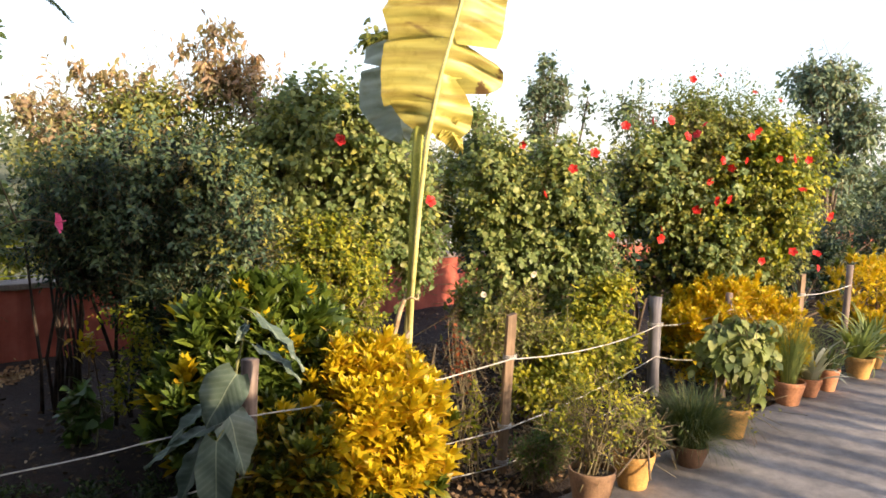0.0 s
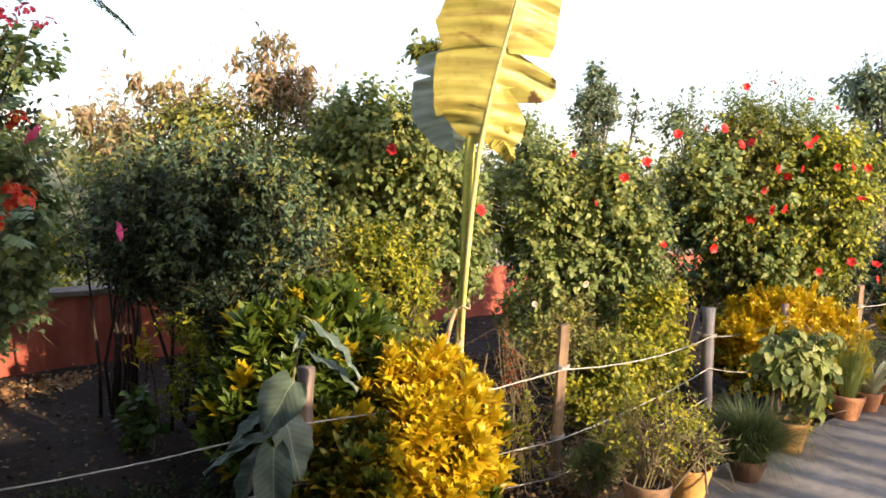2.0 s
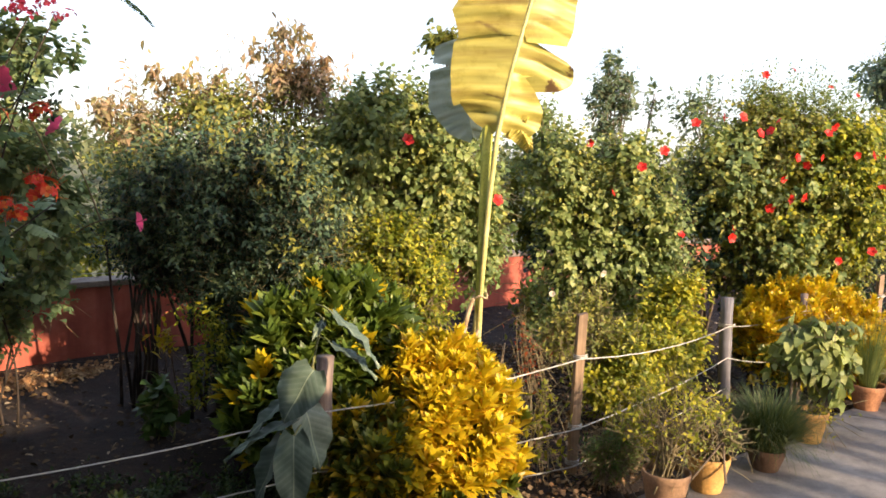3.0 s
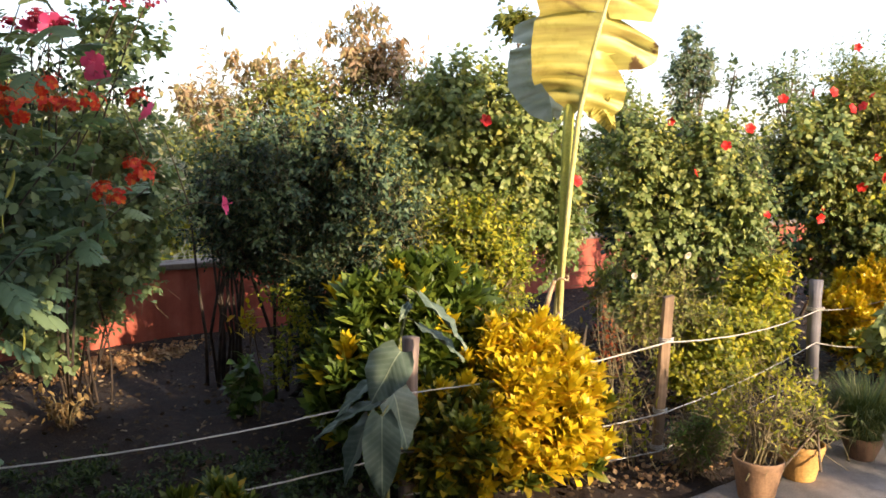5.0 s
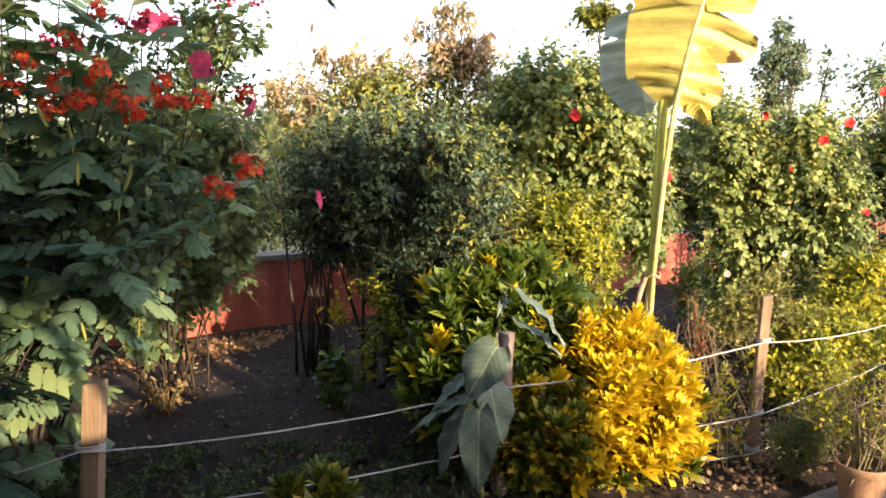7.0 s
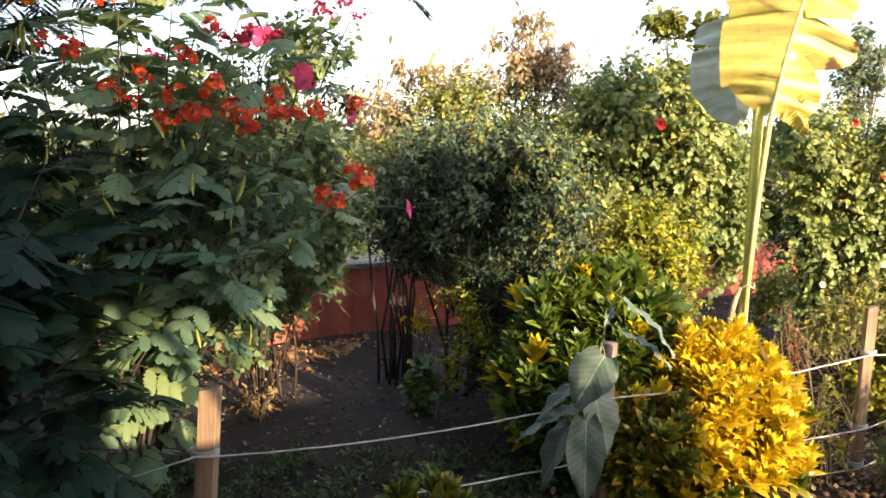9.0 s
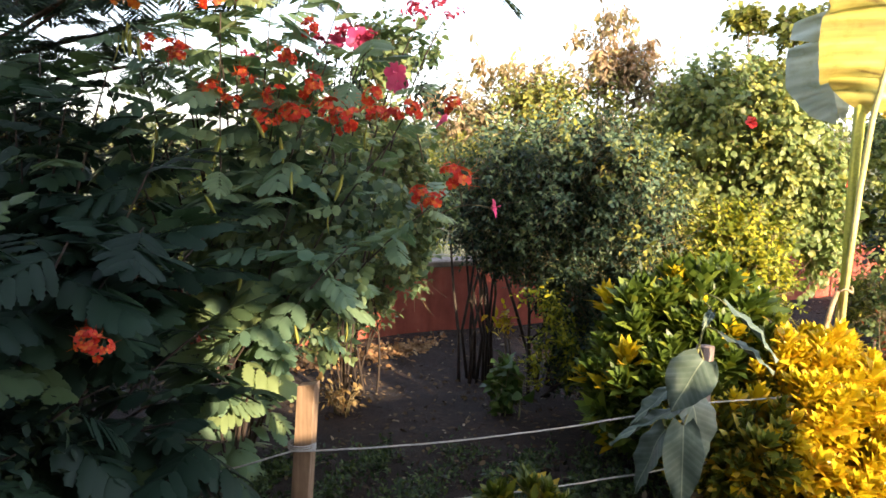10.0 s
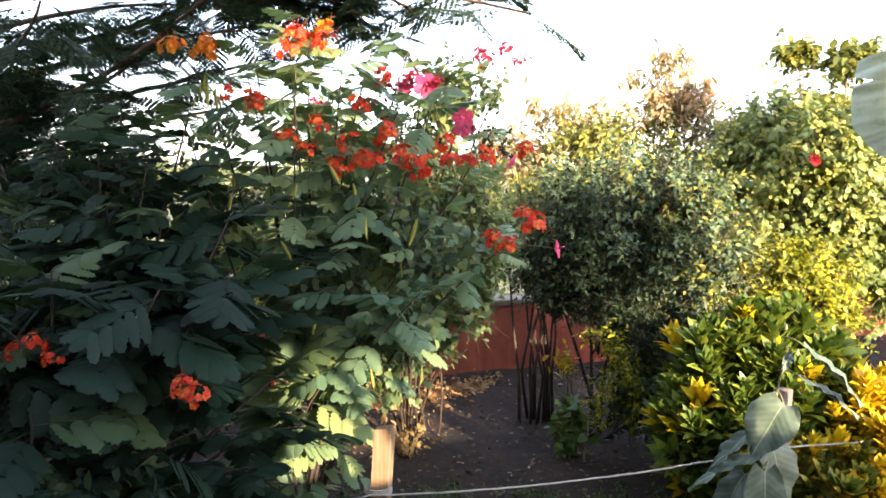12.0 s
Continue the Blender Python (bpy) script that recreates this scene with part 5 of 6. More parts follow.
big_hib = shrub("hibiscus_bush", "broad hibiscus bush covered with red flowers", "hibiscus bush", (2.15, 6.75, 0),
                [(2.2, 6.7, 1.45, 0.72, 0.5, 0.62), (2.65, 6.7, 1.3, 0.42, 0.45, 0.6), (1.7, 6.7, 1.55, 0.45, 0.45, 0.5), (2.72, 6.7, 1.72, 0.36, 0.4, 0.42), (2.2, 6.7, 0.8, 0.75, 0.45, 0.4), (2.1, 6.75, 2.0, 0.45, 0.35, 0.35)],
                2700, 9, 0.048, M_OLIVE, LEAF_B, 10, 0.016, inner=0.5, droop=0.5, face=SUNNY, group="hibiscus bushes",
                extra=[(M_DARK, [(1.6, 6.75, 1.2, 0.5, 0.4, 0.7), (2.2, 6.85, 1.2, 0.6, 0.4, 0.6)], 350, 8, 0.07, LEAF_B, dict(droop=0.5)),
                       # citrus leaves here, lime ones below, colour the right half as sunlit
                       (M_CITRUS, [(2.5, 6.6, 1.45, 0.55, 0.42, 0.6), (2.7, 6.6, 1.75, 0.4, 0.4, 0.4)], 620, 8, 0.052, LEAF_B, dict(droop=0.6, inner=0.8, face=SUNNY)),
                       (M_GREEN, [(2.2, 6.62, 1.5, 0.72, 0.46, 0.6), (1.75, 6.62, 1.55, 0.45, 0.42, 0.5), (2.3, 6.6, 1.0, 0.6, 0.42, 0.4)], 420, 8, 0.06, LEAF_B, dict(droop=0.7, inner=0.86, face=SUNNY)),
                       (M_LIME, [(2.62, 6.55, 1.4, 0.42, 0.4, 0.6), (2.45, 6.6, 1.75, 0.5, 0.4, 0.4)], 170, 8, 0.055, LEAF_B, dict(droop=0.6, inner=0.85, face=SUNNY)),
                       # grey-green top shoots, paled to look backlit
                       (M_GREY, [(1.95, 6.75, 2.36, 0.3, 0.2, 0.2), (2.4, 6.75, 2.36, 0.35, 0.2, 0.18)], 150, 9, 0.04, LEAF_M, dict(up=1.6, shoot=0.42, inner=0.2, droop=0.1)),
                       (M_GREEN, [(2.1, 6.75, 2.32, 0.45, 0.3, 0.2), (1.6, 6.75, 2.05, 0.3, 0.3, 0.25), (2.55, 6.72, 2.2, 0.32, 0.25, 0.22)], 280, 9, 0.046, LEAF_M, dict(up=1.3, shoot=0.4, inner=0.3, droop=0.1))])
bloom(big_hib, ME_HIB, M_RED, [(1.3, 1.96), (1.53, 2.02), (1.66, 2.02), (1.91, 2.01), (1.78, 1.9), (1.88, 1.92), (2.31, 1.97), (2.26, 1.91), (2.09, 1.73), (2.13, 1.68), (2.27, 1.74),
                               (2.48, 1.76), (2.6, 1.76), (2.71, 1.76), (2.0, 1.57)], 6.2, 0.62)
bloom(big_hib, ME_HIB, M_RED, [(1.92, 1.35), (2.04, 1.42), (2.12, 1.44), (1.62, 1.18), (1.64, 1.11), (2.7, 1.52), (2.38, 0.98), (2.65, 1.05), (2.87, 1.03), (2.9, 0.92), (2.88, 1.34)], 6.2, 0.62)
bloom(big_hib, ME_HIB, M_RED, [(2.45, 2.3), (2.7, 2.25), (2.14, 2.42), (1.92, 2.38)], 6.68, 0.5)

rose = shrub("rose_bush", "straggly rose bush with reddish shoots", "rose bush", (0.42, 5.0, 0),
             [(0.45, 5.0, 0.75, 0.22, 0.22, 0.25), (0.65, 5.1, 0.55, 0.25, 0.22, 0.25), (0.30, 5.0, 0.6, 0.18, 0.2, 0.25)], 210, 7, 0.042, M_OLIVE, LEAF_S, 9, 0.0045, M_STEM, shoot=0.2, up=0.6, face=SUNNY)
ME_ROSE.materials.append(M_WHITE)
bloom(rose, ME_ROSE, M_WHITE, [(0.21, 0.83), (0.50, 0.98)], 4.85, 0.75, name="rose")
shrub("red_twig_plant", "bare twiggy rose shoots with red young leaves", "plant", (0.12, 4.9, 0), [(0.10, 4.9, 0.46, 0.13, 0.1, 0.24), (0.02, 4.9, 0.68, 0.08, 0.05, 0.12)], 24, 5, 0.034,
      leaf_mat("leaf_red_young", [(0.0, (0.35, 0.07, 0.03)), (1.0, (0.55, 0.16, 0.06))]), LEAF_S, 7, 0.005, M_TWIG, shoot=0.2, up=0.9)
shrub("lime_shrub", "yellow-green leafy shrub behind the rope", "shrub", (1.10, 5.80, 0),
      [(1.08, 5.78, 0.55, 0.27, 0.2, 0.28), (1.22, 5.85, 0.38, 0.22, 0.2, 0.26), (0.92, 5.72, 0.38, 0.22, 0.2, 0.26), (1.19, 5.80, 0.78, 0.2, 0.18, 0.16)], 600, 8, 0.064, M_LIME, LEAF_M, 6, 0.008, shoot=0.18, up=0.7, face=SUNNY, wide=1.25)
shrub("lime_shrub", "low leafy shrub with bright yellow-green leaves", "shrub", (0.75, 5.05, 0),
      [(0.66, 5.0, 0.30, 0.28, 0.22, 0.28), (1.02, 5.45, 0.30, 0.26, 0.22, 0.28), (0.85, 5.2, 0.42, 0.26, 0.2, 0.24)], 700, 8, 0.056, M_LIME, LEAF_M, 8, 0.007, shoot=0.16, up=0.6, face=SUNNY, wide=1.25)
shrub("weed", "thin leafy weed stem beside the stake", "plant", (0.15, 4.15, 0), [(0.14, 4.15, 0.3, 0.06, 0.05, 0.25)], 30, 5, 0.045, M_LIME, LEAF_M, 3, 0.006, M_TWIG, up=0.8)
shrub("young_croton", "slim young croton with yellow-green leaves", "plant", (-2.10, 4.72, 0), [(-2.16, 4.75, 0.5, 0.04, 0.035, 0.14)], 10, 6, 0.055, M_YCROT, LEAF_M, 2, 0.006, shoot=0.1)
shrub("creeper", "broad-leaved green creeper on a short stick", "plant", (-2.02, 4.38, 0), [(-2.04, 4.38, 0.19, 0.09, 0.07, 0.2)], 40, 5, 0.085, M_FERN, LEAF_B, 2, 0.006, M_STEM, droop=0.9, shoot=0.1, face=(0.1, -0.8, 0.4), clump=0)

# the high lobe at 1.35, 8.0 is added to dapple the red wall
shrub("low_shrub", "low olive shrub before the garden wall", "shrub", (0.65, 7.7, 0), [(0.5, 7.6, 0.45, 0.36, 0.3, 0.40), (0.22, 7.35, 0.36, 0.2, 0.2, 0.34), (0.28, 7.0, 0.42, 0.15, 0.15, 0.36), (0.14, 7.2, 0.40, 0.14, 0.15, 0.36), (1.35, 8.0, 0.85, 0.32, 0.3, 0.32), (1.0, 7.7, 0.5, 0.4, 0.3, 0.45), (1.5, 7.9, 0.5, 0.4, 0.3, 0.45)], 620, 8, 0.06, M_OLIVE, LEAF_M, 6, 0.01)
# slim and broad trees behind the wall
shrub("slim_tree", "slim upright young tree behind the hedge", "tree", (0.95, 8.2, 0),
      [(0.93, 8.2, 2.60, 0.15, 0.14, 0.34), (0.84, 8.2, 2.34, 0.18, 0.16, 0.34), (1.07, 8.2, 2.42, 0.14, 0.14, 0.32), (0.9, 8.2, 2.0, 0.16, 0.15, 0.3), (1.36, 8.3, 2.36, 0.07, 0.07, 0.26)], 210, 9, 0.075, M_BLUE, LEAF_M, 3, 0.018, up=0.9, shoot=0.25, droop=0.7, core=0.1, face=SUNNY)
shrub("slim_tree", "airy young tree with upright leafy shoots", "tree", (2.0, 8.2, 0),
      [(1.85, 8.2, 2.3, 0.4, 0.25, 0.3), (2.4, 8.2, 2.35, 0.35, 0.25, 0.3), (2.1, 8.2, 1.6, 0.7, 0.3, 0.6), (3.0, 8.2, 2.1, 0.4, 0.3, 0.4)], 300, 9, 0.075, M_BLUE, LEAF_M, 6, 0.018, up=1.1, shoot=0.35, core=0.1, face=SUNNY)
shrub("garden_tree", "round-crowned blue-green tree across the field", "tree", (6.6, 14.0, 0),
      [(6.4, 14, 3.3, 0.75, 0.8, 0.65), (6.95, 14, 2.6, 0.65, 0.8, 0.7), (6.1, 14, 2.3, 0.5, 0.6, 0.5), (6.6, 14, 1.9, 0.7, 0.7, 0.4)], 620, 10, 0.14, M_BLUE, LEAF_M, 5, 0.05, droop=0.9, shoot=0.5, twig=0.006, core=0.1, face=SUNNY)
shrub("garden_tree", "leafy tree top behind the banana", "tree", (-0.6, 9.9, 0),
      [(-0.85, 9.9, 3.1, 0.34, 0.35, 0.18), (-0.3, 9.9, 3.0, 0.4, 0.4, 0.28), (-0.5, 9.9, 2.4, 0.6, 0.4, 0.4)], 200, 10, 0.10, M_OLIVE, LEAF_B, 3, 0.022, droop=0.5, shoot=0.35)

# ---- peacock-flower shrub and neighbours ----
def frond(ln, pairs, leaflets, lw, outline=LEAF_S, wide=1.7):
    """A twice-divided leaf: ribs in pairs along the stalk, leaflets in pairs along each rib."""
    chunks = [tube([(0, 0, 0), (0, ln * 0.5, 0.03 * ln), (0, ln, -0.14 * ln)], [0.0022, 0.0016, 0.0008], 4)]
    pos, d, n, sz = [], [], [], []
    for i in range(pairs):
        k = 0.22 + 0.78 * i / (pairs - 1)
        y0, z0 = ln * k, ln * (0.12 * k - 0.26 * k * k) * 0.7
        for s in (-1, 1):
            rl = ln * 0.48 * (math.sin(math.pi * (0.2 + 0.62 * k)) ** 0.8)
            rib = unit(np.array([s * 0.85, 0.55 + 0.35 * k, -0.12 - 0.12 * rng.random()]))
            a = np.array([0, y0, z0])
            chunks.append(sticks(a[None], (a + rib * rl)[None], 0.0009))
            for j in range(leaflets):
                f = 0.12 + 0.88 * j / (leaflets - 1)
                c = a + rib * rl * f + np.array([0, 0, -0.05 * rl * f * f])
                for side in (-1, 1):
                    cross = np.cross(rib, [0, 0, 1.0]) * side
                    pos.append(c)
                    d.append(cross + rib * 0.45 + rng.normal(size=3) * 0.08)
                    n.append(np.array([0, 0, 1.0]) + rng.normal(size=3) * 0.15)
                    sz.append(lw * (0.75 + 0.4 * math.sin(math.pi * f)))
    leafl = cloud(np.array(pos), np.array(d), np.array(n), np.array(sz), outline, wide)
    return join(chunks + [leafl])


def plate_frond(ln, pairs, wide):
    """A divided leaf whose close-set leaflets make each rib read as one scalloped blade."""
    chunks = [tube([(0, 0, 0), (0, ln * 0.5, 0.03 * ln), (0, ln, -0.10 * ln)], [0.0022, 0.0016, 0.0008], 4)]
    ribs = [(0.24 + 0.70 * i / (pairs - 1), side) for i in range(pairs) for side in (-1, 1)] + [(0.97, 0)]
    n = 13
    for k, side in ribs:
        start = np.array([0, ln * k, ln * (0.12 * k - 0.22 * k * k) * 0.7])
        rl = ln * 0.50 * (math.sin(math.pi * (0.22 + 0.58 * k)) ** 0.8) * rng.uniform(0.85, 1.1) if side else ln * 0.30
        way = unit(np.array([side * 0.85, (0.50 + 0.40 * k) if side else 1.0, -0.10 - 0.2 * rng.random()]))
        across = unit(np.cross(way, [0, 0, 1.0]) + np.array([0, 0, rng.normal() * 0.22]))
        v, t = [], []
        for i in range(n + 1):
            f = i / n
            half = wide * (math.sin(math.pi * (0.10 + 0.83 * f)) ** 0.6) * (1.0 + (0.16 if i % 2 else -0.14)) * rng.uniform(0.9, 1.1)
            c = start + way * rl * f + np.array([0, 0, -0.16 * rl * f * f])
            fold = np.array([0, 0, -0.22 * half])
            v += [c - across * half + fold, c, c + across * half + fold]
        for i in range(n):
            p = i * 3
            t += [(p, p + 1, p + 4), (p, p + 4, p + 3), (p + 1, p + 2, p + 5), (p + 1, p + 5, p + 4)]
        chunks.append((v, t))
    return join(chunks)


FRONDS = [mesh_of("frond", *plate_frond(0.27, p_, w_)) for p_, w_ in ((4, 0.032), (3, 0.036), (5, 0.025), (4, 0.028), (5, 0.022), (6, 0.017), (4, 0.030))]
M_FROND = leaf_mat("leaf_frond", [(0.0, (0.14, 0.25, 0.185)), (0.5, (0.23, 0.355, 0.24)), (0.85, (0.275, 0.385, 0.215)), (1.0, (0.34, 0.42, 0.195))], 0.40, 0.42, True)
for me in FRONDS:
    me.materials.append(M_FROND)
ME_AMBER = [me.copy() for me in ME_HEADS]
M_AMBER = leaf_mat("petal_amber", [(0.0, (0.80, 0.16, 0.012)), (1.0, (0.90, 0.36, 0.02))], 0.25, 0.5)
for me in ME_HEADS:
    me.materials.append(M_ORANGE)
for me in ME_AMBER:
    me.materials.append(M_AMBER)
ME_PINKHIB.materials.append(M_PINK)
for me in ME_SPRAYS:
    me.materials.append(M_MAGENTA)
ME_STALKS.materials.append(M_STEM)


def pod():
    n = 9
    v, t = [], []
    for i in range(n + 1):
        k = i / n
        w = 0.009 * math.sin(math.pi * (0.06 + 0.88 * k)) ** 0.5
        for c, (a, b) in enumerate(((-1, 0), (0, 0.35), (1, 0), (0, -0.35))):
            v.append((a * w, b * w + 0.006 * math.sin(k * 3), -0.10 * k))
    for i in range(n):
        for c in range(4):
            p, q_ = i * 4 + c, i * 4 + (c + 1) % 4
            t += [(p, q_, q_ + 4), (p, q_ + 4, p + 4)]
    return v, t


ME_POD = mesh_of("pod", *pod())
ME_POD.materials.append(M_POD)


def frond_shrub(name, label, category, base, stems, fronds_per, size, fronds=FRONDS, r0=0.018, stem_mat=None, first=0.35, low=0.0):
    """Stems given as (via, tip); fronds spring all round from their upper part."""
    ob = thing(name, label, category, base)
    off = np.asarray(base, dtype=float)
    i = 0
    for via, tip in stems:
        p = bez((0, 0, -0.05), np.asarray(via) - off, np.asarray(tip) - off, 12)
        put("stem", mesh_of("stem", *tube(p, np.linspace(r0, r0 * 0.3, 12), 7)), stem_mat or M_STEM, ob)
        for k in np.linspace(first, 1.0, fronds_per):
            f = k * 11
            j = min(int(f), 10)
            q_ = p[j] * (1 - f + j) + p[j + 1] * (f - j)
            i += 1
            if q_[2] < 0.95 and rng.random() < (0.85 if q_[2] < low else 0.5):
                continue
            a = math.degrees(i * 2.4) + rng.uniform(-25, 25)
            lift = rng.uniform(-38, 14) + 25 * (k > 0.9)
            s = size * rng.uniform(0.7, 1.2) * (0.55 if tip[0] > -2.2 and tip[1] > 2.9 else 1) * (0.82 if q_[2] > 1.55 else 1)
            put("frond", fronds[i % len(fronds)], None, ob, at=Matrix.Translation(q_) @ pose(0, 0, 0, 0, 0, a) @ pose(0, 0, 0, lift, rng.uniform(-24, 24), 0) @ Matrix.Diagonal((s, s, s, 1)))
    return ob


def heads(ob, places, size=1.0, meshes=ME_HEADS, name="flower_head", stalk=True, ahead=0.0):
    """Flower heads on a shrub; ahead: how far they stand out towards the path along the way from the eye's height."""
    for x, y, z in places:
        k = 1 - ahead / y
        x, y, z = x * k - 0.7 * (1 - k), y * k, z * k + 1.6 * (1 - k)
        f = Vector((rng.normal() * 0.3, -0.5 + rng.normal() * 0.3, 0.8))
        m = world_at(ob, (x, y, z), f, size * rng.uniform(0.85, 1.2), rng.uniform(0, 360))
        fl = stuff(put(name, meshes[rng.integers(0, len(meshes))], None, ob, at=m))
        if stalk:
            stuff(put("stalk_tuft", ME_STALKS, None, fl))


pea = frond_shrub("peacock_flower_shrub", "tall shrub with feathery leaves and orange-red flowers", "shrub", (-2.95, 2.95, 0),
                  [((-2.8, 2.9, 0.9), (-2.15, 3.0, 1.62)), ((-2.9, 2.9, 1.0), (-2.5, 3.05, 1.95)), ((-3.0, 2.9, 1.0), (-2.95, 2.9, 2.15)), ((-2.85, 2.75, 0.6), (-2.3, 2.85, 1.15)),
                   ((-2.75, 3.05, 0.8), (-1.98, 3.22, 1.38)), ((-3.1, 2.8, 0.9), (-3.35, 2.6, 1.9)), ((-3.0, 2.7, 0.5), (-2.6, 2.72, 0.85)), ((-3.0, 3.0, 1.0), (-2.85, 3.25, 1.75)), ((-3.2, 2.9, 0.5), (-3.1, 2.75, 1.1)), ((-2.9, 2.8, 0.4), (-2.6, 2.95, 1.4)), ((-2.7, 3.1, 1.2), (-2.38, 3.2, 2.05)), ((-2.6, 3.3, 1.2), (-2.15, 3.3, 1.85)), ((-3.0, 3.1, 1.2), (-2.72, 3.2, 2.25)), ((-3.1, 3.0, 1.4), (-3.3, 3.05, 2.3)), ((-3.0, 3.1, 1.4), (-3.05, 3.15, 2.4)), ((-2.9, 3.2, 1.3), (-2.6, 3.35, 2.25)), ((-3.1, 2.9, 1.3), (-3.55, 2.95, 2.15)), ((-3.0, 3.1, 1.6), (-3.15, 3.1, 2.35)), ((-2.9, 3.1, 1.6), (-2.82, 3.1, 2.2)), ((-3.1, 3.0, 1.5), (-3.3, 3.0, 2.15))], 28, 0.9, first=0.1, r0=0.009, low=0.62, stem_mat=M_DARKBARK)
heads(pea, [(-2.74, 3.0, 1.78), (-2.57, 3.0, 1.83), (-2.80, 3.0, 1.67), (-2.62, 3.0, 1.69), (-2.43, 3.0, 1.69), (-2.26, 3.0, 1.69), (-2.16, 3.0, 1.69), (-2.48, 3.02, 1.71), (-1.91, 3.02, 1.46), (-1.87, 3.0, 1.43),
            (-1.99, 3.05, 1.33), (-2.06, 3.05, 1.36), (-2.08, 3.0, 1.72), (-1.93, 3.1, 1.74), (-2.69, 3.02, 1.70), (-2.36, 3.0, 1.67)], 0.88, ahead=0.12)
heads(pea, [(-3.30, 2.85, 2.02), (-3.13, 2.85, 1.95), (-3.2, 2.88, 1.98), (-2.95, 2.95, 1.74), (-2.28, 3.05, 1.78), (-2.9, 2.95, 1.86), (-3.05, 2.95, 1.80), (-2.72, 3.05, 1.95), (-2.62, 3.1, 2.08)], 0.86, ahead=0.12)
heads(pea, [(-3.66, 2.9, 2.26), (-3.47, 2.9, 2.25), (-3.42, 2.92, 2.22), (-2.79, 2.9, 2.27)], 0.9, ME_AMBER)
heads(pea, [(-2.95, 2.9, 2.26), (-2.98, 2.9, 2.20), (-2.89, 2.9, 2.24), (-2.77, 2.9, 2.21)], 0.95)
for _ in range(22):
    x, z = rng.uniform(-3.2, -2.2), rng.uniform(0.75, 1.7)
    put("pod", ME_POD, None, pea, at=world_at(pea, (x, 2.72 + rng.uniform(-0.1, 0.25), z), (rng.normal() * 0.25, rng.normal() * 0.25, 1), rng.uniform(0.8, 1.3), rng.uniform(0, 360)))
for _ in range(7):
    put("pod", ME_POD, None, pea, "pale ripe seed pod", at=world_at(pea, (-3.44 + rng.normal() * 0.05, 2.88, 2.10 + rng.normal() * 0.05), (rng.normal() * 0.3, rng.normal() * 0.3, 1), 1.25, rng.uniform(0, 360)))
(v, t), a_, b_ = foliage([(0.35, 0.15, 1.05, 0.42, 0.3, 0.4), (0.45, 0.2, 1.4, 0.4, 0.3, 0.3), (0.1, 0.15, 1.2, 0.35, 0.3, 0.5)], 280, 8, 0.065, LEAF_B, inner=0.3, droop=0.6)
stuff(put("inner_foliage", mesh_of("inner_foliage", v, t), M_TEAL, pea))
# darker copy of the fronds: shade put into the leaf colour
M_SHADEFROND = leaf_mat("leaf_frond_shaded", [(0.0, (0.012, 0.032, 0.024)), (0.5, (0.028, 0.066, 0.046)), (0.85, (0.055, 0.108, 0.066)), (1.0, (0.11, 0.17, 0.08))], 0.32, 0.55, True)
SHADEF = [me.copy() for me in FRONDS]
for me in SHADEF:
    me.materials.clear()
    me.materials.append(M_SHADEFROND)
near = frond_shrub("peacock_flower_shrub", "feathery shrub with leaves darkened to look shaded, few orange flowers", "shrub", (-3.35, 2.0, 0),
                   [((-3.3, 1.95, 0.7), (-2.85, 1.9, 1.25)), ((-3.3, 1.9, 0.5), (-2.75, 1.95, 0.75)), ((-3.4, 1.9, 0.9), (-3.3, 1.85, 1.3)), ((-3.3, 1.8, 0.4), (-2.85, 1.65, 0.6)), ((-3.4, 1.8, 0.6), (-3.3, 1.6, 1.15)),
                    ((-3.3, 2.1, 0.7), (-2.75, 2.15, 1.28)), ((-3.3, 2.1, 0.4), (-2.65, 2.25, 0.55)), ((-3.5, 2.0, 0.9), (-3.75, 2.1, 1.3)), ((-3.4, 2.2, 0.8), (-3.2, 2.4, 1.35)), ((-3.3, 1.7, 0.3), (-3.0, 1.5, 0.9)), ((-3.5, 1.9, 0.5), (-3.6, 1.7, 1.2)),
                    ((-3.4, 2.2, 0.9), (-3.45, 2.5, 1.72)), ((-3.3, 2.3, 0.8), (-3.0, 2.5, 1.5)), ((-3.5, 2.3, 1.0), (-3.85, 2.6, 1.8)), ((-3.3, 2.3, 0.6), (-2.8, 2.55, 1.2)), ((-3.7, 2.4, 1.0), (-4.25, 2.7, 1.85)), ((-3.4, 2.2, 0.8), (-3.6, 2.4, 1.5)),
                    ((-3.3, 2.3, 0.4), (-2.75, 2.5, 0.85)), ((-3.7, 2.3, 0.8), (-4.2, 2.5, 1.45)), ((-3.3, 2.2, 0.5), (-2.9, 2.35, 1.15)), ((-3.5, 2.5, 1.2), (-3.4, 2.7, 1.9)), ((-3.6, 2.5, 1.2), (-3.9, 2.8, 2.0)), ((-3.5, 2.4, 1.1), (-3.7, 2.6, 1.75)), ((-3.9, 2.4, 1.0), (-4.5, 2.6, 1.7)), ((-3.1, 2.2, 0.5), (-2.6, 2.38, 0.42)), ((-3.1, 2.3, 0.6), (-2.66, 2.5, 0.62))], 26, 1.1, r0=0.012, first=0.15, fronds=SHADEF, stem_mat=M_DARKBARK)
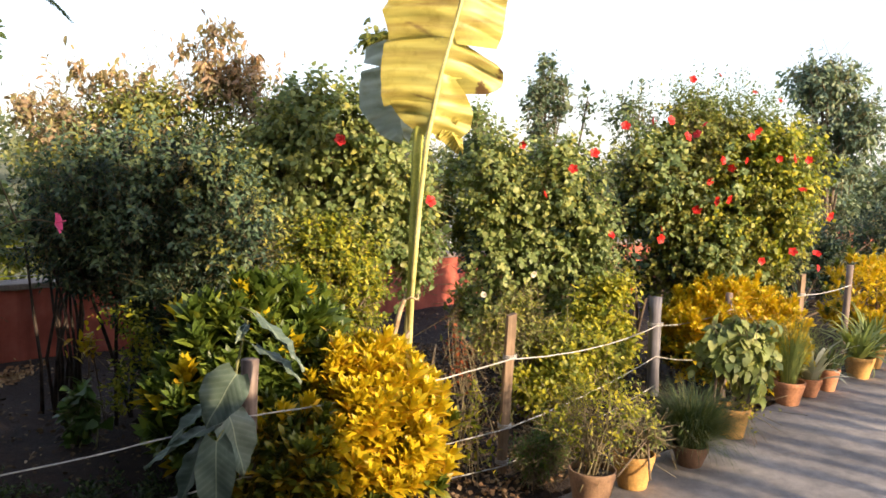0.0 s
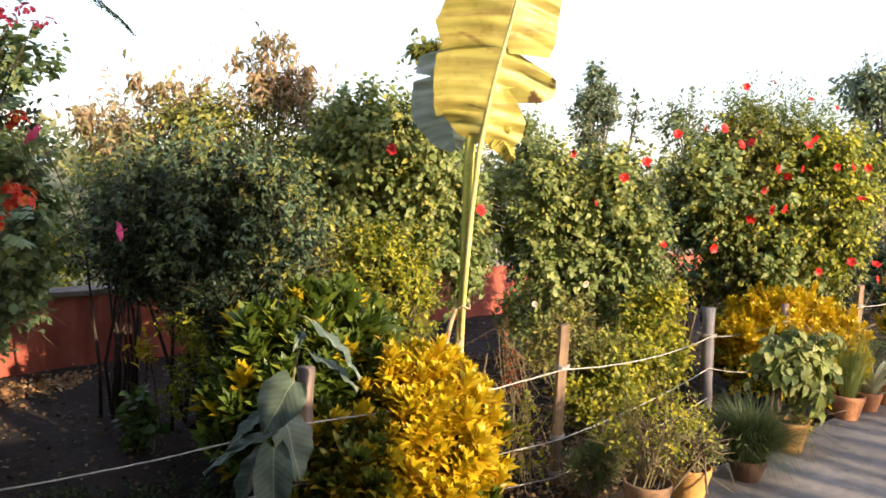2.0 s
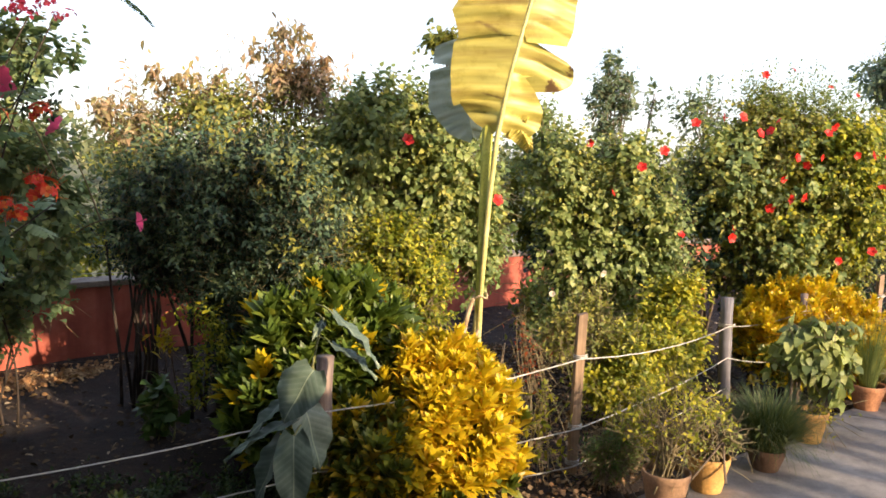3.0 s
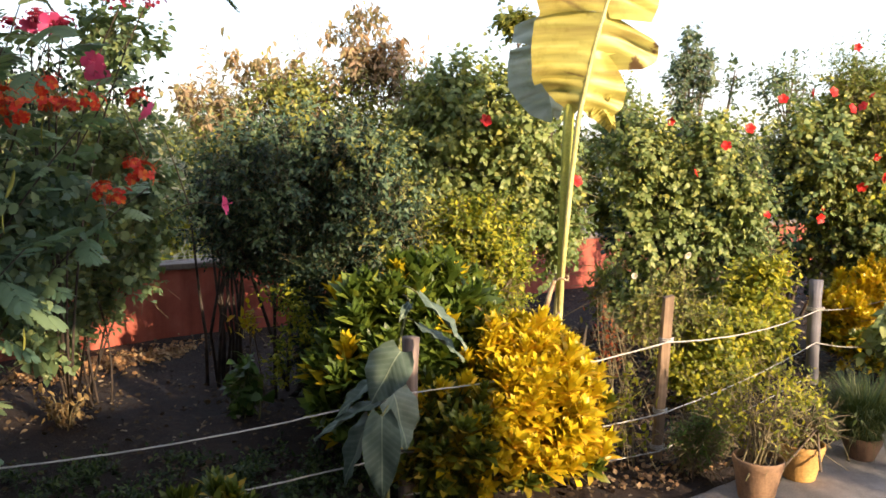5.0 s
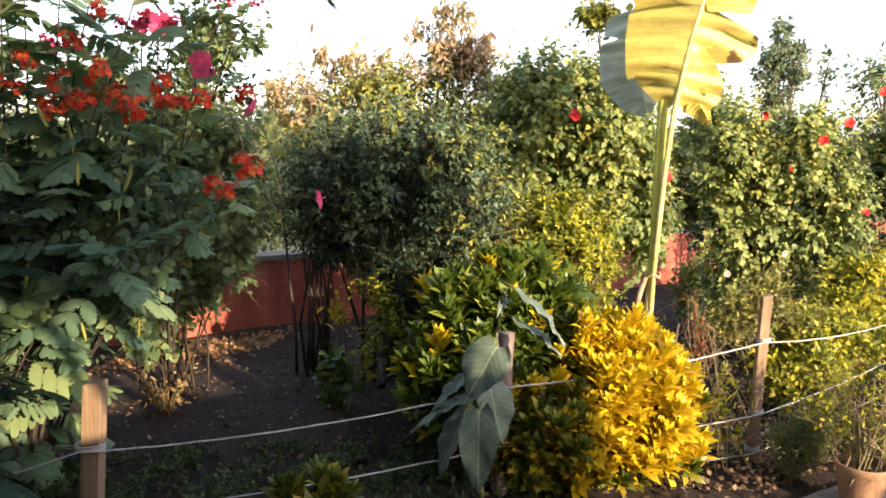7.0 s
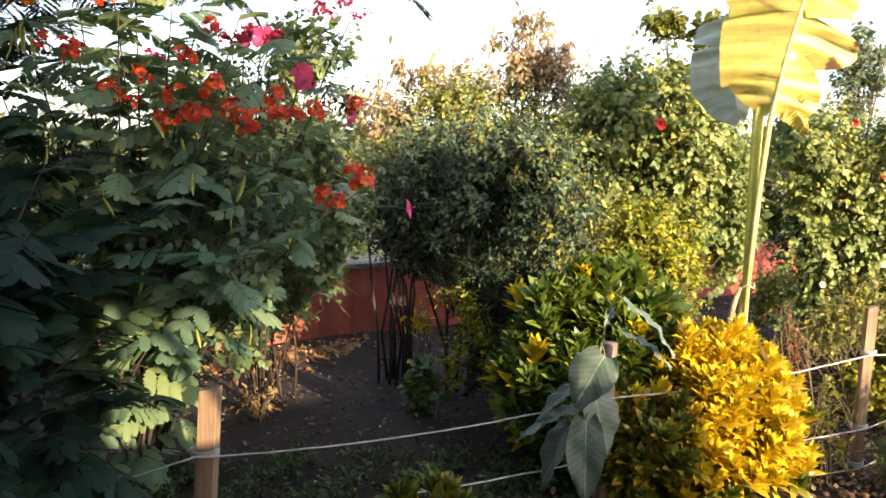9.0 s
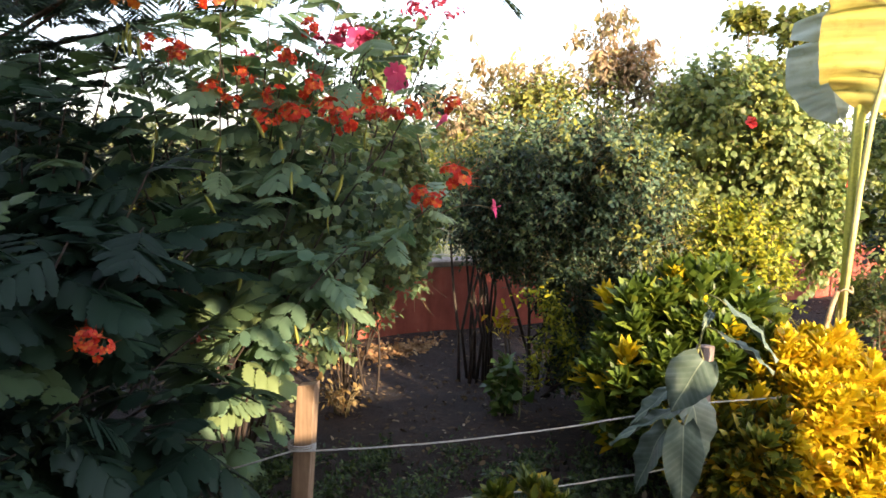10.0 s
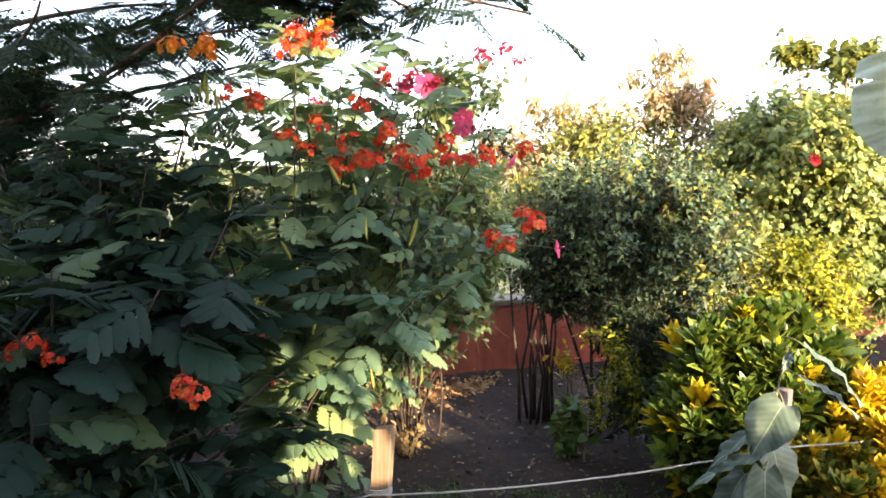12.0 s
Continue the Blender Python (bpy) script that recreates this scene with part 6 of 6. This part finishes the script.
for x_, y_, z_, turn_, lift_, s_ in ((-2.62, 2.80, 0.86, 200, -38, 0.7), (-2.55, 2.95, 1.05, 215, -25, 0.7), (-2.75, 2.90, 1.02, 185, -28, 0.9), (-2.66, 3.0, 1.52, 190, -22, 0.9)):
    put("frond", FRONDS[rng.integers(0, 5)], None, pea, at=Matrix.Translation(Vector((x_, y_, z_)) - pea.location) @ pose(0, 0, 0, 0, 0, turn_) @ pose(0, 0, 0, lift_, rng.uniform(-8, 8), 0) @ Matrix.Diagonal((s_, s_, s_, 1)))
# darker inner leaves put shade into the gaps between fronds
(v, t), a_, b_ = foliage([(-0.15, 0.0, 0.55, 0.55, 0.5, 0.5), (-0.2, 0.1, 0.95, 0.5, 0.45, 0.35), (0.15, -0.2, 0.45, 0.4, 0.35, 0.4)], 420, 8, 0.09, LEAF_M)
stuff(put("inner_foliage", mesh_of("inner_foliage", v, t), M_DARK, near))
heads(near, [(-3.10, 1.60, 1.09), (-3.17, 1.60, 1.06), (-3.02, 1.60, 1.05), (-2.54, 1.65, 0.99), (-2.50, 1.65, 0.97)], 0.7)

M_WITHER = leaf_mat("leaf_withered", [(0.0, (0.16, 0.10, 0.055)), (0.6, (0.30, 0.19, 0.09)), (1.0, (0.46, 0.33, 0.16))], 0.3)
M_HIBL = leaf_mat("leaf_hibiscus", [(0.0, (0.10, 0.17, 0.10)), (0.6, (0.19, 0.275, 0.14)), (1.0, (0.34, 0.40, 0.17))], 0.38, 0.5)
pink = shrub("pink_hibiscus", "tall dark-leaved hibiscus with pink flowers", "hibiscus bush", (-3.05, 4.45, 0),
             [(-2.95, 4.3, 1.6, 0.45, 0.4, 0.5), (-2.6, 4.25, 1.35, 0.30, 0.35, 0.5), (-3.3, 4.35, 1.3, 0.45, 0.4, 0.55), (-3.0, 4.3, 0.92, 0.38, 0.36, 0.38), (-2.62, 4.25, 0.92, 0.20, 0.22, 0.22), (-2.75, 4.3, 2.15, 0.32, 0.3, 0.32), (-3.5, 4.3, 1.9, 0.4, 0.35, 0.4), (-3.45, 4.3, 0.6, 0.3, 0.3, 0.35), (-3.15, 4.2, 0.55, 0.32, 0.26, 0.28), (-2.86, 4.2, 0.72, 0.22, 0.24, 0.22), (-3.02, 4.0, 0.50, 0.24, 0.2, 0.22)],
             950, 8, 0.062, M_HIBL, LEAF_B, 5, 0.008, M_DARKBARK, inner=0.4, droop=0.45, shoot=0.24, up=0.6, core=0.2, twig=0.0011, group="hibiscus bushes")
bloom(pink, ME_PINKHIB, M_PINK, [(-3.19, 1.99), (-2.90, 1.70), (-2.70, 2.09), (-2.57, 2.10), (-2.35, 1.93), (-2.09, 1.70), (-2.37, 1.89)], 3.48, 1.0, jitter=0.03)
for x_, z_ in ((-3.19, 1.99), (-2.90, 1.70), (-2.70, 2.09), (-2.57, 2.10), (-2.35, 1.93), (-2.09, 1.70)):
    put("twig", mesh_of("twig", *tube(bez((x_ * 0.9 - 0.35 + 3.05, -0.35, z_ - 0.45), (x_ * 0.95 - 0.15 + 3.05, -0.75, z_ - 0.12), (x_ + 3.05, -0.95, z_ - 0.02), 7), np.linspace(0.005, 0.002, 7), 5)), M_TWIG, pink)
put("flower", ME_PINKHIB, None, pink, at=world_at(pink, (-2.11, 4.25, 1.23), (0.9, 0.1, 0.15), 1.0, 40))
put("twig", mesh_of("twig", *tube(bez(np.array((-2.5, 4.35, 1.15)) - np.array((-3.05, 4.45, 0)), np.array((-2.3, 4.3, 1.28)) - np.array((-3.05, 4.45, 0)), np.array((-2.11, 4.26, 1.23)) - np.array((-3.05, 4.45, 0)), 6), [0.004] * 6, 5)), M_TWIG, pink)
dead = thing("dead_twigs", "dry tan twigs with withered leaves on the ground", "twigs", (-2.93, 3.98, 0))
for i_ in range(16):
    a_, l_ = i_ * 2.4, 0.10 + 0.11 * rng.random()
    tip_ = (math.cos(a_) * l_ * 0.8, math.sin(a_) * l_ * 0.8, l_ * rng.uniform(0.5, 1.2))
    put("twig", mesh_of("twig", *tube(bez((0.3 * tip_[0], 0.3 * tip_[1], -0.03), (tip_[0] * 0.4, tip_[1] * 0.4, tip_[2] * 0.7), tip_, 6), np.linspace(0.005, 0.002, 6), 5)), M_TWIG, dead)
(v, t), a_, b_ = foliage([(0.0, 0.0, 0.13, 0.18, 0.14, 0.12)], 30, 5, 0.055, LEAF_M, inner=0.3, droop=0.7)
stuff(put("withered_leaves", mesh_of("withered_leaves", v, t), M_WITHER, dead))
boug = thing("bougainvillea", "thin bougainvillea sprays with dark pink bracts", "shrub", (-3.0, 4.15, 0))
for tip, via in (((-2.13, 3.5, 2.17), (-2.6, 3.6, 1.5)), ((-2.24, 3.5, 2.19), (-2.7, 3.6, 1.6)), ((-2.52, 3.5, 2.12), (-2.8, 3.7, 1.5)), ((-2.60, 3.5, 2.08), (-2.8, 3.7, 1.5)), ((-2.77, 3.5, 2.08), (-2.8, 3.7, 1.5)), ((-2.68, 3.5, 2.15), (-2.9, 3.7, 1.5)), ((-3.24, 3.5, 2.0), (-3.0, 3.7, 1.4))):
    o = np.array((-3.0, 4.15, 0))
    put("stem", mesh_of("stem", *tube(bez((0, 0, -0.05), np.array(via) - o, np.array(tip) - o, 10), np.linspace(0.008, 0.003, 10), 5)), M_DARKBARK, boug)
    (v, t), a_, b_ = foliage([(tip[0] - o[0] - 0.08, tip[1] - o[1] + 0.06, tip[2] - 0.25, 0.13, 0.12, 0.25)], 14, 7, 0.045, LEAF_S)
    put("foliage", mesh_of("foliage", v, t), M_DARK, boug)
    heads(boug, [(tip[0] + rng.normal() * 0.03, tip[1], tip[2] + rng.normal() * 0.03) for _ in range(3)], 0.6, ME_SPRAYS, "flower_head", False)

shrub("shade_shrub", "dense dark shrub in the shade behind", "shrub", (-4.7, 3.1, 0), [(-4.7, 3.1, 0.6, 0.7, 0.5, 0.55), (-4.5, 3.0, 1.15, 0.6, 0.45, 0.4), (-5.4, 3.0, 0.9, 0.6, 0.5, 0.7), (-3.9, 3.4, 0.6, 0.5, 0.4, 0.5), (-4.2, 3.5, 1.1, 0.45, 0.4, 0.4), (-4.6, 3.4, 1.6, 0.6, 0.45, 0.4), (-3.9, 3.6, 1.45, 0.4, 0.4, 0.35), (-5.3, 3.2, 1.6, 0.6, 0.45, 0.45)], 1300, 8, 0.085, M_DARK, LEAF_S, 6, 0.02, shoot=0.28)

# overhanging tree with feathery leaves
M_TREELEAF = leaf_mat("leaf_tree_feathery", [(0.0, (0.035, 0.065, 0.05)), (0.7, (0.06, 0.11, 0.07)), (1.0, (0.12, 0.17, 0.08))], 0.3, 0.55)
BIGF = [mesh_of("frond", *frond(0.34, 8, 9, 0.028, LEAF_D, 1.5)) for _ in range(3)]
for me in BIGF:
    me.materials.append(M_TREELEAF)
M_TREEBARK = mottled("tree_bark", (0.055, 0.035, 0.022), (0.17, 0.10, 0.055), 9.0, 0.85, 0.6, 60.0)
tree = thing("feathery_tree", "overhanging tree with dark feathery leaves", "tree", (-7.3, 3.6, 0))
TO = np.array((-7.3, 3.6, 0))
put("trunk", mesh_of("trunk", *tube(np.array([(-7.3, 3.6, -0.1), (-7.25, 3.6, 0.8), (-7.15, 3.65, 1.6), (-6.95, 3.7, 2.3), (-6.8, 3.75, 3.0), (-6.6, 3.8, 3.9)]) - TO, [0.12, 0.10, 0.085, 0.07, 0.055, 0.03], 10)), M_TREEBARK, tree)
BRANCHES = [((-5.5, 4.0, 1.55), (-5.2, 3.6, 1.95), (-4.2, 3.6, 2.55)), ((-5.1, 3.6, 1.75), (-4.4, 3.3, 1.95), (-3.45, 3.4, 2.95)), ((-4.6, 3.8, 3.0), (-3.6, 3.7, 3.0), (-2.3, 3.7, 2.62)), ((-4.6, 3.7, 2.95), (-3.4, 3.6, 2.9), (-2.7, 3.6, 2.5)), ((-4.2, 3.9, 2.7), (-3.6, 3.8, 2.75), (-3.0, 3.8, 2.45)), ((-5.2, 3.9, 1.9), (-4.7, 3.7, 2.15), (-3.8, 3.7, 2.3)), ((-5.1, 3.9, 2.8), (-3.8, 3.8, 3.0), (-2.15, 3.8, 2.48)), ((-5.0, 3.9, 3.1), (-3.8, 3.9, 3.1), (-2.55, 3.9, 2.72)), ((-4.2, 3.85, 2.85), (-3.6, 3.8, 2.9), (-2.95, 3.7, 2.42)), ((-5.2, 3.9, 2.3), (-4.6, 3.9, 2.6), (-4.0, 4.1, 2.9)),
            ((-4.95, 3.9, 3.5), (-4.2, 3.5, 3.8), (-3.1, 3.2, 3.2)), ((-5.2, 3.9, 2.4), (-5.3, 3.2, 2.8), (-5.0, 2.6, 3.0)), ((-5.4, 3.95, 1.9), (-5.0, 3.2, 2.3), (-4.3, 2.7, 2.5)), ((-5.0, 3.9, 3.2), (-4.4, 4.2, 3.6), (-3.4, 4.3, 3.4)), ((-5.5, 4.0, 1.3), (-5.0, 3.5, 1.7), (-4.5, 3.2, 1.8)), ((-5.4, 4.0, 1.7), (-4.7, 3.9, 2.0), (-3.9, 3.9, 2.1)),
            ((-5.3, 4.0, 2.1), (-4.7, 3.6, 2.5), (-3.7, 3.5, 2.45)), ((-5.5, 4.0, 1.5), (-6.0, 3.5, 2.0), (-6.2, 3.2, 2.3)), ((-5.3, 3.95, 2.2), (-5.9, 3.6, 2.6), (-6.4, 3.4, 2.7)), ((-5.4, 4.0, 1.8), (-5.2, 3.4, 2.2), (-5.1, 3.0, 2.2)),
            ((-5.4, 4.0, 1.4), (-5.6, 3.6, 1.6), (-4.7, 3.5, 1.75)), ((-5.4, 4.0, 1.6), (-5.8, 3.7, 1.9), (-4.9, 3.6, 2.05)), ((-5.4, 4.0, 1.9), (-6.0, 3.6, 2.2), (-5.3, 3.6, 2.3)), ((-5.4, 4.0, 2.2), (-5.8, 3.6, 2.6), (-4.9, 3.6, 2.5)),
            ((-5.4, 4.0, 1.3), (-5.6, 3.3, 1.5), (-4.5, 3.1, 1.6)), ((-5.4, 4.0, 2.5), (-5.2, 3.7, 2.8), (-4.2, 3.6, 2.65)), ((-5.4, 4.0, 1.5), (-5.8, 3.3, 1.7), (-5.0, 3.1, 1.9))]
i = 0
for a_, b_, c_ in BRANCHES:
    a_ = (a_[0] - 1.75, a_[1] - 0.25, a_[2]) if a_[0] < -4.9 else a_
    p = bez(np.array(a_) - TO, np.array(b_) - TO, np.array(c_) - TO, 14)
    put("branch", mesh_of("branch", *tube(p, np.linspace(0.03, 0.006, 14), 7)), M_TREEBARK, tree)
    for k in np.linspace(0.25, 1, 21):
        f = k * 13
        j = min(int(f), 12)
        q_ = p[j] * (1 - f + j) + p[j + 1] * (f - j)
        s = rng.uniform(0.6, 1.1)
        put("frond", BIGF[i % 3], None, tree, at=Matrix.Translation(q_) @ pose(0, 0, 0, 0, 0, math.degrees(i * 2.4) + rng.uniform(-30, 30)) @ pose(0, 0, 0, rng.uniform(-40, 20), rng.uniform(-20, 20), 0) @ Matrix.Diagonal((s, s, s, 1)))
        i += 1

# unseen clumps above the view, added to cut sky light on the bed
for c_, r_ in (((-3.4, 2.0, 3.1), (0.9, 0.8, 0.3)), ((-2.9, 1.4, 3.0), (0.7, 0.7, 0.3)), ((-4.3, 2.6, 3.4), (0.9, 0.8, 0.35)), ((-1.7, 2.5, 3.5), (0.9, 0.7, 0.25)), ((-1.3, 3.4, 3.7), (0.7, 0.7, 0.25)), ((-1.5, 1.5, 3.4), (0.9, 0.6, 0.25))):
    (v, t), a_, b_ = foliage([(c_[0] - TO[0], c_[1] - TO[1], c_[2], *r_)], 300, 9, 0.12, LEAF_S)
    stuff(put("foliage", mesh_of("foliage", v, t), M_TREELEAF, tree))
    p = bez(np.array((-6.8, 3.75, 3.0)) - TO, np.array((-4.4, 3.0, 3.5)) - TO, np.array(c_) - TO, 10)
    put("branch", mesh_of("branch", *tube(p, np.linspace(0.03, 0.008, 10), 6)), M_TREEBARK, tree)

# background shrubs at the left beyond the wall, sunlit
shrub("field_shrub", "sunlit yellow-green shrub beyond the wall", "shrub", (-6.2, 6.6, 0), [(-6.2, 6.6, 0.9, 0.9, 0.6, 0.7), (-5.2, 7.4, 0.8, 0.9, 0.6, 0.6), (-7.4, 5.6, 0.9, 0.9, 0.6, 0.7), (-4.4, 8.0, 0.7, 0.8, 0.5, 0.55)], 900, 9, 0.08, M_CITRUS, LEAF_M, 8, 0.02, shoot=0.25)
shrub("field_shrub", "low dusty shrub beyond the wall", "shrub", (4.6, 10.4, 0), [(4.4, 10.4, 0.6, 0.8, 0.5, 0.5), (5.6, 10.6, 0.7, 0.8, 0.5, 0.6), (3.4, 10.0, 0.7, 0.8, 0.5, 0.5), (6.6, 10.4, 0.6, 0.8, 0.5, 0.5)], 700, 9, 0.08, M_DARK, LEAF_M, 8, 0.02, shoot=0.25)

shrub("field_shrub", "dark leafy shrub before the garden wall", "shrub", (4.1, 9.3, 0), [(3.3, 8.8, 0.6, 0.36, 0.3, 0.58), (3.9, 9.2, 0.65, 0.4, 0.3, 0.6), (4.6, 9.6, 0.7, 0.45, 0.35, 0.62), (5.4, 9.9, 0.8, 0.5, 0.4, 0.75), (6.2, 10.2, 0.8, 0.5, 0.4, 0.75)], 900, 8, 0.075, M_DARK, LEAF_M, 6, 0.014, shoot=0.22)
shrub("field_shrub", "hazy grey-green shrub out in the field", "shrub", (8.6, 17.0, 0), [(7.4, 16.4, 1.1, 1.0, 0.7, 0.8), (8.8, 17.0, 1.3, 1.1, 0.7, 0.9), (10.2, 17.4, 1.2, 1.1, 0.7, 0.9)], 700, 8, 0.15, M_BLUE, LEAF_M, 6, 0.03, shoot=0.45)

# far woods round the horizon
def far_woods():
    chunks = []
    for k in range(150):
        a = radians(-75 + k * 1.15 + rng.normal() * 0.6)
        d = rng.uniform(45, 95)
        x, y = math.sin(a) * d, math.cos(a) * d
        h = rng.uniform(2.6, 5.0)
        lobes = [(x + rng.normal() * 1.5, y + rng.normal() * 1.5, h * rng.uniform(0.35, 0.7), rng.uniform(1.2, 2.4), rng.uniform(1.2, 2.4), h * rng.uniform(0.25, 0.4)) for _ in range(3)]
        (v, t), s_, e_ = foliage(lobes, 46, 7, 0.8, LEAF_S, shoot=1.0, inner=0.6)
        chunks.append((v, t))
    return join(chunks)


woods = put("far_woods", mesh_of("far_woods", *far_woods()), M_FAR)
tagged(woods, "hazy far line of trees beyond the field", "trees", kind="stuff")

# unseen hedge added behind the camera, whose stems throw streaks over the path
hedge = thing("streak_hedge", "unseen leafy hedge added to streak the path with shadow", "hedge", (0, 0, 0), kind="structure")
hl = []
for k in range(25):
    n_ = 3.2 + k * 0.28 + rng.normal() * 0.06
    c = SUN_AZ * (3.2 + rng.normal() * 0.25) + NORM * n_
    hl.append((c.x, c.y, 1.0 + rng.normal() * 0.08, 0.07 + 0.05 * rng.random(), 0.09, rng.uniform(0.8, 1.1)))
(v, t), a_, b_ = foliage(hl, 4200, 7, 0.075, LEAF_S, shoot=0.15, clump=0)
put("foliage", mesh_of("foliage", v, t), M_DARK, hedge)
for l in hl:
    put("stem", mesh_of("stem", *tube([(l[0], l[1], -0.05), (l[0] + 0.03, l[1], l[2] + 0.3)], [0.02, 0.01], 5)), M_BARK, hedge)

# an unseen leafy tree, added beside the house, dapples the light and cuts sky light
shade = NORM * 1.5 + SUN_AZ * 2.3
shrub("shade_tree", "unseen leafy tree added to dapple the low sun", "tree", (shade.x, shade.y, 0),
      [(shade.x + NORM.x * (o_ - 1.5) + SUN_AZ.x * f_, shade.y + NORM.y * (o_ - 1.5) + SUN_AZ.y * f_, z, r_, r_, h_) for o_, f_, z, r_, h_ in
       ((0.6, 0.2, 3.1, 0.5, 0.5), (1.3, 0.2, 3.1, 0.5, 0.5), (2.15, 0.2, 3.2, 0.65, 0.5), (1.7, 0.2, 3.45, 0.6, 0.4), (0.2, -1.2, 3.1, 0.8, 0.4), (-0.8, -1.6, 3.1, 0.9, 0.4), (0.9, -1.4, 3.2, 0.6, 0.35))],
      1500, 9, 0.12, M_GREEN, LEAF_S, 5, 0.05, shoot=0.25, core=0.6, wide=1.4)

# ---- litter and weeds on the soil ----
# orange-brown leaves stand in for the patch of sun on the soil
M_SUNPATCH = leaf_mat("sun_patch_leaf", [(0.0, (0.20, 0.10, 0.05)), (0.6, (0.42, 0.23, 0.11)), (1.0, (0.60, 0.40, 0.22))], 0.15, 0.85)
n = 1500
px = rng.uniform(-3.85, -3.0, n)
py = px + 8.62 + rng.normal(size=n) * 0.16
pz = np.array([ground_z(a_, b_) for a_, b_ in zip(px, py)]) + 0.016
sun_patch = put("sun_patch_leaves", mesh_of("sun_patch_leaves", *cloud(np.stack([px, py, pz], axis=1), rand_dirs(n) * np.array([1, 1, 0.5]), np.array([0.3, -0.3, 1.0]) + rng.normal(size=(n, 3)) * 0.4, rng.uniform(0.02, 0.055, n), LEAF_M, 1.3)), M_SUNPATCH)
tagged(sun_patch, "orange-brown leaves added as the sun patch at the wall foot", "leaf litter", kind="stuff")
n = 9500
lx = rng.uniform(-4.0, 2.5, n)
ly = lx + rng.uniform(3.15, 9.2, n)
keep = (ly > 2) & (ly < 10)
lx, ly = lx[keep], ly[keep]
lz = np.array([ground_z(a_, b_) for a_, b_ in zip(lx, ly)]) + 0.012
d = rand_dirs(len(lx)) * np.array([1, 1, 0.25])
litter = put("leaf_litter", mesh_of("leaf_litter", *cloud(np.stack([lx, ly, lz], axis=1), d, np.array([0, 0, 1.0]) + rng.normal(size=(len(lx), 3)) * 0.4, rng.uniform(0.012, 0.05, len(lx)), LEAF_M, 1.3)), M_LITTER)
tagged(litter, "dry brown fallen leaves scattered on the soil", "leaf litter", kind="stuff")
n = 900
wx = rng.uniform(-3.0, -0.7, n)
wy = wx * 0.52 + 4.15 + rng.uniform(-0.65, 0.62, n)
wl = [(a_, b_, 0.03, 0.06, 0.06, 0.06) for a_, b_ in zip(wx, wy)]
wl = [w_ for w_ in wl if w_[1] - w_[0] > 3.5]
(v, t), a_, b_ = foliage(wl, 2300, 6, 0.04, LEAF_S, inner=0.2, shoot=0.11, up=0.9)
weeds = put("weeds", mesh_of("weeds", v, t), M_WEED)
tagged(weeds, "low green weeds between the stakes", "weeds", kind="stuff")
# dry chips, packed denser and paler to brighten the sunlit soil
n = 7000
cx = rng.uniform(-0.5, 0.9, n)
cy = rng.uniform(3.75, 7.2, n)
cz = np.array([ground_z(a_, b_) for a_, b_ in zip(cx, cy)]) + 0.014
M_CHIP = leaf_mat("sunlit_chips", [(0.0, (0.10, 0.055, 0.03)), (0.6, (0.24, 0.14, 0.08)), (1.0, (0.46, 0.32, 0.20))], 0.05, 0.9)
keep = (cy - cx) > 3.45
chips = put("sunlit_chips", mesh_of("sunlit_chips", *cloud(np.stack([cx, cy, cz], axis=1)[keep], (rand_dirs(n) * np.array([1, 1, 0.4]))[keep], (np.array([0, 0, 1.0]) + rng.normal(size=(n, 3)) * 0.6)[keep], rng.uniform(0.010, 0.034, n)[keep], LEAF_D, 2.2)), M_CHIP)
tagged(chips, "pale dry chips and clods thickened to brighten sunlit soil", "leaf litter", kind="stuff")
